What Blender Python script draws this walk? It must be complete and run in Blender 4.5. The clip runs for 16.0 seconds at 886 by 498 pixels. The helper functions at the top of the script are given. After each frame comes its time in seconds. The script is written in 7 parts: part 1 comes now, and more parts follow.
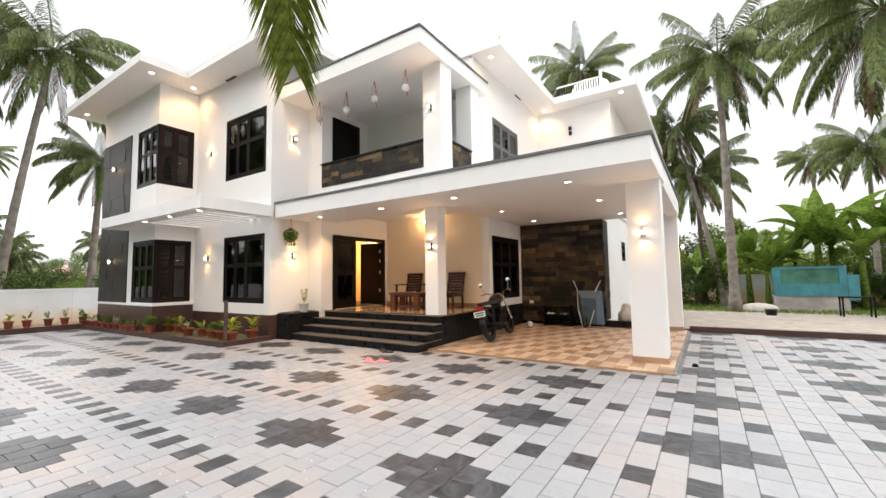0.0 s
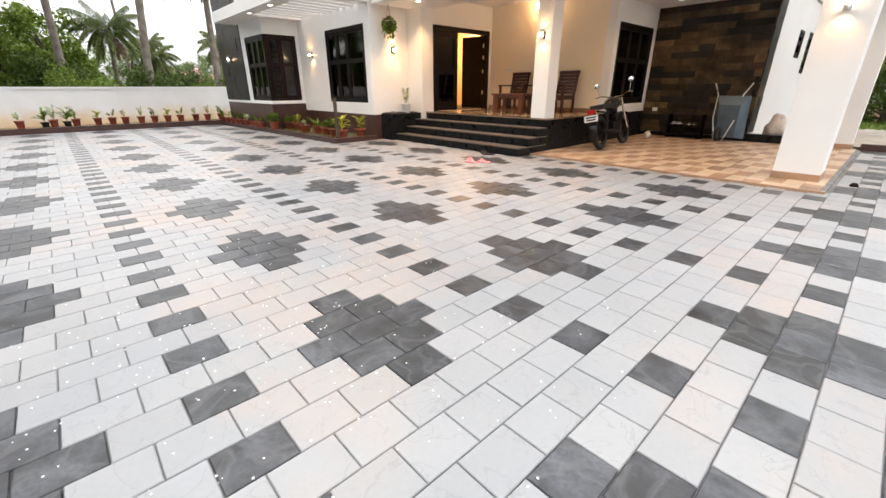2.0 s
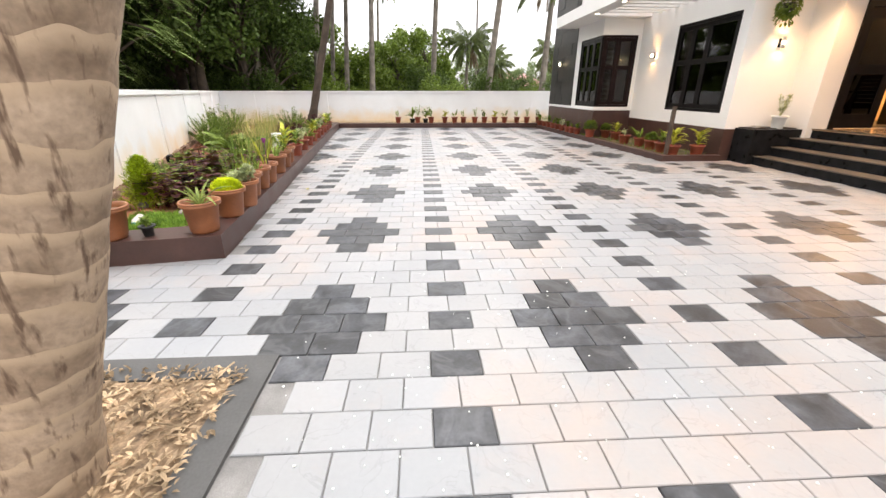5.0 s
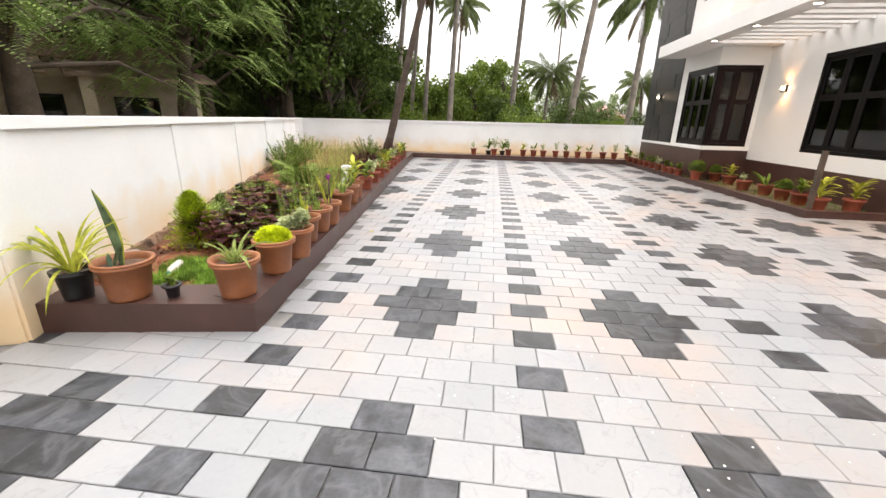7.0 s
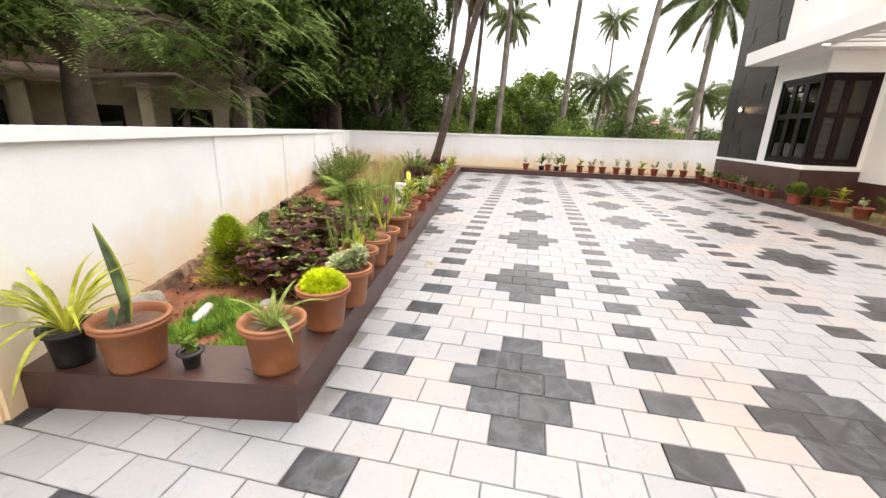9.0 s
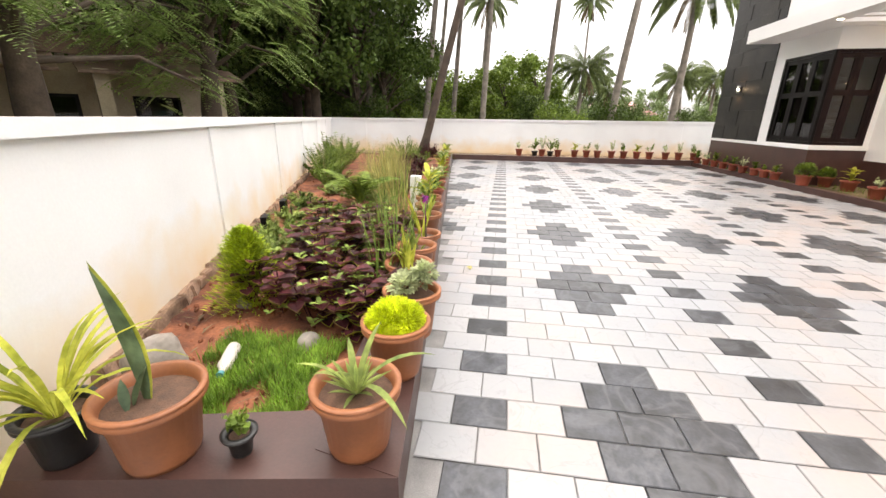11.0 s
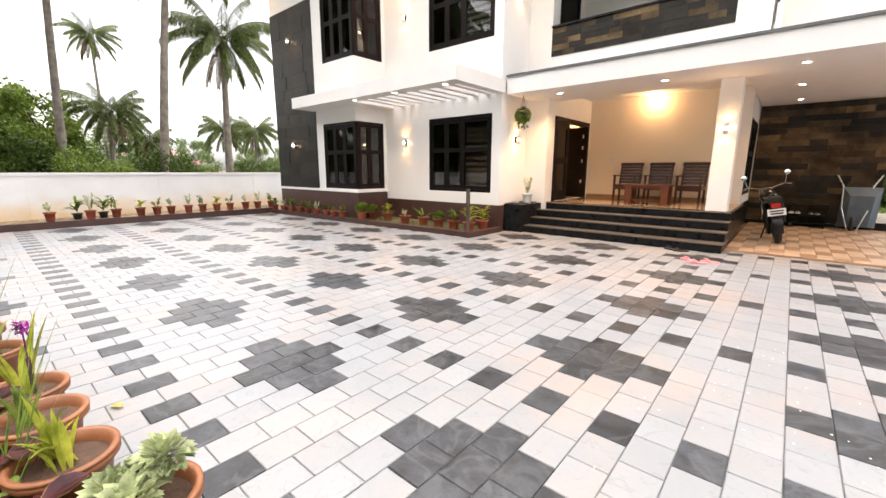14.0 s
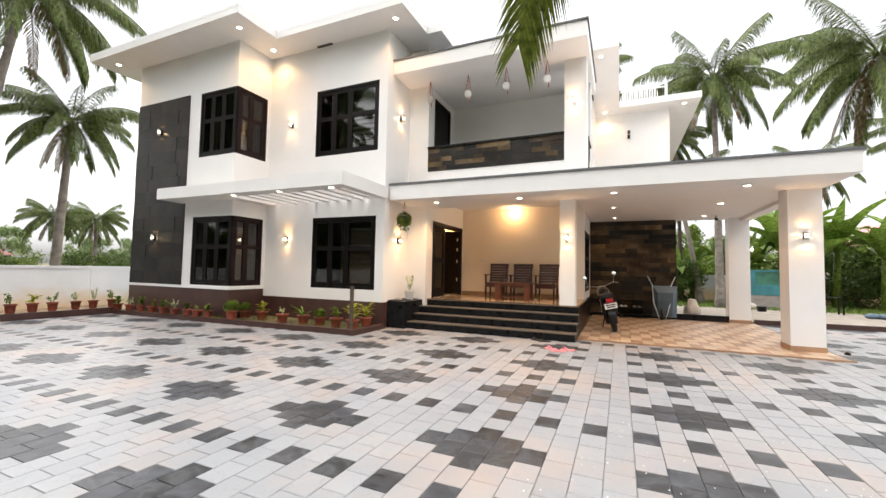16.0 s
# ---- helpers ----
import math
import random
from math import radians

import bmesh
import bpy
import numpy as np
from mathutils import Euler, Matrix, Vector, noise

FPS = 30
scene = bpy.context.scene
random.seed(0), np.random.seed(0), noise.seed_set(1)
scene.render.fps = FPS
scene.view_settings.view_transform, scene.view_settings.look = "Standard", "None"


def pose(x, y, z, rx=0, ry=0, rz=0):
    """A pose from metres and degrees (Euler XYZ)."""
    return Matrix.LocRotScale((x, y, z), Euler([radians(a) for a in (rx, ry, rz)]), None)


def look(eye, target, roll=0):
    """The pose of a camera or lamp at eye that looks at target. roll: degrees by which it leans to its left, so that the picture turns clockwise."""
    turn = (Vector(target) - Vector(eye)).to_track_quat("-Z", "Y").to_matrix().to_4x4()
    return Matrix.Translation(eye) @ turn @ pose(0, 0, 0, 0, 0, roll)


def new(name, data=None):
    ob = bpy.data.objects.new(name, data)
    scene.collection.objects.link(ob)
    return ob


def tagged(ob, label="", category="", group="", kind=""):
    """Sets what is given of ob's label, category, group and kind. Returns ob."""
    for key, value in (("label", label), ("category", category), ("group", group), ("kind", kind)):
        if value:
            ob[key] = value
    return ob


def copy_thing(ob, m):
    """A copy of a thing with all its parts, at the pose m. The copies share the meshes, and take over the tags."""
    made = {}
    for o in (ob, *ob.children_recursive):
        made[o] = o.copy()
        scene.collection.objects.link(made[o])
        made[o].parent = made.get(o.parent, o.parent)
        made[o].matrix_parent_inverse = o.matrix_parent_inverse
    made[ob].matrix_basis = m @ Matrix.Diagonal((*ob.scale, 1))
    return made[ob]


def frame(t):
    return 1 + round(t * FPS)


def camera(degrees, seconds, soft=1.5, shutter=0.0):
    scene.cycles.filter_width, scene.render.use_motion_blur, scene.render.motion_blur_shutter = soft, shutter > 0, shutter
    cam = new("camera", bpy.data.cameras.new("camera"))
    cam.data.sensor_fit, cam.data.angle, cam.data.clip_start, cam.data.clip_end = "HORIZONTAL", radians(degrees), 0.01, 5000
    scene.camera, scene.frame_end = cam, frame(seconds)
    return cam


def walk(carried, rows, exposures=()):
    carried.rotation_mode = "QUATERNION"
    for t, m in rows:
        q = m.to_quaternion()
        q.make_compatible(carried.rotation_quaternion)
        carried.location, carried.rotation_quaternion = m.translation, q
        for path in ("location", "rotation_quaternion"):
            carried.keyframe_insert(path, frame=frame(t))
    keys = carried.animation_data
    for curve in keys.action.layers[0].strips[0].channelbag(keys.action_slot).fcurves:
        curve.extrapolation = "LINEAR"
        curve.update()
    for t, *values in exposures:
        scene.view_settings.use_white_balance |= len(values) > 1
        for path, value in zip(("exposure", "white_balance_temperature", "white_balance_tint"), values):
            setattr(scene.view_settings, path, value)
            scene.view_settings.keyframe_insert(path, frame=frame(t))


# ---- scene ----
cam = camera(95.7, 16.0)
PATH = [
    (0, (0.491, -0.23, 1.419), (-0.605, 1.438, 1.563), -0.9),
    (0.5, (0.479, -0.215, 1.334), (-0.742, 1.364, 1.201), -0.3),
    (1, (0.473, -0.239, 1.265), (-0.804, 1.237, 0.829), -0.0),
    (1.5, (0.473, -0.244, 1.217), (-0.836, 1.126, 0.576), 0.0),
    (2, (0.413, -0.215, 1.198), (-0.952, 1.043, 0.452), -0.2),
    (2.5, (0.261, -0.113, 1.193), (-1.193, 1.013, 0.406), -0.4),
    (3, (0.075, -0.075, 1.195), (-1.484, 0.884, 0.389), -0.7),
    (3.5, (-0.191, -0.096, 1.217), (-1.86, 0.64, 0.398), -1.2),
    (4, (-0.373, -0.134, 1.232), (-2.133, 0.333, 0.406), -1.7),
    (4.5, (-0.619, -0.089, 1.242), (-2.45, 0.136, 0.469), -1.2),
    (4.7, (-0.677, -0.113, 1.242), (-2.523, 0.051, 0.49), -0.6),
    (6.8, (-1.623, -0.283, 1.303), (-3.512, -0.44, 0.663), 0.9),
    (7, (-1.722, -0.327, 1.301), (-3.614, -0.541, 0.689), 1.3),
    (7.5, (-1.966, -0.461, 1.336), (-3.888, -0.671, 0.827), 1.0),
    (8, (-2.141, -0.563, 1.343), (-4.075, -0.802, 0.894), 0.7),
    (8.5, (-2.32, -0.673, 1.342), (-4.223, -1.025, 0.838), 0.7),
    (9, (-2.452, -0.792, 1.298), (-4.331, -1.186, 0.738), 1.7),
    (9.2, (-2.49, -0.864, 1.336), (-4.385, -1.251, 0.826), 1.5),
    (11.3, (-2.884, -1.594, 1.282), (-4.758, -1.81, 0.617), 0.5),
    (11.5, (-2.888, -1.669, 1.317), (-4.77, -1.801, 0.652), 0.6),
    (12, (-2.98, -1.685, 1.323), (-4.874, -1.48, 0.713), 0.1),
    (12.5, (-3.17, -1.75, 1.324), (-5.015, -1.195, 0.786), 0.6),
    (13, (-3.347, -1.846, 1.362), (-5.079, -0.973, 0.875), 0.8),
    (13.5, (-3.45, -1.967, 1.359), (-4.967, -0.751, 0.89), 0.8),
    (14, (-3.44, -2.073, 1.354), (-4.718, -0.583, 0.97), 0.2),
    (14.5, (-3.353, -2.167, 1.363), (-4.456, -0.508, 1.188), -0.1),
    (15, (-3.329, -2.233, 1.368), (-4.326, -0.5, 1.371), 0.3),
    (15.5, (-3.377, -2.293, 1.383), (-4.282, -0.509, 1.439), 0.9),
    (16, (-3.396, -2.294, 1.368), (-4.203, -0.466, 1.47), 1.1),
]
walk(cam, [(t, look(eye, target, roll)) for t, eye, target, roll in PATH],
     [(0.0, 1.17, 6480, 10), (2.0, 1.26, 6500, 10), (4.0, 1.42, 6560, 11), (8.5, 1.47, 6780, 12), (12.5, 1.6, 6820, 13), (14.5, 1.45, 6600, 12), (16.0, 1.21, 6520, 10)])

# ---- light ----
SUN_ELEVATION, SUN_ROTATION = 76.0, 290.0
world = bpy.data.worlds.new("world")
scene.world = world
world.use_nodes = True
wn = world.node_tree.nodes
wl = world.node_tree.links
sky = wn.new("ShaderNodeTexSky")
sky.sky_type = "NISHITA"
sky.sun_disc = False
sky.sun_elevation = radians(SUN_ELEVATION)
sky.sun_rotation = radians(SUN_ROTATION)
sky.air_density, sky.dust_density, sky.ozone_density = 1.0, 3.0, 1.0
cloud = wn.new("ShaderNodeHueSaturation")       # an overcast, almost colourless sky
cloud.inputs["Saturation"].default_value = 0.12
wl.new(sky.outputs["Color"], cloud.inputs["Color"])
wl.new(cloud.outputs["Color"], wn["Background"].inputs["Color"])
wn["Background"].inputs["Strength"].default_value = 0.15
sun_data = bpy.data.lights.new("sun", "SUN")
sun_data.energy, sun_data.angle, sun_data.color = 2.25, radians(155), (1.0, 0.96, 0.91)
sun = new("sun", sun_data)
sun.matrix_world = look((0, 0, 30), (7.0, -2.5, 0))

WARM = (1.0, 0.52, 0.19)


# ---- materials ----
def material(name, colour, rough=0.6, metal=0.0, vary=0.12, scale=3.0, fine=60.0, bump=0.15, spec=0.5, tint=None, stain=0.0, random_tone=0.0,
             island=0.0, vein=None, sheen_dirt=None):
    """A procedural surface: base colour with a broad and a fine variation, bump, and tone that differs from piece to piece."""
    m = bpy.data.materials.new(name)
    m.use_nodes = True
    n, l = m.node_tree.nodes, m.node_tree.links
    b = n["Principled BSDF"]
    b.inputs["Metallic"].default_value = metal
    b.inputs["Specular IOR Level"].default_value = spec
    co = n.new("ShaderNodeTexCoord")
    geo = n.new("ShaderNodeNewGeometry")
    where = geo.outputs["Position"]
    broad = n.new("ShaderNodeTexNoise")
    broad.inputs["Scale"].default_value = scale
    broad.inputs["Detail"].default_value = 4
    l.new(where, broad.inputs["Vector"])
    grain = n.new("ShaderNodeTexNoise")
    grain.inputs["Scale"].default_value = fine
    grain.inputs["Detail"].default_value = 3
    l.new(where, grain.inputs["Vector"])
    lo = [c * (1 - vary) for c in colour]
    hi = [min(1, c * (1 + vary)) for c in (tint or colour)]
    mix = n.new("ShaderNodeMix")
    mix.data_type = "RGBA"
    mix.inputs["A"].default_value = (*lo, 1)
    mix.inputs["B"].default_value = (*hi, 1)
    ramp = n.new("ShaderNodeMapRange")
    ramp.inputs["From Min"].default_value, ramp.inputs["From Max"].default_value = 0.3, 0.7
    l.new(broad.outputs["Fac"], ramp.inputs["Value"])
    l.new(ramp.outputs["Result"], mix.inputs["Factor"])
    out = mix.outputs["Result"]
    g = n.new("ShaderNodeMapRange")
    g.inputs["From Min"].default_value, g.inputs["From Max"].default_value = 0.25, 0.75
    g.inputs["To Min"].default_value, g.inputs["To Max"].default_value = 1 - vary * 0.7, 1 + vary * 0.4
    l.new(grain.outputs["Fac"], g.inputs["Value"])
    fac = g.outputs["Result"]
    if random_tone or island:
        src = n.new("ShaderNodeObjectInfo").outputs["Random"] if random_tone else geo.outputs["Random Per Island"]
        tone = n.new("ShaderNodeMapRange")
        amount = random_tone or island
        tone.inputs["To Min"].default_value, tone.inputs["To Max"].default_value = 1 - amount, 1 + amount * 0.6
        l.new(src, tone.inputs["Value"])
        mu = n.new("ShaderNodeMath")
        mu.operation = "MULTIPLY"
        l.new(fac, mu.inputs[0])
        l.new(tone.outputs["Result"], mu.inputs[1])
        fac = mu.outputs[0]
    sc = n.new("ShaderNodeVectorMath")
    sc.operation = "SCALE"
    l.new(out, sc.inputs[0])
    l.new(fac, sc.inputs["Scale"])
    out = sc.outputs[0]
    if vein:
        vcol, vscale, vwidth, vmix = vein
        warp = n.new("ShaderNodeTexNoise")
        warp.inputs["Scale"].default_value = vscale
        warp.inputs["Detail"].default_value = 5
        warp.inputs["Distortion"].default_value = 1.2
        shift = n.new("ShaderNodeVectorMath")
        shift.operation = "ADD"
        rnd = n.new("ShaderNodeCombineXYZ")
        mm = n.new("ShaderNodeMath")
        mm.operation = "MULTIPLY"
        mm.inputs[1].default_value = 37.0
        l.new(n.new("ShaderNodeObjectInfo").outputs["Random"] if random_tone else geo.outputs["Random Per Island"], mm.inputs[0])
        l.new(mm.outputs[0], rnd.inputs["Z"])
        l.new(where, shift.inputs[0])
        l.new(rnd.outputs[0], shift.inputs[1])
        l.new(shift.outputs[0], warp.inputs["Vector"])
        line = n.new("ShaderNodeMath")
        line.operation = "SUBTRACT"
        line.inputs[1].default_value = 0.5
        l.new(warp.outputs["Fac"], line.inputs[0])
        ab = n.new("ShaderNodeMath")
        ab.operation = "ABSOLUTE"
        l.new(line.outputs[0], ab.inputs[0])
        wide = n.new("ShaderNodeMapRange")
        wide.inputs["From Max"].default_value = vwidth
        wide.inputs["To Min"].default_value, wide.inputs["To Max"].default_value = vmix, 0.0
        l.new(ab.outputs[0], wide.inputs["Value"])
        vm = n.new("ShaderNodeMix")
        vm.data_type = "RGBA"
        vm.inputs["B"].default_value = (*vcol, 1)
        l.new(wide.outputs["Result"], vm.inputs["Factor"])
        l.new(out, vm.inputs["A"])
        out = vm.outputs["Result"]
    if stain:
        patch = n.new("ShaderNodeTexNoise")
        patch.inputs["Scale"].default_value = 0.55
        patch.inputs["Detail"].default_value = 7
        patch.inputs["Roughness"].default_value = 0.65
        l.new(where, patch.inputs["Vector"])
        pr = n.new("ShaderNodeMapRange")
        pr.inputs["From Min"].default_value, pr.inputs["From Max"].default_value = 0.5, 0.72
        pr.inputs["To Max"].default_value = stain
        l.new(patch.outputs["Fac"], pr.inputs["Value"])
        pm = n.new("ShaderNodeMix")
        pm.data_type = "RGBA"
        pm.inputs["B"].default_value = (*(sheen_dirt or [c * 0.55 for c in colour]), 1)
        l.new(pr.outputs["Result"], pm.inputs["Factor"])
        l.new(out, pm.inputs["A"])
        out = pm.outputs["Result"]
    l.new(out, b.inputs["Base Color"])
    rr = n.new("ShaderNodeMapRange")
    rr.inputs["To Min"].default_value, rr.inputs["To Max"].default_value = max(0.03, rough - 0.1), min(1, rough + 0.1)
    l.new(broad.outputs["Fac"], rr.inputs["Value"])
    l.new(rr.outputs["Result"], b.inputs["Roughness"])
    if bump:
        bp = n.new("ShaderNodeBump")
        bp.inputs["Strength"].default_value = bump
        bp.inputs["Distance"].default_value = 0.004
        l.new(grain.outputs["Fac"], bp.inputs["Height"])
        l.new(bp.outputs["Normal"], b.inputs["Normal"])
    return m


def leaf_material(name, colour, tint, rough=0.5, vary=0.35, thin=0.25):
    m = material(name, colour, rough, vary=vary, scale=9, fine=40, bump=0.0, spec=0.18, tint=tint, island=0.35)
    n, l = m.node_tree.nodes, m.node_tree.links
    b = n["Principled BSDF"]
    t = n.new("ShaderNodeBsdfTranslucent")
    src = b.inputs["Base Color"].links[0].from_socket
    l.new(src, t.inputs["Color"])
    mx = n.new("ShaderNodeMixShader")
    mx.inputs[0].default_value = thin
    l.new(b.outputs[0], mx.inputs[1])
    l.new(t.outputs[0], mx.inputs[2])
    l.new(mx.outputs[0], n["Material Output"].inputs["Surface"])
    return m


def glass_material(name, tint=(0.5, 0.52, 0.52), rough=0.02):
    m = bpy.data.materials.new(name)
    m.use_nodes = True
    n, l = m.node_tree.nodes, m.node_tree.links
    n.remove(n["Principled BSDF"])
    see = n.new("ShaderNodeBsdfTransparent")
    see.inputs["Color"].default_value = (*tint, 1)
    gl = n.new("ShaderNodeBsdfGlossy")
    gl.inputs["Roughness"].default_value = rough
    fr = n.new("ShaderNodeFresnel")
    fr.inputs["IOR"].default_value = 1.5
    mx = n.new("ShaderNodeMixShader")
    l.new(fr.outputs[0], mx.inputs[0])
    l.new(see.outputs[0], mx.inputs[1])
    l.new(gl.outputs[0], mx.inputs[2])
    l.new(mx.outputs[0], n["Material Output"].inputs["Surface"])
    return m


def glow_material(name, colour, strength):
    m = bpy.data.materials.new(name)
    m.use_nodes = True
    b = m.node_tree.nodes["Principled BSDF"]
    b.inputs["Base Color"].default_value = (0.8, 0.8, 0.8, 1)
    b.inputs["Emission Color"].default_value = (*colour, 1)
    b.inputs["Emission Strength"].default_value = strength
    return m


WHITE = material("white_wall_paint", (0.79, 0.79, 0.785), 0.55, vary=0.03, scale=0.8, fine=120, bump=0.05, stain=0.06, sheen_dirt=(0.62, 0.6, 0.55))
CREAM = material("cream_wall_paint", (0.86, 0.75, 0.58), 0.55, vary=0.03, scale=0.8, fine=120, bump=0.05)
SOFFIT = material("white_soffit", (0.78, 0.77, 0.76), 0.5, vary=0.02, fine=90, bump=0.03)
BOUNDARY = material("boundary_wall_paint", (0.78, 0.80, 0.82), 0.7, vary=0.04, scale=1.5, fine=70, bump=0.15, stain=0.10, sheen_dirt=(0.74, 0.66, 0.55))
BROWN = material("dark_brown_plinth_paint", (0.058, 0.026, 0.021), 0.45, vary=0.2, scale=4, fine=80, stain=0.25, sheen_dirt=(0.12, 0.08, 0.06))
BLACK = material("black_granite", (0.012, 0.012, 0.013), 0.3, vary=0.4, scale=8, fine=220, bump=0.05, spec=0.12)
TREAD = material("dusty_granite_tread", (0.10, 0.083, 0.066), 0.55, vary=0.25, scale=3, fine=150, stain=0.3)
COPING = material("grey_coping", (0.11, 0.115, 0.12), 0.6, vary=0.2, fine=90)
SLATE = material("dark_slate_cladding", (0.015, 0.0155, 0.0155), 0.5, vary=0.35, scale=2.5, fine=30, bump=0.6, spec=0.2, random_tone=0.35, tint=(0.024, 0.022, 0.019))
SLATE_BROWN = material("brown_slate_cladding", (0.040, 0.027, 0.017), 0.55, vary=0.5, scale=2.2, fine=30, bump=0.6, spec=0.2, random_tone=0.45, tint=(0.07, 0.052, 0.032))
SLATE_RUST = material("rust_slate_cladding", (0.11, 0.07, 0.034), 0.6, vary=0.4, scale=4, fine=30, bump=0.6, spec=0.2, random_tone=0.5, tint=(0.14, 0.10, 0.056))
FRAME = material("black_window_frame", (0.007, 0.006, 0.006), 0.45, vary=0.2, fine=100, bump=0.03, spec=0.12)
FRAME_BROWN = material("dark_brown_window_frame", (0.014, 0.007, 0.007), 0.45, vary=0.2, fine=100, bump=0.03, spec=0.15)
GLASS = glass_material("window_glass", (0.48, 0.49, 0.49))
DOORGLASS = glass_material("smoked_door_glass", (0.06, 0.055, 0.05))
BLIND = material("striped_blind_fabric", (0.62, 0.58, 0.55), 0.8, vary=0.1, fine=200)
DOORWOOD = material("dark_door_wood", (0.008, 0.006, 0.006), 0.5, vary=0.4, scale=5, fine=60, bump=0.1, spec=0.15)
# near-black stands in for the shade inside unlit rooms
ROOMDARK = material("unlit_room_shade", (0.035, 0.03, 0.03), 0.8, vary=0.1)
ROOMWARM = material("warm_hall_paint", (0.72, 0.58, 0.38), 0.7, vary=0.05)
STEEL = material("brushed_steel", (0.6, 0.6, 0.58), 0.3, metal=1.0, vary=0.05)
JOINT = material("sanded_joint", (0.19, 0.185, 0.18), 0.9, vary=0.3, scale=6, fine=200, bump=0.4)
PAVE_WHITE = material("white_marbled_paver", (0.244, 0.258, 0.278), 0.45, vary=0.05, scale=0.9, fine=45, bump=0.08, island=0.07, tint=(0.270, 0.267, 0.268),
                      vein=((0.17, 0.17, 0.18), 3.6, 0.010, 0.45), stain=0.7, sheen_dirt=(0.37, 0.27, 0.215))
PAVE_DARK = material("dark_grey_paver", (0.017, 0.019, 0.024), 0.41, vary=0.5, scale=9, fine=60, bump=0.15, tint=(0.037, 0.040, 0.048), island=0.5,
                     vein=((0.13, 0.135, 0.145), 3.0, 0.06, 0.3), stain=0.22, sheen_dirt=(0.10, 0.099, 0.097))
PAVE_WHITE_P = material("white_marbled_paver_piece", (0.244, 0.258, 0.278), 0.45, vary=0.05, scale=0.9, fine=45, bump=0.08, random_tone=0.07, tint=(0.270, 0.267, 0.268),
                        vein=((0.17, 0.17, 0.18), 3.6, 0.010, 0.45), stain=0.7, sheen_dirt=(0.37, 0.27, 0.215))
PAVE_DARK_P = material("dark_grey_paver_piece", (0.017, 0.019, 0.024), 0.41, vary=0.5, scale=9, fine=60, bump=0.15, tint=(0.037, 0.040, 0.048), random_tone=0.5,
                       vein=((0.13, 0.135, 0.145), 3.0, 0.06, 0.3), stain=0.22, sheen_dirt=(0.10, 0.099, 0.097))
CP_LIGHT = material("tan_floor_tile", (0.52, 0.38, 0.26), 0.4, vary=0.12, fine=60, random_tone=0.15, tint=(0.55, 0.42, 0.30))
CP_DARK = material("brown_floor_tile", (0.36, 0.23, 0.145), 0.4, vary=0.2, fine=60, random_tone=0.2, tint=(0.34, 0.2, 0.12))
VFLOOR = material("polished_beige_floor", (0.42, 0.30, 0.19), 0.15, vary=0.12, scale=2, fine=50, bump=0.02)
SOIL = material("red_soil", (0.125, 0.035, 0.015), 0.95, vary=0.5, scale=5, fine=60, bump=1.0, tint=(0.21, 0.075, 0.034))
LATERITE = material("laterite_rubble", (0.17, 0.095, 0.06), 0.95, vary=0.45, scale=8, fine=60, bump=0.9, tint=(0.26, 0.17, 0.115))
GRAVEL = material("sandy_gravel", (0.30, 0.26, 0.22), 0.95, vary=0.3, scale=3, fine=90, bump=0.8)
EARTH = material("dry_leaf_earth", (0.15, 0.095, 0.055), 0.95, vary=0.5, scale=10, fine=80, bump=0.9, tint=(0.3, 0.21, 0.13))
GROUND = material("grassy_ground", (0.075, 0.095, 0.03), 0.95, vary=0.5, scale=1.2, fine=25, bump=0.8, tint=(0.16, 0.12, 0.06))
KERB = material("grey_cement_kerb", (0.075, 0.075, 0.075), 0.8, vary=0.2, fine=80, bump=0.3)
TERRA = material("terracotta_plastic", (0.235, 0.084, 0.033), 0.5, vary=0.15, scale=6, fine=70, bump=0.08, random_tone=0.22, tint=(0.27, 0.10, 0.04))
TERRA_RED = material("red_clay_pot", (0.27, 0.065, 0.035), 0.6, vary=0.2, fine=70, random_tone=0.25)
POTBLACK = material("black_plastic_pot", (0.012, 0.012, 0.012), 0.4, vary=0.2)
POTWHITE = material("white_plastic_pot", (0.75, 0.75, 0.73), 0.35, vary=0.04)
POTSOIL = material("potting_soil", (0.10, 0.055, 0.035), 0.95, vary=0.4, scale=20, fine=150, bump=0.9)
BARK = material("palm_bark", (0.27, 0.185, 0.12), 0.9, vary=0.35, scale=6, fine=50, bump=0.9, tint=(0.31, 0.235, 0.17), stain=0.6, sheen_dirt=(0.16, 0.12, 0.09))
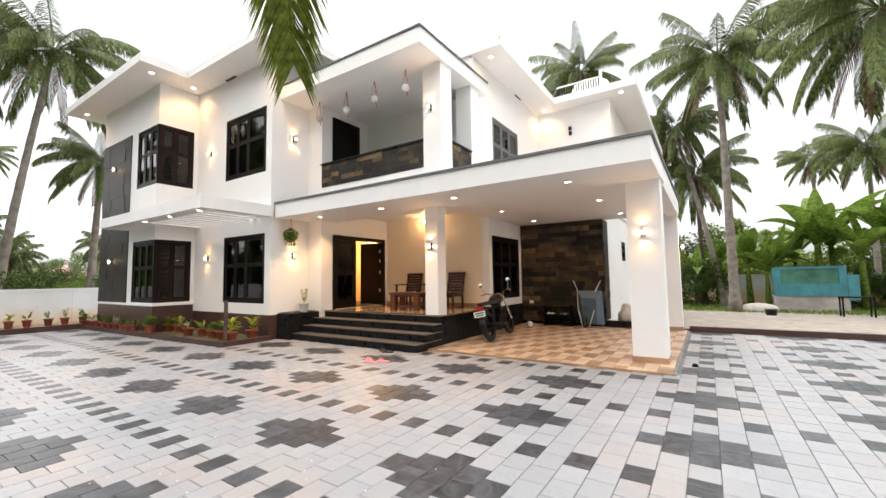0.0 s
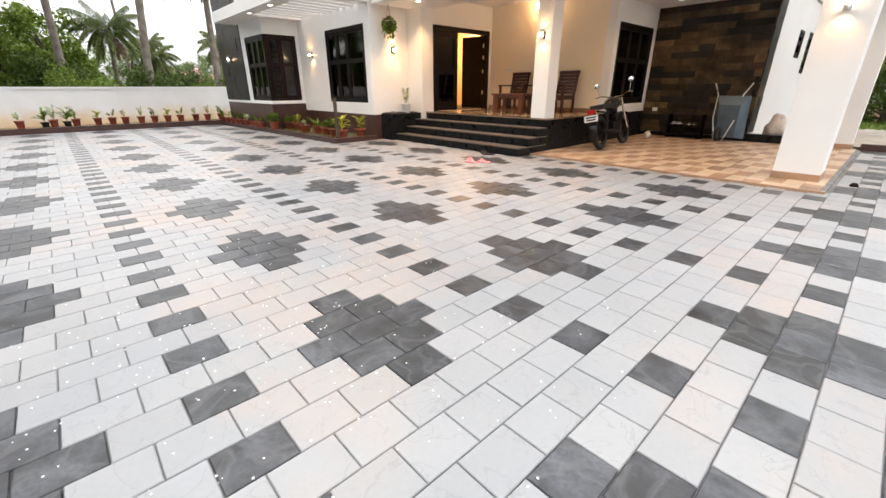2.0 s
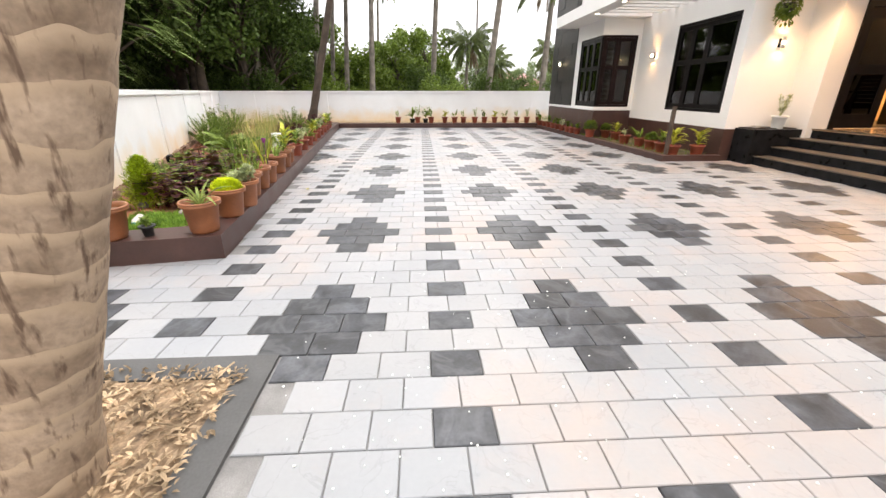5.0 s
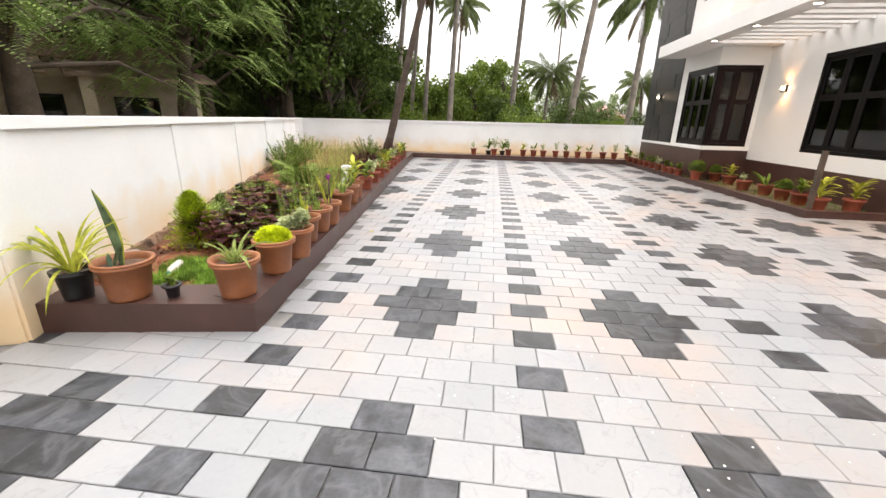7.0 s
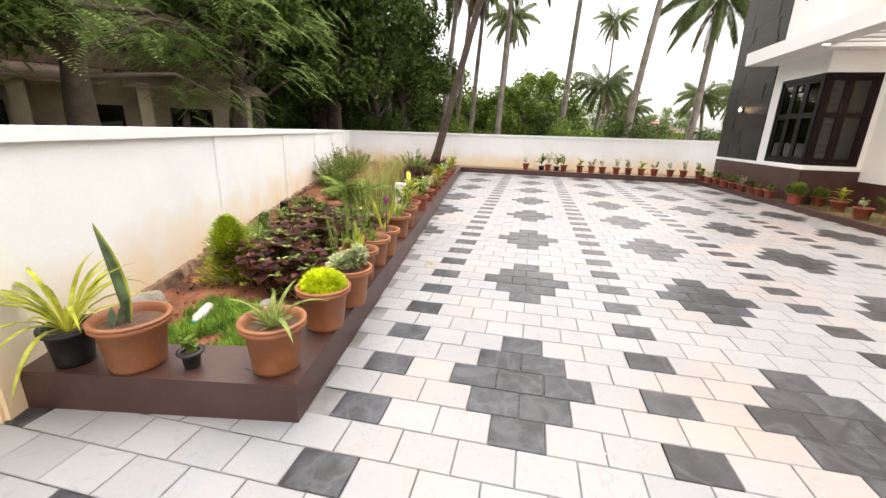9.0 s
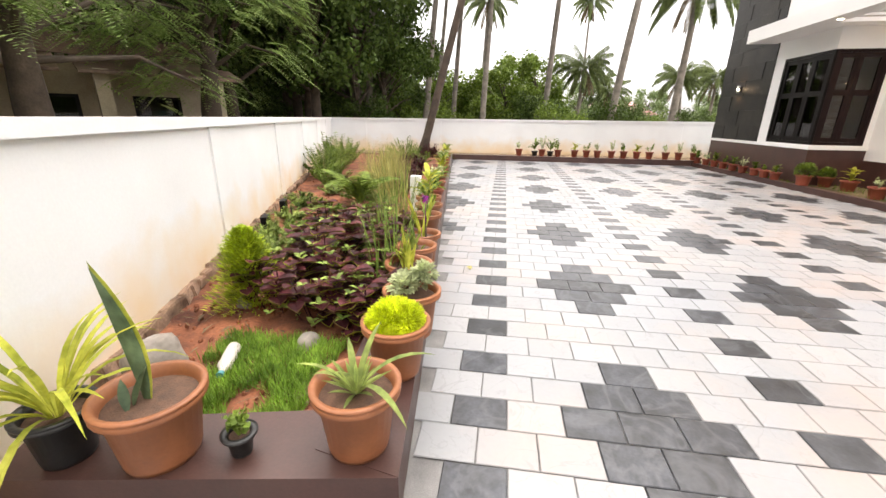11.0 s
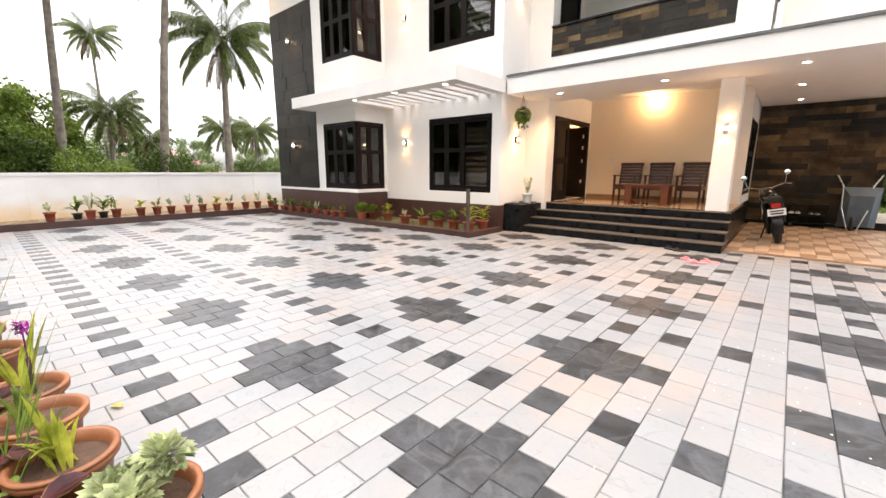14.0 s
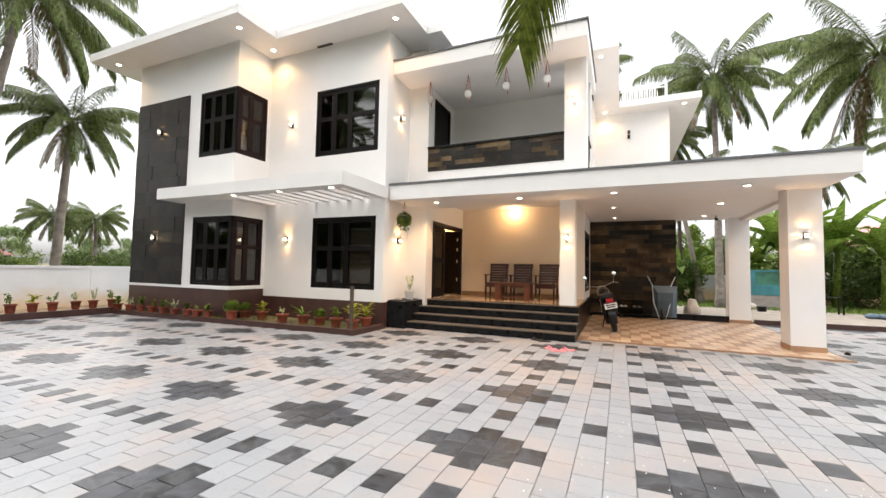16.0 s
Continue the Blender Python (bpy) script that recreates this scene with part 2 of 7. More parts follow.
def ring_scars(m, per_metre, colour):
    """Pale ring scars round a palm trunk, at regular heights."""
    n, l = m.node_tree.nodes, m.node_tree.links
    b = n["Principled BSDF"]
    src = b.inputs["Base Color"].links[0].from_socket
    geo = n.new("ShaderNodeNewGeometry")
    sep = n.new("ShaderNodeSeparateXYZ")
    l.new(geo.outputs["Position"], sep.inputs[0])
    wob = n.new("ShaderNodeTexNoise")
    wob.inputs["Scale"].default_value = 4.5
    l.new(geo.outputs["Position"], wob.inputs["Vector"])
    add = n.new("ShaderNodeMath")
    add.operation = "MULTIPLY_ADD"
    add.inputs[1].default_value = 0.15
    l.new(wob.outputs["Fac"], add.inputs[0])
    l.new(sep.outputs["Z"], add.inputs[2])
    mul = n.new("ShaderNodeMath")
    mul.operation = "MULTIPLY"
    mul.inputs[1].default_value = per_metre
    l.new(add.outputs[0], mul.inputs[0])
    fr = n.new("ShaderNodeMath")
    fr.operation = "FRACT"
    l.new(mul.outputs[0], fr.inputs[0])
    rng_ = n.new("ShaderNodeMapRange")
    rng_.inputs["From Min"].default_value, rng_.inputs["From Max"].default_value = 0.62, 0.9
    l.new(fr.outputs[0], rng_.inputs["Value"])
    mx = n.new("ShaderNodeMix")
    mx.data_type = "RGBA"
    mx.inputs["B"].default_value = (*colour, 1)
    l.new(rng_.outputs["Result"], mx.inputs["Factor"])
    l.new(src, mx.inputs["A"])
    l.new(mx.outputs["Result"], b.inputs["Base Color"])


def fissures(m, colour):
    """Dark upright cracks in bark."""
    n, l = m.node_tree.nodes, m.node_tree.links
    b = n["Principled BSDF"]
    src = b.inputs["Base Color"].links[0].from_socket
    geo = n.new("ShaderNodeNewGeometry")
    sq = n.new("ShaderNodeVectorMath")
    sq.operation = "MULTIPLY"
    sq.inputs[1].default_value = (34, 34, 7)
    l.new(geo.outputs["Position"], sq.inputs[0])
    tx = n.new("ShaderNodeTexNoise")
    tx.inputs["Scale"].default_value = 1.0
    tx.inputs["Detail"].default_value = 4
    l.new(sq.outputs[0], tx.inputs["Vector"])
    mr = n.new("ShaderNodeMapRange")
    mr.inputs["From Min"].default_value, mr.inputs["From Max"].default_value = 0.56, 0.68
    l.new(tx.outputs["Fac"], mr.inputs["Value"])
    mx = n.new("ShaderNodeMix")
    mx.data_type = "RGBA"
    mx.inputs["B"].default_value = (*colour, 1)
    l.new(mr.outputs["Result"], mx.inputs["Factor"])
    l.new(src, mx.inputs["A"])
    l.new(mx.outputs["Result"], b.inputs["Base Color"])


def foot_tint(m, colour, top, most):
    """A tint that climbs a wall unevenly from its foot."""
    n, l = m.node_tree.nodes, m.node_tree.links
    b = n["Principled BSDF"]
    src = b.inputs["Base Color"].links[0].from_socket
    geo = n.new("ShaderNodeNewGeometry")
    sep = n.new("ShaderNodeSeparateXYZ")
    l.new(geo.outputs["Position"], sep.inputs[0])
    tx = n.new("ShaderNodeTexNoise")
    tx.inputs["Scale"].default_value = 2.6
    tx.inputs["Detail"].default_value = 6
    l.new(geo.outputs["Position"], tx.inputs["Vector"])
    up = n.new("ShaderNodeMath")
    up.operation = "MULTIPLY_ADD"
    up.inputs[1].default_value = -1.1 * top
    l.new(tx.outputs["Fac"], up.inputs[0])
    l.new(sep.outputs["Z"], up.inputs[2])
    mr = n.new("ShaderNodeMapRange")
    mr.inputs["From Min"].default_value, mr.inputs["From Max"].default_value = -0.35 * top, 0.45 * top
    mr.inputs["To Min"].default_value, mr.inputs["To Max"].default_value = most, 0.0
    l.new(up.outputs[0], mr.inputs["Value"])
    mx = n.new("ShaderNodeMix")
    mx.data_type = "RGBA"
    mx.inputs["B"].default_value = (*colour, 1)
    l.new(mr.outputs["Result"], mx.inputs["Factor"])
    l.new(src, mx.inputs["A"])
    l.new(mx.outputs["Result"], b.inputs["Base Color"])


foot_tint(BOUNDARY, (0.74, 0.52, 0.25), 0.66, 0.8)
ring_scars(BARK, 9.0, (0.40, 0.30, 0.205))
fissures(BARK, (0.11, 0.07, 0.045))
BARK_GREY = material("grey_palm_bark", (0.20, 0.175, 0.15), 0.9, vary=0.35, scale=4, fine=30, bump=0.8)
BARK_DARK = material("dark_tree_bark", (0.075, 0.055, 0.042), 0.9, vary=0.35, scale=4, fine=30, bump=0.8)
PALMLEAF = leaf_material("palm_leaf", (0.052, 0.082, 0.022), (0.15, 0.19, 0.06))
PALMLEAF_NEAR = leaf_material("near_palm_leaf", (0.075, 0.12, 0.015), (0.15, 0.18, 0.03))
PALMDRY = leaf_material("dry_palm_leaf", (0.12, 0.085, 0.045), (0.17, 0.125, 0.07))
LEAF_DARK = leaf_material("dark_tree_leaf", (0.032, 0.060, 0.012), (0.085, 0.13, 0.026))
LEAF_SPRAY = leaf_material("pale_spray_leaf", (0.19, 0.29, 0.08), (0.36, 0.48, 0.16), thin=0.4)
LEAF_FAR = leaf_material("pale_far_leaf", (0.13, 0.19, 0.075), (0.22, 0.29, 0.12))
LEAF_HERB = leaf_material("soft_herb_leaf", (0.13, 0.20, 0.035), (0.27, 0.35, 0.08))
LEAF_MID = leaf_material("mid_green_leaf", (0.08, 0.14, 0.02), (0.18, 0.25, 0.04))
LEAF_BRIGHT = leaf_material("bright_lime_leaf", (0.50, 0.62, 0.015), (0.68, 0.78, 0.03), thin=0.35)
LEAF_LIME = leaf_material("lime_thuja_leaf", (0.20, 0.29, 0.014), (0.46, 0.56, 0.04))
LEAF_YELLOW = leaf_material("yellow_green_leaf", (0.30, 0.36, 0.03), (0.5, 0.5, 0.08), thin=0.35)
LEAF_PURPLE = leaf_material("purple_coleus_leaf", (0.042, 0.009, 0.014), (0.092, 0.024, 0.026), vary=0.5, thin=0.15)
LEAF_RIM = leaf_material("pale_coleus_leaf", (0.17, 0.11, 0.05), (0.32, 0.24, 0.09))
LEAF_GREY = leaf_material("grey_green_leaf", (0.33, 0.40, 0.18), (0.52, 0.56, 0.33))
LEAF_SNAKE = leaf_material("snake_plant_leaf", (0.045, 0.085, 0.045), (0.15, 0.22, 0.12), thin=0.1)
LEAF_BANANA = leaf_material("banana_leaf", (0.10, 0.18, 0.025), (0.22, 0.33, 0.06), thin=0.3)
LAWN = leaf_material("lawn_blades", (0.13, 0.25, 0.03), (0.24, 0.38, 0.05))
GRASS = leaf_material("grass_blades", (0.10, 0.17, 0.03), (0.18, 0.26, 0.05))
STRAW = leaf_material("yellow_grass", (0.30, 0.29, 0.08), (0.42, 0.38, 0.14))
CHAIRWOOD = material("dark_red_wood", (0.045, 0.011, 0.006), 0.35, vary=0.35, scale=9, fine=40, bump=0.05)
TABLEWOOD = material("red_brown_wood", (0.10, 0.032, 0.014), 0.35, vary=0.35, scale=9, fine=40, bump=0.05)
RUBBER = material("black_rubber", (0.012, 0.012, 0.012), 0.75, vary=0.2)
BIKEBLACK = material("black_bike_paint", (0.006, 0.006, 0.007), 0.3, vary=0.1, spec=0.3)
CHROME = material("chrome", (0.7, 0.7, 0.7), 0.15, metal=1.0, vary=0.05)
PLATE = material("white_plate", (0.7, 0.7, 0.68), 0.4, vary=0.05)
RED_LAMP = material("red_lens", (0.35, 0.01, 0.01), 0.2, vary=0.1)
BLUE_METAL = material("blue_grey_barrow_metal", (0.10, 0.15, 0.20), 0.5, metal=0.2, vary=0.2, stain=0.3)
TARP = material("blue_green_tarpaulin", (0.04, 0.20, 0.23), 0.55, vary=0.3, scale=2, fine=40, bump=0.3)
CONCRETE = material("weathered_concrete", (0.36, 0.33, 0.30), 0.85, vary=0.25, scale=2, fine=40, bump=0.4, stain=0.4)
ROOFTILE = material("orange_roof_tiles", (0.40, 0.15, 0.09), 0.7, vary=0.25, scale=2, fine=20)
OLDROOF = material("old_grey_roof", (0.10, 0.085, 0.075), 0.8, vary=0.3, scale=1, fine=10)
PINK_ROOF = material("pink_metal_roof", (0.55, 0.24, 0.24), 0.5, vary=0.1)
SACK = material("white_sack_cloth", (0.55, 0.5, 0.45), 0.9, vary=0.2, scale=8, bump=0.4)
PINK = material("pink_sandal", (0.75, 0.28, 0.30), 0.6, vary=0.1)
SANDAL = material("black_sandal", (0.02, 0.016, 0.015), 0.6, vary=0.1)
ROPE = material("red_rope", (0.40, 0.08, 0.07), 0.8, vary=0.1)
STONE = material("rough_grey_stone", (0.24, 0.21, 0.18), 0.9, vary=0.35, scale=6, fine=40, bump=0.7)
BULB = glow_material("lit_bulb", (1.0, 0.72, 0.42), 30.0)
GLOBE = glow_material("lit_globe", (1.0, 0.78, 0.5), 9.0)
BULB_SOFT = glow_material("lit_downlight", (1.0, 0.85, 0.66), 18.0)


# ---- mesh helpers ----
def box(bm, x0, x1, y0, y1, z0, z1, m=None):
    v = [bm.verts.new((x, y, z)) for x in (x0, x1) for y in (y0, y1) for z in (z0, z1)]
    for f in ((0, 1, 3, 2), (4, 6, 7, 5), (0, 4, 5, 1), (2, 3, 7, 6), (0, 2, 6, 4), (1, 5, 7, 3)):
        bm.faces.new([v[i] for i in f])
    if m is not None:
        bmesh.ops.transform(bm, matrix=m, verts=v)
    return v


def prism(bm, outline, z0, z1):
    """An upright prism over a counter-clockwise outline."""
    lo = [bm.verts.new((x, y, z0)) for x, y in outline]
    hi = [bm.verts.new((x, y, z1)) for x, y in outline]
    bm.faces.new(hi)
    bm.faces.new(lo[::-1])
    for i in range(len(outline)):
        j = (i + 1) % len(outline)
        bm.faces.new((lo[i], lo[j], hi[j], hi[i]))
    return lo + hi


def lathe(bm, profile, segments=20, m=None):
    """A turned shape from (radius, height) pairs, bottom to top."""
    rings, made = [], []
    for r, z in profile:
        if r < 1e-5:
            ring = [bm.verts.new((0, 0, z))]
        else:
            ring = [bm.verts.new((r * math.cos(2 * math.pi * i / segments), r * math.sin(2 * math.pi * i / segments), z)) for i in range(segments)]
        rings.append(ring)
        made += ring
    for a, b in zip(rings, rings[1:]):
        for i in range(segments):
            j = (i + 1) % segments
            if len(a) == 1 and len(b) > 1:
                bm.faces.new((a[0], b[j], b[i]))
            elif len(b) == 1 and len(a) > 1:
                bm.faces.new((a[i], a[j], b[0]))
            elif len(a) > 1:
                bm.faces.new((a[i], a[j], b[j], b[i]))
    if m is not None:
        bmesh.ops.transform(bm, matrix=m, verts=made)
    return made


def tube(bm, points, radii, segments=8, caps=True):
    """A round bar along points."""
    points = [Vector(p) for p in points]
    if not hasattr(radii, "__len__"):
        radii = [radii] * len(points)
    rings = []
    for i, p in enumerate(points):
        d = (points[min(i + 1, len(points) - 1)] - points[max(i - 1, 0)]).normalized()
        side = d.cross(Vector((0, 0, 1)))
        if side.length < 1e-3:
            side = Vector((1, 0, 0))
        side.normalize()
        up = side.cross(d)
        rings.append([bm.verts.new(p + radii[i] * (math.cos(2 * math.pi * k / segments) * side + math.sin(2 * math.pi * k / segments) * up)) for k in range(segments)])
    for a, b in zip(rings, rings[1:]):
        for k in range(segments):
            j = (k + 1) % segments
            bm.faces.new((a[k], b[k], b[j], a[j]))
    if caps:
        bm.faces.new(rings[0])
        bm.faces.new(rings[-1][::-1])


def mesh_of(name, bm, mat, smooth=False, bevel=0.0):
    if bevel:
        bmesh.ops.bevel(bm, geom=[e for e in bm.edges if len(e.link_faces) == 2 and e.calc_face_angle(0) > 0.6], offset=bevel, segments=2, affect="EDGES")
    bmesh.ops.recalc_face_normals(bm, faces=bm.faces)
    me = bpy.data.meshes.new(name)
    bm.to_mesh(me)
    bm.free()
    for x in (mat if isinstance(mat, (list, tuple)) else [mat]):
        me.materials.append(x)
    if smooth:
        me.polygons.foreach_set("use_smooth", [True] * len(me.polygons))
    return me


def part(name, bm, mat, parent=None, label="", smooth=False, bevel=0.0):
    """Links a bmesh as one mesh object, under a thing or a part where one is given."""
    ob = new(name, mesh_of(name, bm, mat, smooth, bevel))
    if parent is not None:
        ob.parent = parent
    if label:
        ob["label"] = label
    return ob


def thing(name, m, label, category, group="", kind=""):
    ob = new(name)
    ob.empty_display_size = 0.1
    ob.matrix_world = m
    return tagged(ob, label, category, group, kind)


def boxes(*specs):
    bm = bmesh.new()
    for s in specs:
        box(bm, *s)
    return bm


def wall(bm, axis, c0, c1, u0, u1, z0, z1, holes=()):
    """A wall between c0 and c1 across, u0 and u1 along, with rectangular holes (u0, u1, z0, z1), as one closed skin."""
    us = sorted({u0, u1, *(h[0] for h in holes), *(h[1] for h in holes)})
    zs = sorted({z0, z1, *(h[2] for h in holes), *(h[3] for h in holes)})
    solid = {}
    for i in range(len(us) - 1):
        for j in range(len(zs) - 1):
            um, zm = (us[i] + us[i + 1]) / 2, (zs[j] + zs[j + 1]) / 2
            solid[i, j] = not any(h[0] < um < h[1] and h[2] < zm < h[3] for h in holes)
    made = {}

    def corner(i, j, c):
        if (i, j, c) not in made:
            made[i, j, c] = bm.verts.new((us[i], c, zs[j]) if axis == "x" else (c, us[i], zs[j]))
        return made[i, j, c]

    for (i, j), full in solid.items():
        if not full:
            continue
        for c in (c0, c1):
            bm.faces.new([corner(i, j, c), corner(i + 1, j, c), corner(i + 1, j + 1, c), corner(i, j + 1, c)])
        for di, dj, p, q in ((-1, 0, (i, j), (i, j + 1)), (1, 0, (i + 1, j), (i + 1, j + 1)), (0, -1, (i, j), (i + 1, j)), (0, 1, (i, j + 1), (i + 1, j + 1))):
            if not solid.get((i + di, j + dj), False):
                bm.faces.new([corner(*p, c0), corner(*q, c0), corner(*q, c1), corner(*p, c1)])


# ---- setting: ground and paving ----
PLANTER_A, PLANTER_B = (-3.82, -1.73), (-16.2, -3.12)      # courtyard edge of the long planter
WALL_A, WALL_B = (-3.50, -2.98), (-17.45, -7.75)           # foot of the boundary wall behind it
BED_Z = 0.20


def along(a, b, x):
    return a[1] + (b[1] - a[1]) * (x - a[0]) / (b[0] - a[0])


g = bmesh.new()
v = [g.verts.new(p) for p in ((-600, -600, -0.45), (600, -600, -0.45), (600, 600, -0.45), (-600, 600, -0.45))]
g.faces.new(v)
tagged(part("ground", g, GROUND), "grassy earth around the plot, reaching the horizon", "ground", kind="structure")

pavement = tagged(part("pavement", boxes((-16.4, 9.0, -3.6, 12.2, -0.05, -0.006)), JOINT),
                  "courtyard paved with white marbled pavers and dark grey diamonds", "pavement", kind="structure")


def paved(x, y):
    if not (-16.25 < x < 8.8) or y < -3.5:
        return False
    if x < PLANTER_A[0] and y < along(PLANTER_A, PLANTER_B, x) + 0.02:
        return False
    if -3.82 <= x < -2.5 and y < -3.1:
        return False
    if x >= -2.5 and y < -0.86:
        return False
    if x < -8.22:
        return y < 4.42 + (x + 8.3) * 0.04
    if x < -4.15:
        return y < 5.95
    if x < 0.12:
        return y < 6.35
    return y < 11.5


def paver_mesh(name, mat):
    bm = bmesh.new()
    a, b, c = 0.0979, 0.1229, 0.0035
    lo = [bm.verts.new((x, y, -0.03)) for x, y in ((-a, -b), (a, -b), (a, b), (-a, b))]
    mi = [bm.verts.new((x, y, -c)) for x, y in ((-a, -b), (a, -b), (a, b), (-a, b))]
    hi = [bm.verts.new((x, y, 0)) for x, y in ((c - a, c - b), (a - c, c - b), (a - c, b - c), (c - a, b - c))]
    for p, q in ((lo, mi), (mi, hi)):
        for i in range(4):
            bm.faces.new((p[i], p[(i + 1) % 4], q[(i + 1) % 4], q[i]))
    bm.faces.new(hi)
    return mesh_of(name, bm, mat)


def is_dark(k, s):
    """Row k across, half-tile steps s along: dashes every second row, and diamonds of nine."""
    if k % 2 == 0 and s % 12 == 0:
        return True
    off, far = (s % 12) - 6, (k + 6) % 8
    far = min(far, 8 - far)
    return far <= 2 and abs(off) <= 2 - far and (off + far) % 2 == 0


paver_light, paver_dark = paver_mesh("paver", PAVE_WHITE_P), paver_mesh("paver", PAVE_DARK_P)
rest = {False: ([], []), True: ([], [])}
near_pavers = []
rng = random.Random(5)
a, b, c = 0.0979, 0.1229, 0.0035
for k in range(-82, 45):
    x = 0.2 * k
    for s in range(-40, 110):
        if (s + k) % 2 == 1:
            continue
        y = 0.125 * s
        if not paved(x, y):
            continue
        dark = is_dark(k, s)
        z = 0.004 + rng.uniform(-0.0012, 0.0012)
        if -4.3 < x < 0.1 and -0.9 < y < 2.3 and len(near_pavers) < 300:
            near_pavers.append((x, y, z, dark))
            continue
        vs, fs = rest[dark]
        o = len(vs)
        tx, ty = rng.uniform(-0.004, 0.004), rng.uniform(-0.004, 0.004)
        for dx, dy, dz in ((-a, -b, -c), (a, -b, -c), (a, b, -c), (-a, b, -c), (c - a, c - b, 0), (a - c, c - b, 0), (a - c, b - c, 0), (c - a, b - c, 0)):
            vs.append((x + dx, y + dy, z + dz + tx * dx + ty * dy))
        fs += [(o, o + 1, o + 5, o + 4), (o + 1, o + 2, o + 6, o + 5), (o + 2, o + 3, o + 7, o + 6), (o + 3, o, o + 4, o + 7), (o + 4, o + 5, o + 6, o + 7)]
for dark, (vs, fs) in rest.items():
    me = bpy.data.meshes.new("pavers")
    me.from_pydata(vs, [], fs)
    me.materials.append(PAVE_DARK if dark else PAVE_WHITE)
    ob = new("dark_pavers" if dark else "white_pavers", me)
    ob.parent = pavement
    tagged(ob, "dark grey concrete pavers" if dark else "white marbled concrete pavers", kind="stuff")


def oblique_wall(bm, p, q, thick, z0, z1):
    d = (Vector(q) - Vector(p)).normalized()
    n = Vector((-d.y, d.x)) * thick
    return prism(bm, [tuple(p), tuple(q), tuple(Vector(q) + n), tuple(Vector(p) + n)], z0, z1)


# boundary walls, with a cap and shallow piers
def boundary(name, p, q, side, label, top=1.27, piers=6, start=0.04, share=0.92):
    bm = bmesh.new()
    p, q = Vector(p), Vector(q)
    d = (q - p).normalized()
    n = Vector((-d.y, d.x)) * side
    rect = lambda a, b, t0, t1: [tuple(a + n * t0), tuple(b + n * t0), tuple(b + n * t1), tuple(a + n * t1)]
    prism(bm, rect(p, q, 0.0, 0.15), -0.5, top - 0.07)
    ob = tagged(part(name, bm, BOUNDARY), label, "boundary wall", kind="structure")
    cap = bmesh.new()
    prism(cap, rect(p, q, -0.035, 0.185), top - 0.07, top)
    part("wall_cap", cap, BOUNDARY, ob)
    for i in range(piers + 1 if piers else 0):
        s = p + (q - p) * (start + share * i / max(1, piers))
        pier = bmesh.new()
        prism(pier, rect(s - d * 0.13, s + d * 0.13, -0.018, 0.0), -0.05, top - 0.075)
        part("pier", pier, BOUNDARY, ob)
    return ob


boundary("wall_south", WALL_A, WALL_B, 1, "white painted boundary wall with a yellower foot", piers=5, start=0.01, share=0.84)
boundary("wall_west", (-17.45, -7.75), (-17.45, 22.0), 1, "white painted boundary wall behind potted plants", piers=10)
boundary("wall_north", (-17.4, 29.5), (40.0, 29.5), 1, "white painted boundary wall far behind the house", top=1.35, piers=14)
boundary("wall_east", (40.0, 29.5), (40.0, -12.0), 1, "white painted boundary wall of the plot", piers=8)
boundary("wall_front", (40.0, -12.0), (-3.3, -3.1), -1, "white painted boundary wall toward the road", piers=8)

# the long planter: brown kerb round a bed of soil
bm = bmesh.new()
ea, eb = Vector(PLANTER_A), Vector(PLANTER_B)
d = (eb - ea).normalized()
n = Vector((d.y, -d.x))
if n.y > 0:
    n = -n
fa = Vector((-3.60, -3.04))
prism(bm, [tuple(ea), tuple(eb), tuple(eb + n * 0.30), tuple(ea + n * 0.30 + d * 0.1)], 0, BED_Z)
prism(bm, [tuple(fa), tuple(ea), tuple(ea + n * 0.3 + d * 0.30), tuple(fa + d * 0.27)], -0.002, BED_Z - 0.003)
planter = tagged(part("planter_kerb", bm, BROWN, bevel=0.008), "low dark brown kerb round the planting bed", "planter", kind="structure")
bm = bmesh.new()
rows_bed = []
for i in range(61):
    x = -3.95 - 12.4 * i / 60
    y0, y1 = along(PLANTER_A, PLANTER_B, x) - 0.29, along(WALL_A, WALL_B, x)
    rows_bed.append([bm.verts.new((x, y0 + (y1 - y0) * j / 14, 0.12 + 0.05 * noise.noise((x * 2, j * 0.6, 0)) + 0.025 * noise.noise((x * 7, j * 2.1, 3)))) for j in range(15)])
for p, q in zip(rows_bed, rows_bed[1:]):
    for j in range(14):
        bm.faces.new((p[j], p[j + 1], q[j + 1], q[j]))
tagged(part("bed_soil", bm, SOIL, smooth=True), "bare red soil of the planting bed", "soil", kind="structure")
# a foot of rubble stones along the boundary wall
foot = bmesh.new()
for i in range(110):
    x = -4.2 - 12.6 * i / 110
    y = along(WALL_A, WALL_B, x)
    m = pose(x, y + 0.01, 0.15, rng.uniform(-12, 12), rng.uniform(-12, 12), 18 + rng.uniform(-10, 10)) @ Matrix.Diagonal((rng.uniform(.07, .12), .045, rng.uniform(.05, .09), 1))
    bmesh.ops.create_cube(foot, size=1.5, matrix=m)
tagged(part("rubble_foot", foot, LATERITE, bevel=0.008), "rough brown laterite rubble along the foot of the white wall", "stones", kind="stuff")

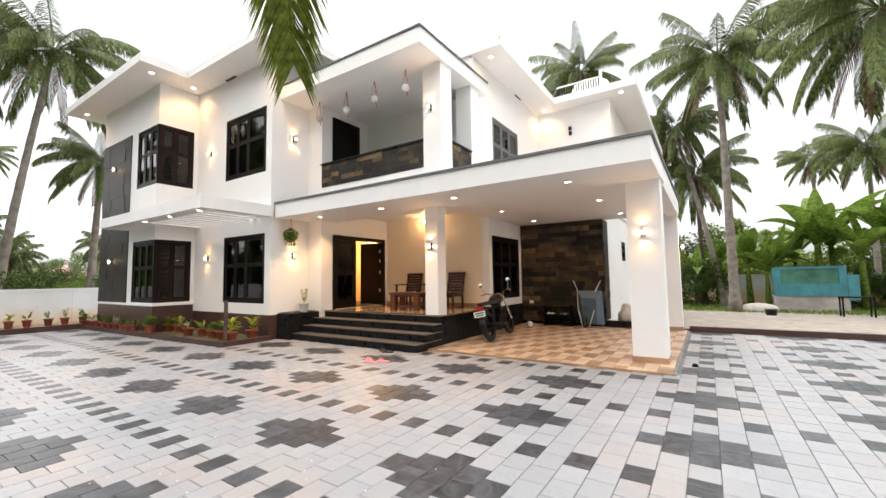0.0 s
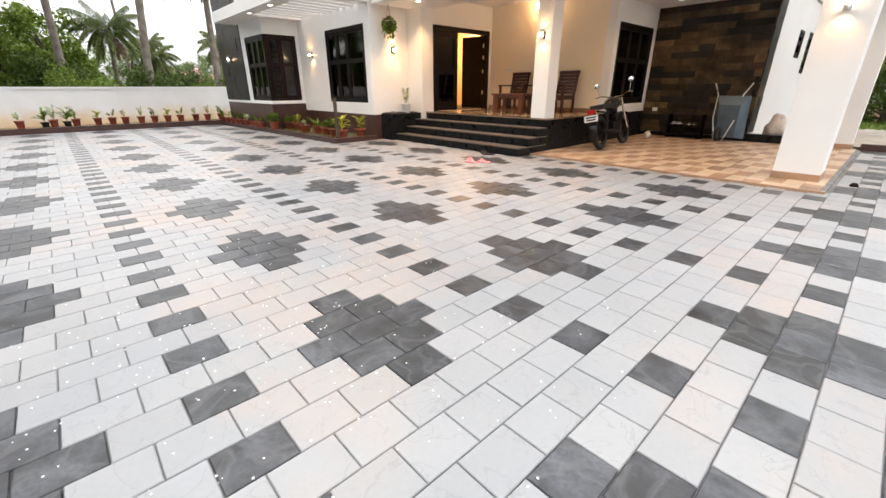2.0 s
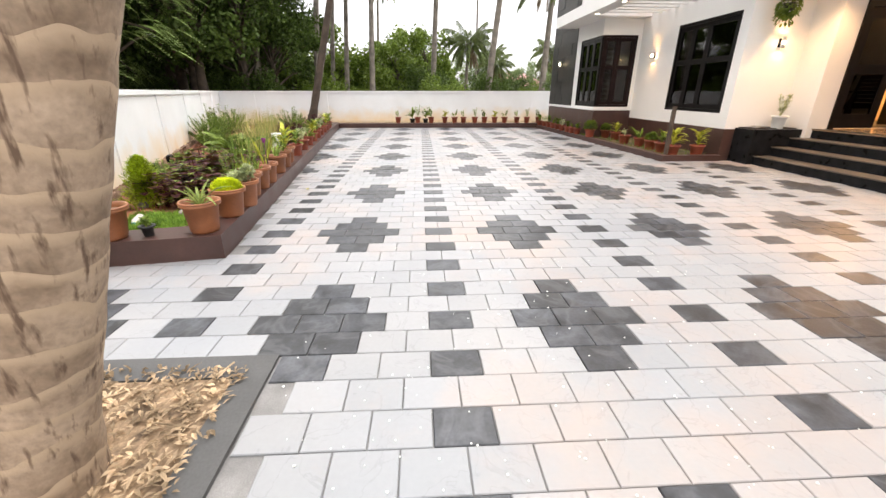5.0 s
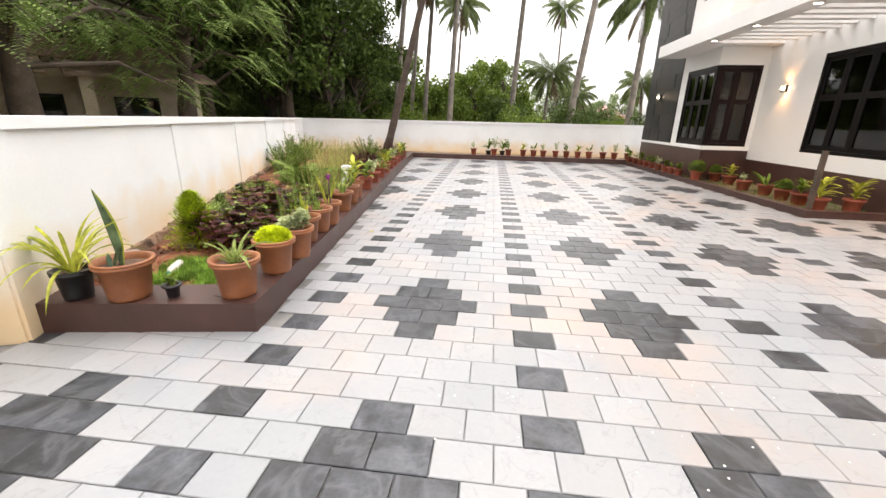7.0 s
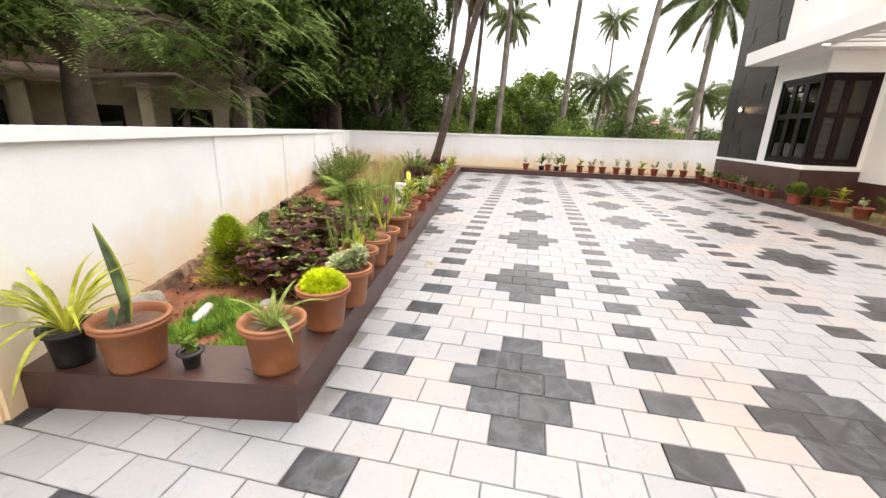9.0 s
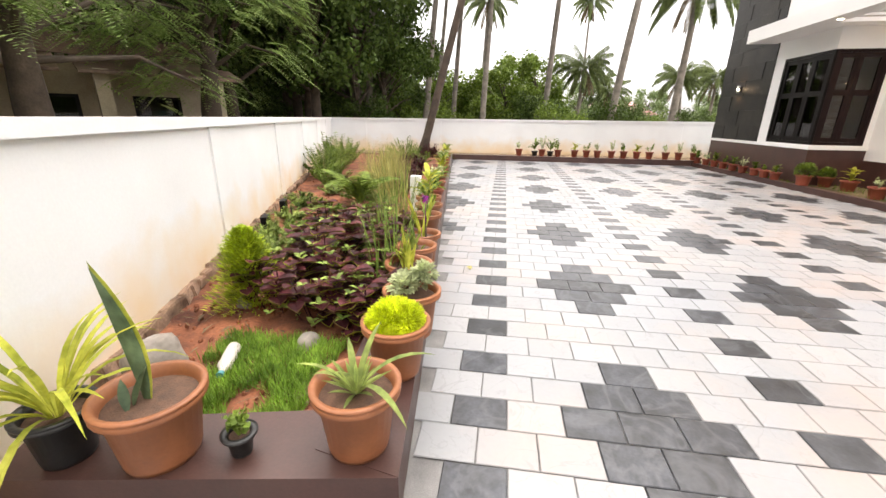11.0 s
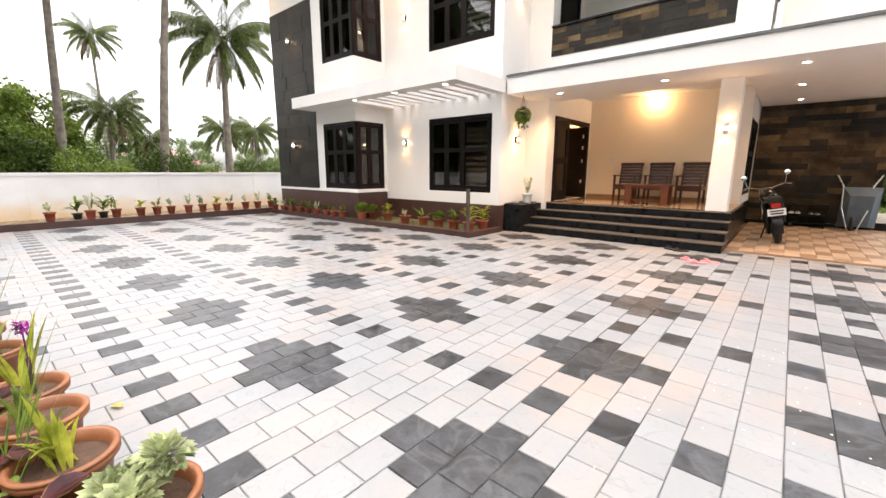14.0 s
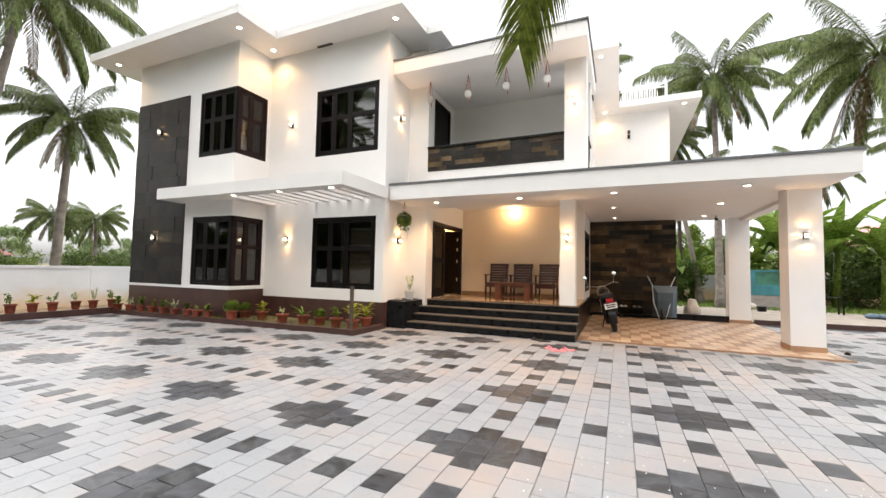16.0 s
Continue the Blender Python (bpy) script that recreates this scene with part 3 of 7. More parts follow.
# planter along the west wall, and the one before the house
bm = bmesh.new()
prism(bm, [(-16.28, -3.15), (-16.05, 4.35), (-16.3, 4.35), (-16.53, -3.15)], 0, 0.16)
tagged(part("west_planter_kerb", bm, BROWN, bevel=0.008), "low dark brown kerb under a row of potted plants", "planter", kind="structure")
bm = bmesh.new()
prism(bm, [(-16.5, -7.5), (-16.5, 4.6), (-17.44, 4.6), (-17.44, -7.5)], -0.02, 0.13)
tagged(part("west_bed", bm, EARTH), "earth strip at the foot of the west wall", "soil", kind="structure")
bm = bmesh.new()
prism(bm, [(-16.2, 4.12), (-8.28, 4.44), (-8.28, 4.58), (-16.2, 4.26)], 0, 0.11)
prism(bm, [(-8.42, 4.582), (-8.28, 4.582), (-8.28, 5.59), (-8.42, 5.59)], 0, 0.11)
tagged(part("front_planter_kerb", bm, BROWN, bevel=0.006), "low dark brown kerb of the bed before the house", "planter", kind="structure")
bm = bmesh.new()
prism(bm, [(-16.1, 4.2), (-8.42, 4.52), (-8.42, 5.6), (-16.1, 5.6)], -0.01, 0.07)
tagged(part("front_bed", bm, GROUND), "grassy strip of bed along the house wall", "soil", kind="structure")

# unpaved square round the near palm, with a cement kerb
tagged(part("palm_bed", boxes((-2.33, 6.0, -6.0, -1.04, -0.03, 0.006)), EARTH), "earth strewn with dry leaves round a palm", "soil", kind="structure")
bm = boxes((-2.5, -2.335, -6.0, -0.885, -0.02, 0.012), (-2.333, 6.0, -1.035, -0.885, -0.02, 0.014))
tagged(part("cement_kerb", bm, KERB, bevel=0.006), "flush grey cement kerb round the palm bed", "kerb", kind="structure")

# beyond the carport: kerb, gravel yard, grass
tagged(part("yard_kerb", boxes((0.05, 9.0, 11.52, 11.66, -0.02, 0.13)), BROWN, bevel=0.008), "dark kerb along the gravel yard", "kerb", kind="structure")
bm = bmesh.new()
slope = []
for y, z in ((11.66, 0.05), (13.0, 0.04), (16.0, -0.10), (20.0, -0.26), (24.0, -0.40)):
    slope.append([bm.verts.new((x, y, z)) for x in (-1.87, 8, 20, 39.9)])
for p, q in zip(slope, slope[1:]):
    for i in range(3):
        bm.faces.new((p[i], p[i + 1], q[i + 1], q[i]))
tagged(part("gravel_yard", bm, GRAVEL), "sandy gravel yard sloping away beside the house", "ground", kind="structure")
tagged(part("east_apron", boxes((9.0, 39.9, -12.0, 11.66, -0.5, -0.01)), GRAVEL), "sandy gravel beyond the paving", "ground", kind="structure")


# ---- the house ----
house = thing("house", pose(0, 0, 0), "two-storey white house with black windows and flat overhanging roofs", "house")
BAYL, BAYR, MAINR, DOORX, CPX, SIDEX = -16.1, -12.1, -8.38, -7.83, -4.28, -1.88
BAYF, MAINF, WINGF, VERB, CPB = 4.57, 5.6, 6.7, 9.25, 11.4
T, FLOOR1, FLOOR2, TOP = 0.2, 0.63, 3.3, 7.03
BACK = 20.0
GW, UW = (0.86, 2.60), (4.16, 5.86)      # window heights, ground and upper floor

w = bmesh.new()
wall(w, "x", BAYF, BAYF + T, BAYL, BAYR, 0, TOP, [(-13.55, BAYR, *GW), (-13.45, BAYR, *UW)])
part("bay_front_wall", w, WHITE, house)
w = bmesh.new()
wall(w, "y", BAYR - T, BAYR, BAYF + T, MAINF + T, 0, TOP, [(BAYF + T, 5.50, *GW), (BAYF + T, 5.50, *UW)])
part("bay_side_wall", w, WHITE, house)
w = bmesh.new()
wall(w, "x", MAINF, MAINF + T, BAYR, MAINR, 0, TOP, [(-10.49, -8.61, *GW), (-10.49, -8.61, *UW)])
part("front_wall", w, WHITE, house)
w = bmesh.new()
wall(w, "y", MAINR - T, MAINR, MAINF + T, WINGF, 0, TOP)
part("return_wall", w, WHITE, house)
w = bmesh.new()
wall(w, "x", WINGF, WINGF + T, MAINR - T, DOORX, 0, TOP)
part("wing_wall", w, WHITE, house)
w = bmesh.new()
wall(w, "y", DOORX - T, DOORX, WINGF + T, VERB + T, 0, TOP, [(7.07, 9.12, FLOOR1, 2.62), (7.05, 8.05, 3.45, 5.84)])
part("entrance_wall", w, WHITE, house)
w = bmesh.new()
wall(w, "x", VERB, VERB + T, DOORX, CPX - T, 0, FLOOR2)
part("verandah_back_wall", w, CREAM, house)
w = bmesh.new()
wall(w, "y", CPX - T, CPX, VERB, CPB, 0, FLOOR2, [(9.42, 11.22, 0.82, 2.54)])
part("carport_side_wall", w, WHITE, house)
w = bmesh.new()
wall(w, "x", CPB + 0.03, CPB + T, CPX, SIDEX - 0.03, 0, FLOOR2)
part("carport_back_wall", w, WHITE, house)
w = bmesh.new()
wall(w, "y", SIDEX - T, SIDEX, CPB + T, BACK, 0, FLOOR2, [(14.3, 15.0, 1.9, 2.55), (15.7, 16.6, 1.55, 2.6)])
part("outer_wall", w, WHITE, house)
w = bmesh.new()
wall(w, "x", BACK, BACK + T, BAYL, SIDEX, 0, TOP)
part("outer_wall", w, WHITE, house)
w = bmesh.new()
wall(w, "y", BAYL, BAYL + T, BAYF + T, BACK, 0, TOP)
part("outer_wall", w, WHITE, house)
for spec in (("x", 8.4, 8.4 + T, DOORX, -4.2, FLOOR2 + 0.02, TOP), ("y", -4.2 - T, -4.2, 8.4 + T, 13.1, FLOOR2 + 0.02, TOP, [(9.45, 11.2, 4.15, 5.80)]),
             ("x", 13.1, 13.1 + T, -4.2, -1.83, FLOOR2 + 0.02, TOP), ("y", -1.83 - T, -1.83, 13.1 + T, BACK, FLOOR2 + 0.02, TOP)):
    w = bmesh.new()
    wall(w, *spec)
    part("upper_wall", w, WHITE, house)
# rooms: floors and partitions, shade painted in so that the panes show dark rooms
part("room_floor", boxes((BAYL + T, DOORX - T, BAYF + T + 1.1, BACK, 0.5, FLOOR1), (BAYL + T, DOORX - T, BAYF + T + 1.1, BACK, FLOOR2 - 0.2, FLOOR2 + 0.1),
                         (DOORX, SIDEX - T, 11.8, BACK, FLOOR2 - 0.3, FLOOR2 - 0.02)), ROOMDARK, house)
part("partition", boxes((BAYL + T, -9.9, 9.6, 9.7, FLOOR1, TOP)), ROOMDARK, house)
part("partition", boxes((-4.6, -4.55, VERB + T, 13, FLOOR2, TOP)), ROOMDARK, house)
# lit entrance hall
part("hall_partition", boxes((-10.6, -10.5, 6.9, 10.4, FLOOR1, FLOOR2 - 0.2), (-10.5, DOORX - T, 10.4, 10.5, FLOOR1, FLOOR2 - 0.2), (-10.5, DOORX - T, 6.9, 6.95, FLOOR1, FLOOR2 - 0.2)), ROOMWARM, house)

# plinths
PL = 0.012
part("bay_plinth", boxes((BAYL - PL, BAYR + PL, BAYF - PL, BAYF - 0.0005, 0, 0.77), (BAYR + 0.0005, BAYR + PL, BAYF, MAINF - PL, 0, 0.77)), BROWN, house, "dark brown painted plinth")
part("front_plinth", boxes((BAYR + PL, MAINR + PL, MAINF - PL, MAINF - 0.0005, 0, 0.585), (MAINR + 0.0005, MAINR + PL, MAINF, WINGF - PL, 0, 0.585)), BROWN, house, "dark brown painted plinth")
part("window_ledge", boxes((BAYL - 0.03, BAYR + 0.03, BAYF - 0.03, BAYF - 0.0005, 0.772, 0.835), (BAYR + 0.0005, BAYR + 0.03, BAYF, MAINF - 0.0005, 0.772, 0.835)), WHITE, house)

# roofs
r = bmesh.new()
ROOF = [(-17.1, 3.76), (-11.2, 3.76), (-11.2, 4.88), (-7.62, 4.88), (-7.62, 6.1), (-7.25, 6.1), (-7.25, 8.33), (-3.4, 8.33), (-3.4, 12.45), (-0.98, 12.45), (-0.98, 20.9), (-17.1, 20.9)]
prism(r, ROOF, TOP, 7.20)
roof = part("roof", r, SOFFIT, house)
bm = bmesh.new()
rim = 0.1
for (x0, y0), (x1, y1) in zip(ROOF, ROOF[1:] + ROOF[:1]):
    box(bm, min(x0, x1) - 0.004, max(x0, x1) + 0.004, min(y0, y1) - 0.004, max(y0, y1) + 0.004, 7.17, 7.24)
part("roof_rim", bm, WHITE, roof)
part("balcony_roof", boxes((MAINR - 0.0, -3.97, 5.84, 8.72, 6.04, 6.36)), SOFFIT, house)
part("balcony_roof_coping", boxes((MAINR, -3.94, 5.81, 8.75, 6.362, 6.40)), COPING, house)
for spec in ((-8.29, -4.25, 5.66, 7.16, 2.955, 3.29), (-4.25, -0.05, 5.66, 6.93, 2.955, 3.29), (-4.25, -0.05, 6.93, 11.75, 2.985, 3.29), (-8.29, -4.25, 7.16, VERB, 3.2, 3.29)):
    part("carport_roof", boxes(spec), SOFFIT, house)
part("carport_beam", boxes((-0.30, -0.052, 7.402, 11.348, 2.90, 2.984)), SOFFIT, house)
part("carport_roof_coping", boxes((-8.3, -0.02, 5.63, 5.80, 3.292, 3.335), (-0.19, -0.02, 5.80, 11.77, 3.292, 3.335)), COPING, house)
part("balcony_floor", boxes((DOORX, -3.97, 6.7, 8.4, 3.292, 3.32)), COPING, house)
# canopy with open slats over the ground-floor windows
part("canopy", boxes((-14.0, -8.295, 3.92, 4.26, 2.98, 3.25), (-14.0, -11.75, 4.26, BAYF - 0.002, 2.98, 3.25), (-12.08, -11.75, BAYF, MAINF - 0.002, 2.98, 3.25),
                     (-8.52, -8.295, 4.26, MAINF - 0.002, 2.98, 3.25)), SOFFIT, house)
for i in range(9):
    x = -11.45 + i * 0.335
    part("canopy_slat", boxes((x, x + 0.13, 4.26, MAINF - 0.002, 2.99, 3.055)), SOFFIT, house)

# pillars
part("entrance_pillar", boxes((-4.61, -4.28, 6.82, 7.14, FLOOR1, 2.954)), WHITE, house, bevel=0.006)
part("carport_pillar", boxes((-0.58, -0.08, 6.932, 7.40, 0.0, 2.984)), WHITE, house, bevel=0.006)
part("carport_pillar", boxes((-0.58, -0.08, 11.35, 11.72, 0.0, 2.984)), WHITE, house, bevel=0.006)
part("pillar_foot", boxes((-0.59, -0.07, 6.92, 7.41, 0.03, 0.12)), CP_DARK, house, "brown tiled pillar foot")
part("pillar_foot", boxes((-0.59, -0.07, 11.34, 11.73, 0.03, 0.12)), CP_DARK, house, "brown tiled pillar foot")
part("balcony_pillar", boxes((-4.5, -4.04, 6.66, 7.1, 3.3, 6.039)), WHITE, house, bevel=0.006)
part("balcony_pillar", boxes((-4.46, -4.04, 7.98, 8.39, 3.3, 6.039)), WHITE, house, bevel=0.006)
part("balcony_parapet", boxes((DOORX + 0.002, -4.5, 6.70, 6.82, 3.3, 4.40), (-4.2, -4.08, 7.1, 7.98, 3.3, 4.38)), WHITE, house)
part("parapet_coping", boxes((DOORX + 0.003, -4.5, 6.64, 6.84, 4.402, 4.44), (-4.22, -4.02, 7.1, 7.98, 4.382, 4.42)), BLACK, house)

# verandah, steps, pedestal
part("verandah_base", boxes((DOORX + 0.002, -4.21, 6.82, VERB, 0, FLOOR1 - 0.022)), BLACK, house)
part("verandah_floor", boxes((DOORX + 0.002, -4.2, 6.80, VERB, FLOOR1 - 0.02, FLOOR1)), VFLOOR, house, "polished beige floor slab")
part("verandah_edge", boxes((DOORX + 0.002, -4.19, 6.79, 6.95, FLOOR1 - 0.001, FLOOR1 + 0.004)), BLACK, house)
part("verandah_edge", boxes((-4.24, -4.19, 6.952, 9.24, FLOOR1 - 0.001, FLOOR1 + 0.004)), BLACK, house)
part("skirting", boxes((DOORX + 0.002, CPX - T, VERB - 0.012, VERB - 0.0005, FLOOR1 + 0.001, 0.73)), CP_DARK, house)
for i in range(3):
    y, z = 5.92 + 0.3 * i, 0.158 * (i + 1)
    st = part("step", boxes((-8.28, -4.19, y, 6.80, 0.158 * i, z - 0.02)), BLACK, house)
    part("tread", boxes((-8.28, -4.18, y - 0.02, 6.80, z - 0.018, z)), TREAD, st, "dusty brown granite tread", bevel=0.004)
part("pedestal", boxes((MAINR + PL + 0.001, -7.90, 5.80, WINGF - 0.001, 0, 0.615)), BLACK, house, bevel=0.006)
part("carport_dado", boxes((CPX + 0.0005, CPX + PL, VERB, CPB, 0, 0.62), (CPX + PL, SIDEX + 0.03, CPB - PL - 0.02, CPB - 0.005, 0, 0.12)), BLACK, house)
part("side_plinth", boxes((SIDEX, -0.58, 11.36, 11.5, 0, 0.2)), BLACK, house)

# stone cladding, slab by slab
crng = random.Random(11)


def clad_mesh(name, w2, h2, d2, mat):
    bm = bmesh.new()
    box(bm, -w2, w2, -d2, d2, -h2, h2)
    return mesh_of(name, bm, mat, bevel=0.003)


def cladding(name, label, u0, u1, z0, z1, place, mats, course=0.1, length=(0.25, 0.5)):
    panel = tagged(part(name, boxes(place(u0, u1, z0, z1, 0.004)), SLATE, house), label)
    rows_n = max(1, round((z1 - z0) / course))
    h = (z1 - z0) / rows_n
    for r_ in range(rows_n):
        u = u0
        while u < u1 - 0.01:
            l_ = min(crng.uniform(*length), u1 - u)
            if u1 - u - l_ < 0.08:
                l_ = u1 - u
            dep = crng.choice((0.014, 0.018, 0.024))
            q = bmesh.new()
            box(q, *place(u + 0.0015, u + l_ - 0.0015, z0 + r_ * h + 0.0015, z0 + (r_ + 1) * h - 0.0015, dep))
            part("slate", q, crng.choices(*mats)[0], panel)
            u += l_
    return panel


front_at = lambda y: (lambda u0, u1, z0, z1, d: (u0, u1, y - d, y - 0.0005, z0, z1))
side_at = lambda x: (lambda u0, u1, z0, z1, d: (x + 0.0005, x + d, u0, u1, z0, z1))
cladding("bay_cladding", "dark slate slabs on the bay", BAYL + 0.0, -13.88, 0.838, 5.89, front_at(BAYF), ([SLATE], [1]), 0.36, (0.5, 0.75))
cladding("carport_cladding", "brown and black slate slabs", CPX + 0.013, SIDEX, 0.122, 2.984, front_at(CPB), ([SLATE_BROWN, SLATE, SLATE_RUST], [6, 4, 1]), 0.142, (0.3, 0.6))
cladding("corner_cladding", "brown and black slate slabs", CPB, CPB + 0.62, 0.2, 2.965, side_at(SIDEX - 0.0), ([SLATE_BROWN, SLATE], [4, 6]), 0.2, (0.3, 0.35))
cladding("parapet_cladding", "rust brown and black slate slabs", DOORX + 0.004, -4.502, 3.82, 4.40, front_at(6.70), ([SLATE_BROWN, SLATE, SLATE_RUST], [5, 5, 3]), 0.116, (0.25, 0.5))
cladding("parapet_cladding", "rust brown and black slate slabs", 7.102, 7.978, 3.82, 4.38, side_at(-4.08), ([SLATE_BROWN, SLATE, SLATE_RUST], [5, 5, 2]), 0.116, (0.25, 0.5))


# windows
def window(name, m, width, z0, z1, lights, label, blind=(), mat=FRAME):
    """A casement window in the plane y = 0 of m, looking to -y, with frame, sashes and panes."""
    win = thing(name, m, label, "")
    win.parent = house
    bm = boxes((0, width, -0.02, 0.07, z0, z0 + 0.06), (0, width, -0.02, 0.07, z1 - 0.06, z1), (0, 0.06, -0.02, 0.07, z0 + 0.06, z1 - 0.06), (width - 0.06, width, -0.02, 0.07, z0 + 0.06, z1 - 0.06))
    part("window_frame", bm, mat, win)
    inner, n_ = width - 0.12, sum(lights)
    u, split = 0.06, z0 + (z1 - z0) * 0.56
    for i, share in enumerate(lights):
        wd = inner * share / n_
        a_, b_ = u + 0.003, u + wd - 0.003
        bars = [(a_, a_ + 0.065, 0, 0.05, z0 + 0.062, z1 - 0.062), (b_ - 0.065, b_, 0, 0.05, z0 + 0.062, z1 - 0.062)]
        for zz, hh in ((z0 + 0.062, 0.08), (z1 - 0.142, 0.08), (split - 0.05, 0.10)):
            bars.append((a_ + 0.065, b_ - 0.065, 0.002, 0.048, zz, zz + hh))
        part("sash", boxes(*bars), mat, win)
        for za, zb in ((z0 + 0.142, split - 0.05), (split + 0.05, z1 - 0.142)):
            pn = part("pane", boxes((a_ + 0.065, b_ - 0.065, 0.02, 0.026, za, zb)), GLASS, win)
            pn.visible_shadow = False
        if i in blind:
            bl = boxes(*[(a_, b_, 0.10, 0.104, z0 + 0.1 + j * 0.13, z0 + 0.17 + j * 0.13) for j in range(int((z1 - z0 - 0.2) / 0.13))])
            part("striped_blind", bl, BLIND, win, "grey striped roller blind")
        u += wd
    return win


for zz in (GW, UW):
    part("corner_post", boxes((BAYR - 0.09, BAYR - 0.012, BAYF + 0.012, BAYF + 0.09, zz[0], zz[1])), FRAME, house)
    window("window", pose(-10.49, MAINF + 0.02, 0), 1.88, *zz, (1, 1, 1.6), "black casement window with three panes across and striped blinds", blind=(2,))
window("window", pose(-13.55, BAYF + 0.02, 0), 1.43, *GW, (1, 1, 1.1), "black corner window of the bay, front leaf", mat=FRAME)
window("window", pose(-13.45, BAYF + 0.02, 0), 1.33, *UW, (1, 1, 1.1), "black corner window of the bay, front leaf", mat=FRAME)
for zz in (GW, UW):
    window("window", pose(BAYR - 0.02, BAYF + 0.04, 0, 0, 0, 90), 0.89, *zz, (0.9, 1.1), "dark brown corner window of the bay, side leaf", blind=(0,), mat=FRAME_BROWN)
window("window", pose(CPX - 0.02, 9.42, 0, 0, 0, 90), 1.80, 0.82, 2.54, (1, 1, 1), "black casement window beside the carport")
window("window", pose(-4.2 - 0.02, 9.45, 0, 0, 0, 90), 1.75, 4.15, 5.80, (1, 1, 1), "grey framed upper window with blinds", blind=(0, 1, 2), mat=COPING)
window("window", pose(SIDEX - 0.02, 14.3, 0, 0, 0, 90), 0.7, 1.9, 2.55, (1,), "small black window in the side wall")
window("window", pose(SIDEX - 0.02, 15.7, 0, 0, 0, 90), 0.9, 1.55, 2.6, (1,), "black window in the side wall")

# entrance: dark frame, one closed glazed leaf, one leaf standing open
door = thing("entrance_door", pose(DOORX, 7.07, FLOOR1), "dark wooden double door, one leaf standing open", "")
door.parent = house
DW, DH = 2.05, 1.99
part("door_frame", boxes((-0.16, 0.03, 0.0, 0.09, 0, DH), (-0.16, 0.03, DW - 0.09, DW, 0, DH), (-0.16, 0.03, 0.09, DW - 0.09, DH - 0.09, DH)), DOORWOOD, door)
leaf = part("door_leaf", boxes((-0.06, -0.015, 0.092, 0.2, 0.01, DH - 0.092), (-0.06, -0.015, 0.74, 0.87, 0.01, DH - 0.092), (-0.06, -0.015, 0.2, 0.74, 0.01, 0.25),
                               (-0.06, -0.015, 0.2, 0.74, 0.9, 1.05), (-0.06, -0.015, 0.2, 0.74, DH - 0.25, DH - 0.092)), DOORWOOD, door)
for za, zb in ((0.25, 0.9), (1.05, DH - 0.25)):
    part("pane", boxes((-0.045, -0.035, 0.2, 0.74, za, zb)), DOORGLASS, leaf)
bm = bmesh.new()
m = pose(0.0, DW - 0.095, 0, 0, 0, -84)
box(bm, -0.04, 0.0, -0.84, 0.0, 0.012, DH - 0.094, m)
for za, zb in ((0.15, 0.85), (1.0, DH - 0.25)):
    box(bm, 0.0, 0.012, -0.70, -0.14, za, zb, m)
leaf2 = part("door_leaf", bm, DOORWOOD, door, "open dark wooden leaf with raised panels", bevel=0.003)
for z in (0.4, 0.95, 1.3, 1.6):
    bm = bmesh.new()
    box(bm, 0.0, 0.015, -0.10, -0.07, z, z + 0.09, m)
    part("latch", bm, STEEL, leaf2)
balcony_door = thing("balcony_door", pose(DOORX, 7.05, 3.45), "black door at the back of the balcony", "")
balcony_door.parent = house
part("door_frame", boxes((-0.16, 0.03, 0, 0.07, 0, 2.39), (-0.16, 0.03, 0.93, 1.0, 0, 2.39), (-0.16, 0.03, 0.07, 0.93, 2.3, 2.39)), FRAME, balcony_door)
part("door_leaf", boxes((-0.06, -0.01, 0.072, 0.928, 0.01, 2.298)), FRAME, balcony_door)
part("handle", boxes((-0.01, 0.03, 0.80, 0.83, 0.9, 1.3)), STEEL, balcony_door)

# carport floor of tan and brown tiles
cpf = tagged(part("carport_floor", boxes((-4.2, 0.06, 6.32, 11.5, -0.03, 0.018)), JOINT), "carport floor of tan and brown tiles", "floor", kind="structure")
tmesh = {}
for nm, mt in (("light", CP_LIGHT), ("dark", CP_DARK)):
    tmesh[nm] = mesh_of("floor_tile", boxes((-0.097, 0.097, -0.097, 0.097, 0.0, 0.012)), mt)
frng = random.Random(3)
restv, tiles_made = {"light": [], "dark": []}, 0
for i in range(21):
    for j in range(26):
        x, y = -4.09 + 0.2 * i, 6.43 + 0.2 * j
        nm = "dark" if (i + 2 * j) % 5 in (0, 2) else "light"
        if j < 14:
            t_ = new("floor_tile", tmesh[nm])
            t_.location = (x, y, 0.018)
            t_.parent = cpf
        else:
            restv[nm].append((x - 0.097, x + 0.097, y - 0.097, y + 0.097, 0.018, 0.03))
for nm, mt in (("light", CP_LIGHT), ("dark", CP_DARK)):
    tagged(part("floor_tiles", boxes(*restv[nm]), mt, cpf), kind="stuff")
part("carport_floor_edge", boxes((-4.2, 0.06, 6.29, 6.318, -0.02, 0.03)), CP_DARK, cpf)


# ---- lamps ----
def point_lamp(name, m, watts, radius=0.03, colour=WARM):
    d_ = bpy.data.lights.new(name, "POINT")
    d_.energy, d_.color, d_.shadow_soft_size = watts, colour, radius
    ob = new(name, d_)
    ob.matrix_world = m
    return ob


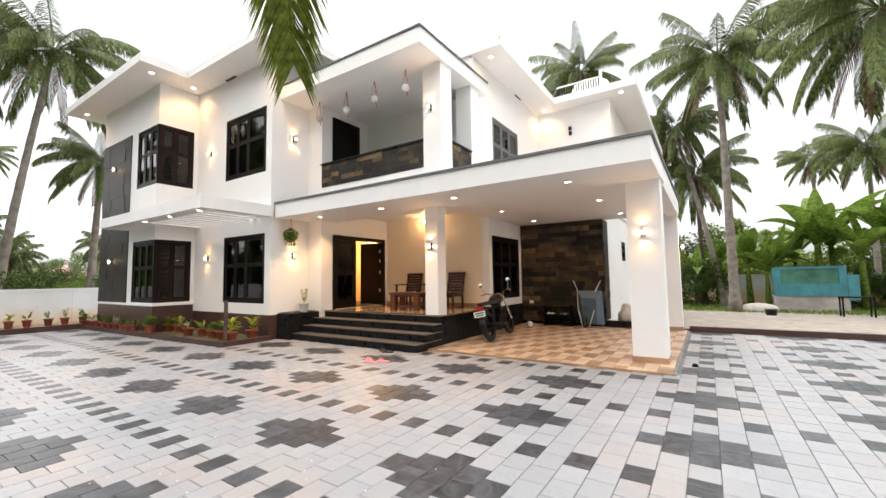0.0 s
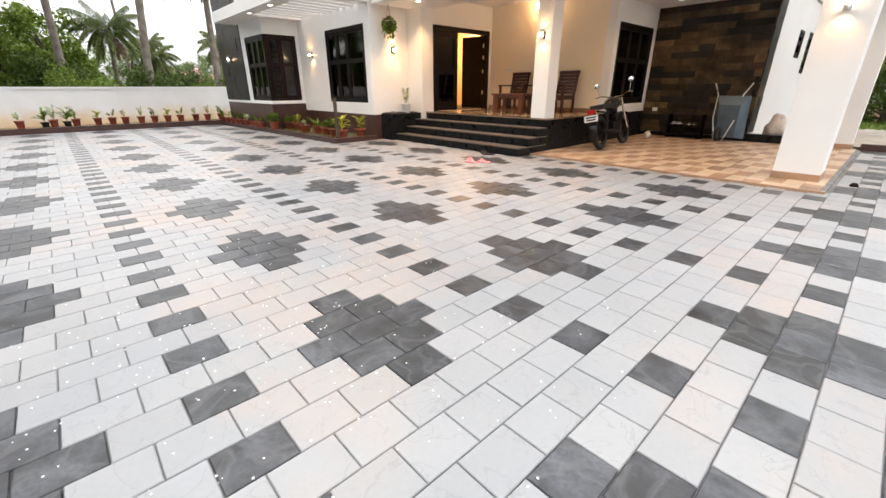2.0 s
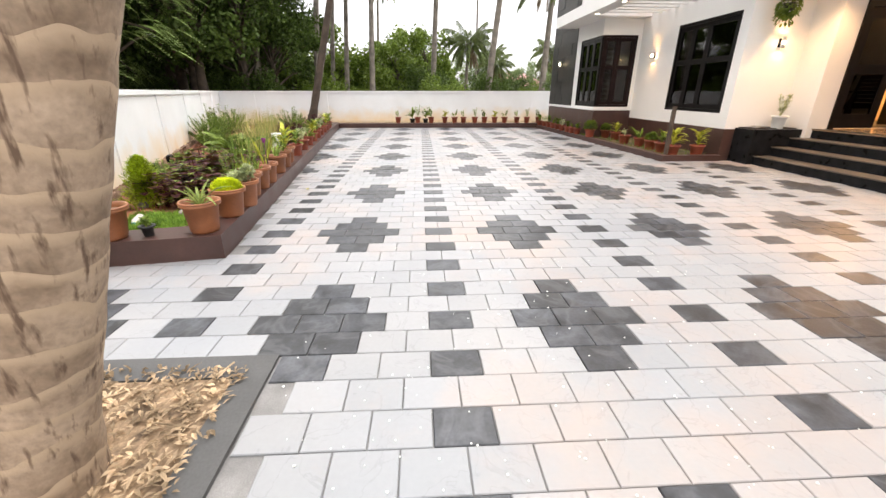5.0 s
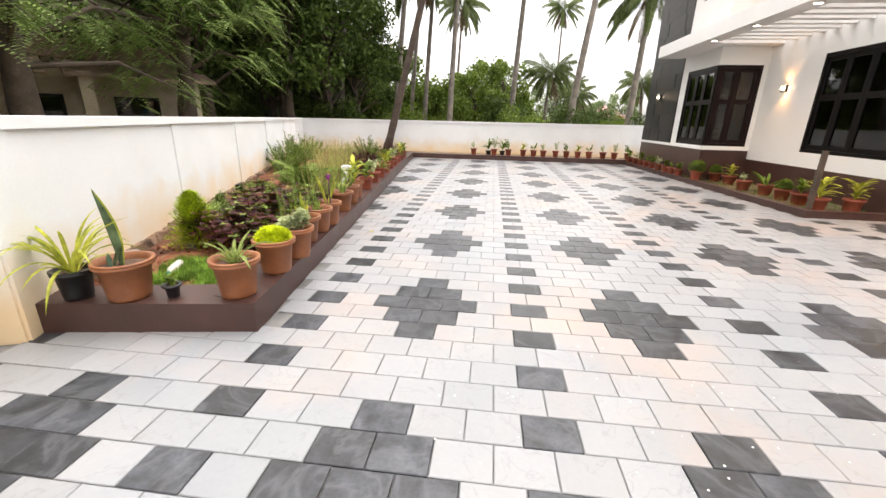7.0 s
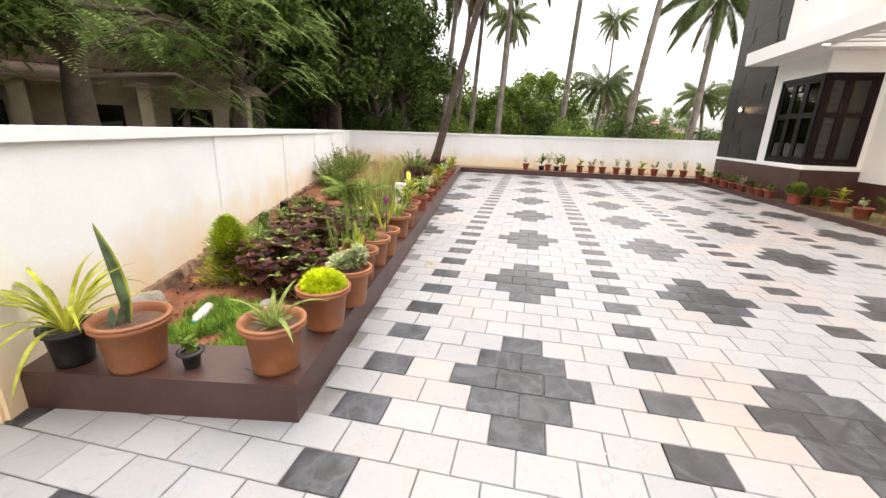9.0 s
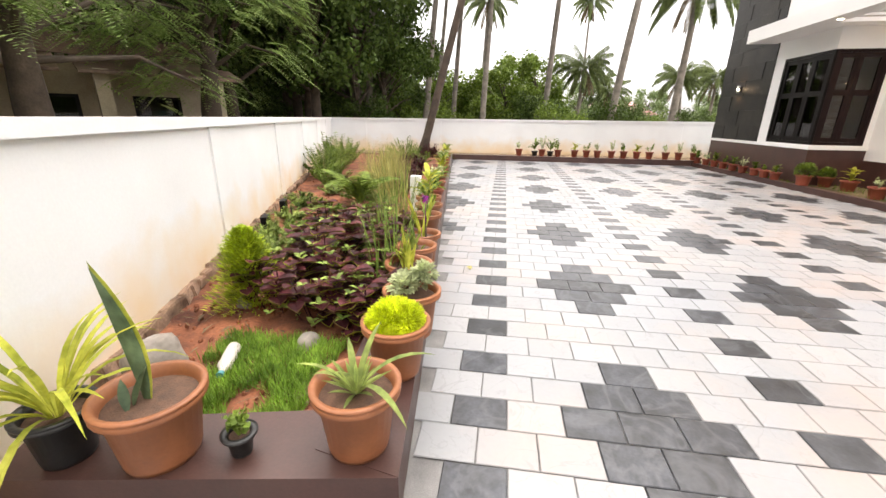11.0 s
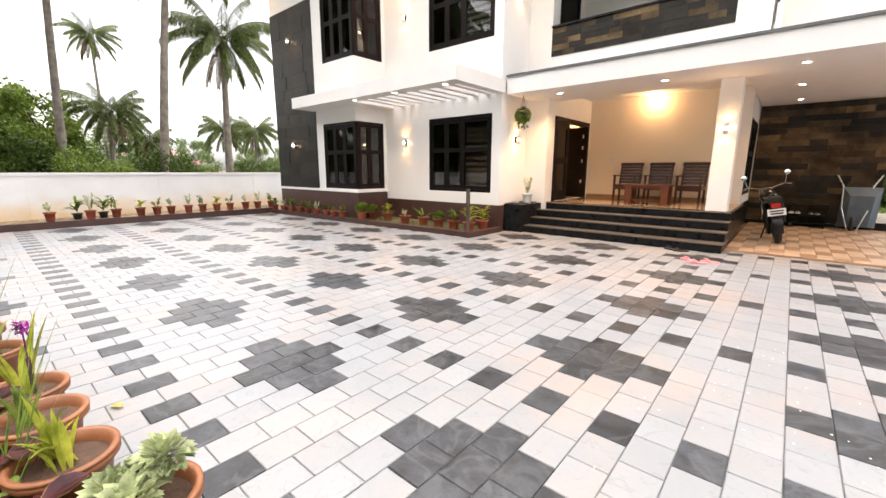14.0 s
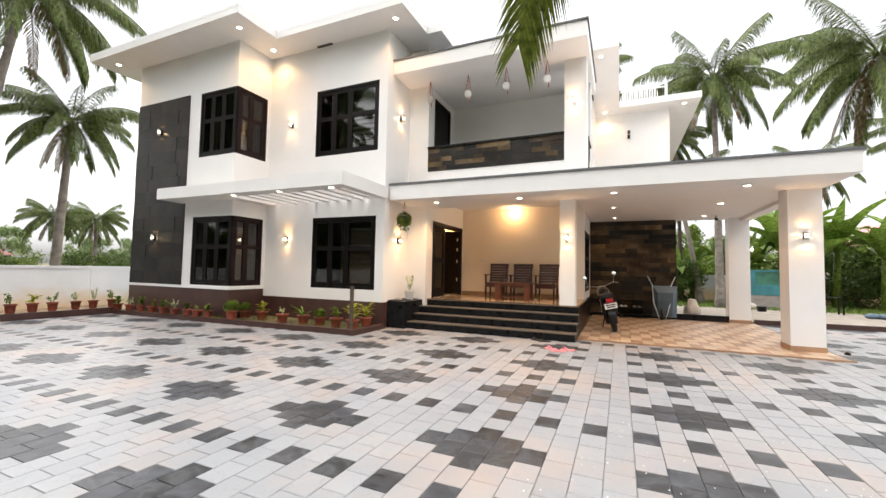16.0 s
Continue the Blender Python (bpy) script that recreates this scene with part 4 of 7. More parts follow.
def wall_lamp(m, watts=4.0):
    """An up-and-down wall lamp: an open drum on a bracket, mounted on the plane y = 0 of m, standing out to -y."""
    t_ = thing("wall_lamp", m, "small up-and-down wall lamp in brushed steel and black, lit", "lamp", "wall lamps of the facade")
    bm = bmesh.new()
    box(bm, -0.03, 0.03, -0.012, 0.0, -0.07, 0.07)
    box(bm, -0.012, 0.012, -0.045, -0.012, -0.02, 0.02)
    part("bracket", bm, FRAME, t_)
    for z0, z1 in ((0.02, 0.085), (-0.085, -0.02)):
        bm = bmesh.new()
        lathe(bm, ([(0.0, z0), (0.036, z0), (0.036, z1), (0.032, z1), (0.032, z0 + 0.004), (0.0, z0 + 0.004)] if z0 > 0 else [(0.0, z1 - 0.004), (0.032, z1 - 0.004), (0.032, z0), (0.036, z0), (0.036, z1), (0.0, z1)]), 16, pose(0, -0.08, 0))
        part("drum", bm, STEEL, t_, smooth=True)
    bm = bmesh.new()
    lathe(bm, [(0.0, -0.02), (0.026, -0.016), (0.028, 0), (0.026, 0.016), (0.0, 0.02)], 16, pose(0, -0.08, 0))
    part("bulb", bm, BULB, t_, smooth=True)
    for z in (0.05, -0.05):
        lp = point_lamp("lamp_light", pose(0, -0.08, z), watts, 0.012)
        lp.parent = t_
    return t_


for x, y, z in ((-11.32, MAINF, 2.07), (-15.05, BAYF - 0.02, 2.08), (-4.445, 6.82, 2.10), (-0.34, 6.93, 2.10), (-11.28, MAINF, 5.08), (-15.0, BAYF - 0.02, 4.99), (-4.30, 6.66, 5.07)):
    wall_lamp(pose(x, y, z))
for z in (2.05, 5.09):
    wall_lamp(pose(MAINR, 6.23, z, 0, 0, 90))
wall_lamp(pose(-0.08, 11.5, 2.1, 0, 0, 90))


def downlight(x, y, z, watts=9.0):
    t_ = thing("downlight", pose(x, y, z), "small round recessed ceiling light, lit", "lamp", "downlights in the soffits")
    bm = bmesh.new()
    lathe(bm, [(0.055, 0.0), (0.075, 0.0), (0.07, -0.012), (0.055, -0.012), (0.055, 0.0)], 20)
    part("rim", bm, POTWHITE, t_, smooth=True)
    bm = bmesh.new()
    lathe(bm, [(0.0, -0.004), (0.055, -0.004)], 20)
    part("lens", bm, BULB_SOFT, t_)
    d_ = bpy.data.lights.new("downlight_beam", "SPOT")
    d_.energy, d_.color, d_.spot_size, d_.spot_blend, d_.shadow_soft_size = watts, (1.0, 0.58, 0.26), radians(130), 0.6, 0.05
    ob = new("downlight_beam", d_)
    ob.location = (0, 0, -0.02)
    ob.parent = t_


for x, y in ((-1.33, 6.28), (-3.5, 6.25), (-5.39, 6.28), (-7.37, 6.26), (-1.31, 8.46), (-3.53, 8.46), (-3.53, 10.54), (-1.27, 10.66)):
    downlight(x, y, 2.954 if y < 6.9 else 2.984, 62 if x < -5 else 20)
for x, y in ((-11.67, 4.19), (-11.69, 5.24), (-16.47, 4.15), (-8.02, 5.28), (-3.83, 8.72), (-3.86, 12.77), (-1.43, 12.8)):
    downlight(x, y, TOP - 0.001, 24)
for x in (-11.49, -10.1, -8.7):
    downlight(x, 4.1, 2.979, 13)

# the globe lamp on the verandah wall, and the light of the hall behind the door
g_ = thing("globe_wall_lamp", pose(-6.22, VERB, 3.02), "round glass wall lamp glowing warm above the chairs", "lamp")
bm = bmesh.new()
box(bm, -0.03, 0.03, -0.015, 0, -0.12, 0.0)
tube(bm, [(0, -0.015, -0.1), (0, -0.15, -0.1), (0, -0.17, -0.045)], 0.01)
part("bracket", bm, STEEL, g_)
bm = bmesh.new()
lathe(bm, [(0.0, -0.05), (0.045, -0.035), (0.062, 0.01), (0.05, 0.055), (0.0, 0.075)], 20, pose(0, -0.17, 0))
gl_ = part("globe", bm, GLOBE, g_, smooth=True)
gl_.visible_shadow = False
lp = point_lamp("globe_light", pose(0, -0.17, 0.01), 7, 0.10)
lp.parent = g_
hall = bpy.data.lights.new("hall_light", "AREA")
hall.energy, hall.color, hall.size = 90, WARM, 0.6
new("hall_light", hall).matrix_world = pose(-9.3, 9.9, 3.05)

# black fixtures, socket, vents
f_ = thing("wall_spotlight", pose(-3.09, 13.1, 6.25), "small unlit black lamp on the white upper wall", "lamp")
part("body", boxes((-0.04, 0.04, -0.08, 0, 0.02, 0.14), (-0.04, 0.04, -0.08, 0, -0.14, -0.02)), FRAME, f_)
part("bracket", boxes((-0.03, 0.03, -0.05, 0, -0.02, 0.02)), STEEL, f_)
for x0, x1, y0, y1 in ((-10.5, -10.03, 5.56, 5.6), (-4.2, -4.16, 11.1, 11.5)):
    v_ = tagged(part("soffit_vent", boxes((x0, x1, y0 - 0.03, y1, TOP - 0.02, TOP - 0.001)), KERB), "narrow grey vent strip under the roof", "vent")
s_ = tagged(part("wall_socket", boxes((-4.03, -3.91, CPB - 0.04, CPB - 0.024, 0.62, 0.71)), POTWHITE, bevel=0.004), "white socket plate on the slate wall", "socket")
tagged(part("wall_switch", boxes((-7.25, -7.10, VERB - 0.012, VERB - 0.0005, 1.62, 1.68)), POTWHITE, bevel=0.003), "white switch plate on the cream wall", "switch")
c_ = thing("security_camera", pose(-1.0, 10.6, 2.984), "small dark security camera under the carport ceiling", "camera")
bm = bmesh.new()
lathe(bm, [(0, -0.02), (0.04, -0.02), (0.04, 0)], 14)
part("mount", bm, POTWHITE, c_)
bm = bmesh.new()
tube(bm, [(0.0, 0.06, -0.09), (0.0, -0.08, -0.12)], 0.035, 12)
tube(bm, [(0, 0, -0.02), (0, 0, -0.09)], 0.012, 8)
part("body", bm, FRAME, c_)

# white water tank and rail on the roof
t_ = thing("water_tank", pose(-2.7, 14.6, 7.2), "white round water tank on the flat roof", "tank")
bm = bmesh.new()
lathe(bm, [(0, 0), (0.62, 0.0), (0.65, 0.06), (0.65, 1.0), (0.6, 1.12), (0.3, 1.24), (0, 1.26)], 28)
part("body", bm, POTWHITE, t_, smooth=True)
r_ = thing("roof_railing", pose(-3.36, 12.6, 7.24), "low white and black railing on the flat roof", "railing")
part("top_rail", boxes((0, 1.35, -0.02, 0.02, 0.34, 0.38)), POTWHITE, r_)
part("bottom_rail", boxes((0, 1.35, -0.015, 0.015, 0.03, 0.06)), FRAME, r_)
for i in range(18):
    part("baluster", boxes((0.02 + i * 0.076, 0.045 + i * 0.076, -0.01, 0.01, 0.06, 0.34)), FRAME, r_)
part("end_post", boxes((1.35, 1.43, -0.04, 0.04, 0, 0.55)), POTWHITE, r_)


# ---- furniture on the verandah ----
def chair(m):
    t_ = thing("armchair", m, "dark red wooden armchair with a slatted back", "chair", "armchairs on the verandah")
    for x in (-0.26, 0.215):
        part("leg", boxes((x, x + 0.045, -0.25, -0.205, 0, 0.60)), CHAIRWOOD, t_, bevel=0.004)
        bm = bmesh.new()
        box(bm, x, x + 0.045, 0.19, 0.235, 0, 0.42)
        box(bm, x, x + 0.045, -0.022, 0.022, 0.0, 0.50, pose(0, 0.215, 0.40, -12))
        part("leg", bm, CHAIRWOOD, t_, bevel=0.004)
        bm = boxes((x - 0.012, x + 0.057, -0.29, 0.27, 0.60, 0.63))
        part("armrest", bm, CHAIRWOOD, t_, bevel=0.006)
        part("side_rail", boxes((x + 0.01, x + 0.035, -0.205, 0.19, 0.30, 0.36)), CHAIRWOOD, t_)
    part("seat", boxes((-0.26, 0.26, -0.25, 0.22, 0.36, 0.40)), CHAIRWOOD, t_, bevel=0.006)
    part("front_rail", boxes((-0.215, 0.215, -0.245, -0.215, 0.28, 0.36)), CHAIRWOOD, t_)
    for i in range(6):
        bm = bmesh.new()
        box(bm, -0.215, 0.215, -0.01, 0.01, 0.02 + i * 0.075, 0.086 + i * 0.075, pose(0, 0.215, 0.40, -12))
        part("back_slat", bm, CHAIRWOOD, t_, bevel=0.003)
    bm = bmesh.new()
    box(bm, -0.275, 0.275, -0.024, 0.024, 0.47, 0.545, pose(0, 0.215, 0.40, -12))
    part("top_rail", bm, CHAIRWOOD, t_, bevel=0.008)
    return t_


first = chair(pose(-6.60, 8.75, FLOOR1))
copy_thing(first, pose(-5.90, 8.78, FLOOR1, 0, 0, 2))
copy_thing(first, pose(-5.20, 8.75, FLOOR1, 0, 0, -3))
t_ = thing("low_table", pose(-5.87, 7.85, FLOOR1), "low red-brown wooden table with panel sides", "table")
part("tabletop", boxes((-0.47, 0.47, -0.25, 0.25, 0.40, 0.44)), TABLEWOOD, t_, bevel=0.006)
for x in (-0.44, 0.30):
    for y in (-0.22, 0.14):
        part("leg", boxes((x, x + 0.14, y, y + 0.08, 0, 0.40)), TABLEWOOD, t_, bevel=0.004)
part("shelf", boxes((-0.30, 0.30, -0.19, 0.19, 0.06, 0.09)), TABLEWOOD, t_)
part("apron", boxes((-0.30, 0.30, -0.20, -0.18, 0.34, 0.399)), TABLEWOOD, t_)

# ---- in the carport ----
def motorcycle(m):
    t_ = thing("motorcycle", m, "black motorcycle with chrome engine and white number plate", "motorcycle")

    def wheel(y):
        bm = bmesh.new()
        lathe(bm, [(0.25, -0.05), (0.31, -0.05), (0.335, -0.02), (0.335, 0.02), (0.31, 0.05), (0.25, 0.05), (0.25, -0.05)], 30, pose(0, y, 0.335, 0, 90))
        w_ = part("wheel", bm, RUBBER, t_, smooth=True)
        bm = bmesh.new()
        lathe(bm, [(0.235, -0.03), (0.252, -0.035), (0.252, 0.035), (0.235, 0.03), (0.235, -0.03)], 28, pose(0, y, 0.335, 0, 90))
        for i in range(12):
            a_ = math.pi * i / 6
            tube(bm, [(0.02 * (-1) ** i, y + 0.03 * math.cos(a_), 0.335 + 0.03 * math.sin(a_)), (0, y + 0.238 * math.cos(a_ + 0.3), 0.335 + 0.238 * math.sin(a_ + 0.3))], 0.003, 4)
        lathe(bm, [(0, -0.07), (0.05, -0.06), (0.05, 0.06), (0, 0.07)], 14, pose(0, y, 0.335, 0, 90))
        part("rim", bm, FRAME, w_)
        return w_

    wheel(-0.68), wheel(0.70)
    for y, a0, a1 in ((-0.68, 20, 200), (0.70, 10, 150)):
        bm = bmesh.new()
        prev = None
        for i in range(15):
            a_ = radians(a0 + (a1 - a0) * i / 14)
            ring = [bm.verts.new((x, y + (0.37 - 0.02 * abs(x) / 0.07) * math.cos(a_), 0.335 + (0.37 - 0.02 * abs(x) / 0.07) * math.sin(a_))) for x in (-0.075, -0.04, 0.04, 0.075)]
            if prev:
                for j in range(3):
                    bm.faces.new((prev[j], prev[j + 1], ring[j + 1], ring[j]))
            prev = ring
        part("mudguard", bm, BIKEBLACK, t_, smooth=True)
    bm = bmesh.new()
    bmesh.ops.create_uvsphere(bm, u_segments=20, v_segments=12, radius=1, matrix=pose(0, 0.12, 0.86, 8) @ Matrix.Diagonal((0.15, 0.30, 0.135, 1)))
    part("fuel_tank", bm, BIKEBLACK, t_, smooth=True)
    bm = boxes((-0.13, 0.13, -0.75, -0.14, 0.78, 0.86))
    part("saddle", bm, RUBBER, t_, bevel=0.03)
    bm = bmesh.new()
    tube(bm, [(0, 0.42, 0.95), (0, 0.2, 0.72), (0, -0.2, 0.70), (0, -0.7, 0.74)], 0.025, 8)
    tube(bm, [(0, 0.42, 0.9), (0, 0.30, 0.38), (0, -0.25, 0.33), (0, -0.32, 0.70)], 0.022, 8)
    part("bike_frame", bm, BIKEBLACK, t_)
    bm = bmesh.new()
    box(bm, -0.12, 0.12, -0.22, 0.22, 0.30, 0.50)
    lathe(bm, [(0.09, 0)] + [(0.11 if i % 2 else 0.085, 0.03 * i) for i in range(1, 9)] + [(0.07, 0.26), (0, 0.26)], 14, pose(0, 0.08, 0.48, -10))
    part("engine", bm, FRAME, t_, bevel=0.0)
    for x in (-0.10, 0.10):
        bm = bmesh.new()
        tube(bm, [(x, 0.70, 0.335), (x * 0.9, 0.52, 0.80), (x * 0.9, 0.46, 0.98)], 0.022, 10)
        part("fork", bm, CHROME, t_)
        bm = bmesh.new()
        tube(bm, [(x * 1.3, -0.66, 0.36), (x * 1.3, -0.50, 0.74)], 0.028, 10)
        part("shock", bm, FRAME, t_)
    bm = bmesh.new()
    tube(bm, [(-0.38, 0.22, 1.04), (-0.28, 0.34, 1.06), (-0.1, 0.44, 1.0), (0.1, 0.44, 1.0), (0.28, 0.34, 1.06), (0.38, 0.22, 1.04)], 0.012, 8)
    part("handlebar", bm, CHROME, t_)
    bm = bmesh.new()
    lathe(bm, [(0, -0.02), (0.06, 0.0), (0.095, 0.10), (0.09, 0.12), (0, 0.13)], 20, pose(0, 0.50, 0.90, -90))
    part("headlight", bm, CHROME, t_, smooth=True)
    for x in (-0.30, 0.30):
        bm = bmesh.new()
        tube(bm, [(x, 0.32, 1.05), (x * 1.15, 0.30, 1.24)], 0.005, 6)
        lathe(bm, [(0, -0.01), (0.05, -0.008), (0.05, 0.008), (0, 0.01)], 16, pose(x * 1.18, 0.29, 1.28, 80))
        part("mirror", bm, CHROME, t_)
    bm = bmesh.new()
    tube(bm, [(0.12, 0.18, 0.42), (0.16, 0.05, 0.30), (0.17, -0.9, 0.36)], [0.02, 0.03, 0.045], 12)
    part("exhaust", bm, FRAME, t_, smooth=True)
    part("number_plate", boxes((-0.13, 0.13, -1.065, -1.058, 0.56, 0.68)), PLATE, t_)
    part("plate_letters", boxes((-0.10, 0.10, -1.068, -1.0655, 0.63, 0.655), (-0.09, 0.09, -1.068, -1.0655, 0.585, 0.61)), FRAME, t_)
    part("tail_lamp", boxes((-0.07, 0.07, -1.06, -0.98, 0.70, 0.78)), RED_LAMP, t_, bevel=0.015)
    bm = bmesh.new()
    tube(bm, [(-0.1, 0.0, 0.3), (-0.22, -0.1, 0.02)], 0.012, 6)
    part("side_stand", bm, FRAME, t_)
    return t_


motorcycle(pose(-3.58, 8.40, 0.03, 0, -12, 7))

# wheelbarrow leaning on the wall
t_ = thing("wheelbarrow", pose(-2.28, 11.0, 0.03), "blue-grey wheelbarrow standing upright against the wall", "wheelbarrow")
bm = bmesh.new()
mm = pose(0.08, 0.12, 0.08, 12)
lo = [(-0.18, -0.1, 0.05), (0.18, -0.1, 0.05), (0.2, -0.1, 0.75), (-0.2, -0.1, 0.75)]
hi = [(-0.32, 0.12, -0.05), (0.32, 0.12, -0.05), (0.32, 0.12, 0.9), (-0.32, 0.12, 0.9)]
A = [bm.verts.new(mm @ Vector(p)) for p in lo]
B = [bm.verts.new(mm @ Vector(p)) for p in hi]
bm.faces.new(A)
for i in range(4):
    bm.faces.new((A[i], B[i], B[(i + 1) % 4], A[(i + 1) % 4]))
tray = part("tray", bm, BLUE_METAL, t_)
mod = tray.modifiers.new("thickness", "SOLIDIFY")
mod.thickness = 0.01
for x in (-0.24, 0.24):
    bm = bmesh.new()
    tube(bm, [(x * 0.3, -0.16, 0.0), (x * 0.9, -0.05, 0.5), (x * 1.0, 0.05, 1.0), (x * 1.5, 0.12, 1.25)], 0.014, 8)
    part("shaft", bm, STEEL, t_)
bm = bmesh.new()
lathe(bm, [(0.08, -0.03), (0.15, -0.03), (0.16, 0), (0.15, 0.03), (0.08, 0.03), (0.08, -0.03)], 20, pose(-0.02, -0.16, 0.17, 0, 90))
part("wheel", bm, RUBBER, t_, smooth=True)

# shoe rack and shoes
t_ = thing("shoe_rack", pose(-3.1, 11.15, 0.03), "low black shoe rack with a few pairs of shoes", "rack")
for z in (0.08, 0.30, 0.52):
    part("shelf", boxes((-0.38, 0.38, -0.15, 0.15, z, z + 0.02)), FRAME, t_)
for x in (-0.38, 0.36):
    part("side", boxes((x, x + 0.02, -0.15, 0.15, 0, 0.56)), FRAME, t_)


def shoe(m, mat, label, group):
    t_ = thing("sandal", m, label, "sandal", group)
    bm = bmesh.new()
    prism(bm, [(-0.035, -0.12), (0.035, -0.12), (0.045, 0.02), (0.04, 0.11), (0.0, 0.13), (-0.04, 0.11), (-0.045, 0.02)], 0, 0.02)
    part("sole", bm, mat, t_, bevel=0.004)
    bm = bmesh.new()
    tube(bm, [(-0.045, 0.01, 0.015), (-0.02, 0.05, 0.05), (0.0, 0.08, 0.045), (0.02, 0.05, 0.05), (0.045, 0.01, 0.015)], 0.011, 6)
    part("strap", bm, mat, t_)


for x, y, a_ in ((-4.90, 5.78, 70), (-4.74, 5.72, 110)):
    shoe(pose(x, y, 0.006, 0, 0, a_), SANDAL, "black strap sandal lying before the steps", "black sandals")
for x, y, a_ in ((-4.50, 4.98, 60), (-4.22, 5.02, 95), (-4.36, 4.85, 100)):
    shoe(pose(x, y, 0.006, 0, 0, a_), PINK, "pink sandal lying on the white pavers", "pink sandals")
for x, z, mt in ((-3.36, 0.35, POTWHITE), (-3.24, 0.35, POTWHITE), (-3.0, 0.35, STEEL), (-2.88, 0.35, STEEL), (-3.3, 0.57, SANDAL), (-3.0, 0.57, SANDAL)):
    shoe(pose(x, 11.14, z, 0, 0, 180), mt, "shoe standing on the black rack", "shoes on the rack")
bm = bmesh.new()
bmesh.ops.create_uvsphere(bm, u_segments=16, v_segments=10, radius=0.085, matrix=pose(-3.67, 10.4, 0.115))
tagged(part("ball", bm, SACK, smooth=True), "small pale ball lying on the carport floor", "ball")
bm = bmesh.new()
bmesh.ops.create_icosphere(bm, subdivisions=3, radius=1)
for v_ in bm.verts:
    k_ = 1 + 0.18 * noise.noise(v_.co * 2.3) + 0.06 * noise.noise(v_.co * 7)
    v_.co = Vector((-1.42 + 0.22 * v_.co.x * k_, 11.75 + 0.16 * v_.co.y * k_, 0.27 + 0.24 * v_.co.z * k_ + (0.12 if v_.co.z > 0.8 else 0)))
tagged(part("sack", bm, SACK, smooth=True), "crumpled whitish sack beside the slate corner", "sack")
bm = bmesh.new()
lathe(bm, [(0, 0), (0.045, 0), (0.045, 0.02), (0.025, 0.045), (0, 0.05)], 12, pose(0.26, 7.1, 0.004))
tagged(part("drain_cap", bm, FRAME), "small black cap lying on the pavers", "cap")


# ---- hanging pots on the balcony and below the beam ----
def hanging_glass(x, y, z, mat, label):
    t_ = thing("hanging_pot", pose(x, y, 6.04), label, "hanging pot", "hanging pots on the balcony")
    for i in range(3):
        a_ = 2.1 * i
        bm = bmesh.new()
        tube(bm, [(0, 0, 0), (0.075 * math.cos(a_), 0.075 * math.sin(a_), z - 6.04 + 0.07)], 0.006, 5)
        part("rope", bm, ROPE, t_)
    bm = bmesh.new()
    lathe(bm, [(0, -0.08), (0.05, -0.075), (0.085, -0.02), (0.08, 0.05), (0.06, 0.075), (0.055, 0.07), (0.07, 0.04), (0, -0.06)], 16, pose(0, 0, z - 6.04))
    part("pot", bm, mat, t_, smooth=True)
    bm = bmesh.new()
    tube(bm, [(0.03, 0, z - 6.12), (0.035, 0.01, z - 6.22)], 0.012, 5)
    part("tassel", bm, ROPE, t_)


for x, z, mt in ((-7.7, 5.58, SACK), (-6.7, 5.56, POTWHITE), (-5.77, 5.59, POTWHITE), (-4.85, 5.60, POTWHITE)):
    hanging_glass(x, 6.5, z, mt, "white pot hanging in red ropes under the balcony roof")


# ---- plants ----
def leaf_faces(bm, base, direction, length, width, droop=0.3, fold=0.15, steps=3, up=None):
    """One leaf: a folded blade that bends down along its length."""
    d = Vector(direction).normalized()
    side = d.cross(Vector((0, 0, 1)))
    if side.length < 0.05:
        side = Vector((1, 0, 0))
    side.normalize()
    p, prev = Vector(base), None
    for i in range(steps + 1):
        s_ = i / steps
        w_ = width * math.sin(math.pi * min(0.97, 0.12 + 0.86 * s_)) if i < steps else 0.0
        nrm = side.cross(d)
        if w_ > 0:
            row = [bm.verts.new(p - side * w_ / 2 + nrm * fold * w_), bm.verts.new(p), bm.verts.new(p + side * w_ / 2 + nrm * fold * w_)]
        else:
            row = [bm.verts.new(p)]
        if prev:
            if len(row) == 3:
                bm.faces.new((prev[0], prev[1], row[1], row[0]))
                bm.faces.new((prev[1], prev[2], row[2], row[1]))
            else:
                bm.faces.new((prev[0], prev[1], row[0]))
                bm.faces.new((prev[1], prev[2], row[0]))
        prev = row
        p = p + d * (length / steps)
        d = (d + Vector((0, 0, -droop / steps))).normalized()


def unit(r_, up=0.0):
    a_ = r_.uniform(0, 2 * math.pi)
    z = r_.uniform(-1, 1) if up == 0 else r_.uniform(up, 1)
    q = math.sqrt(max(0, 1 - z * z))
    return Vector((q * math.cos(a_), q * math.sin(a_), z))


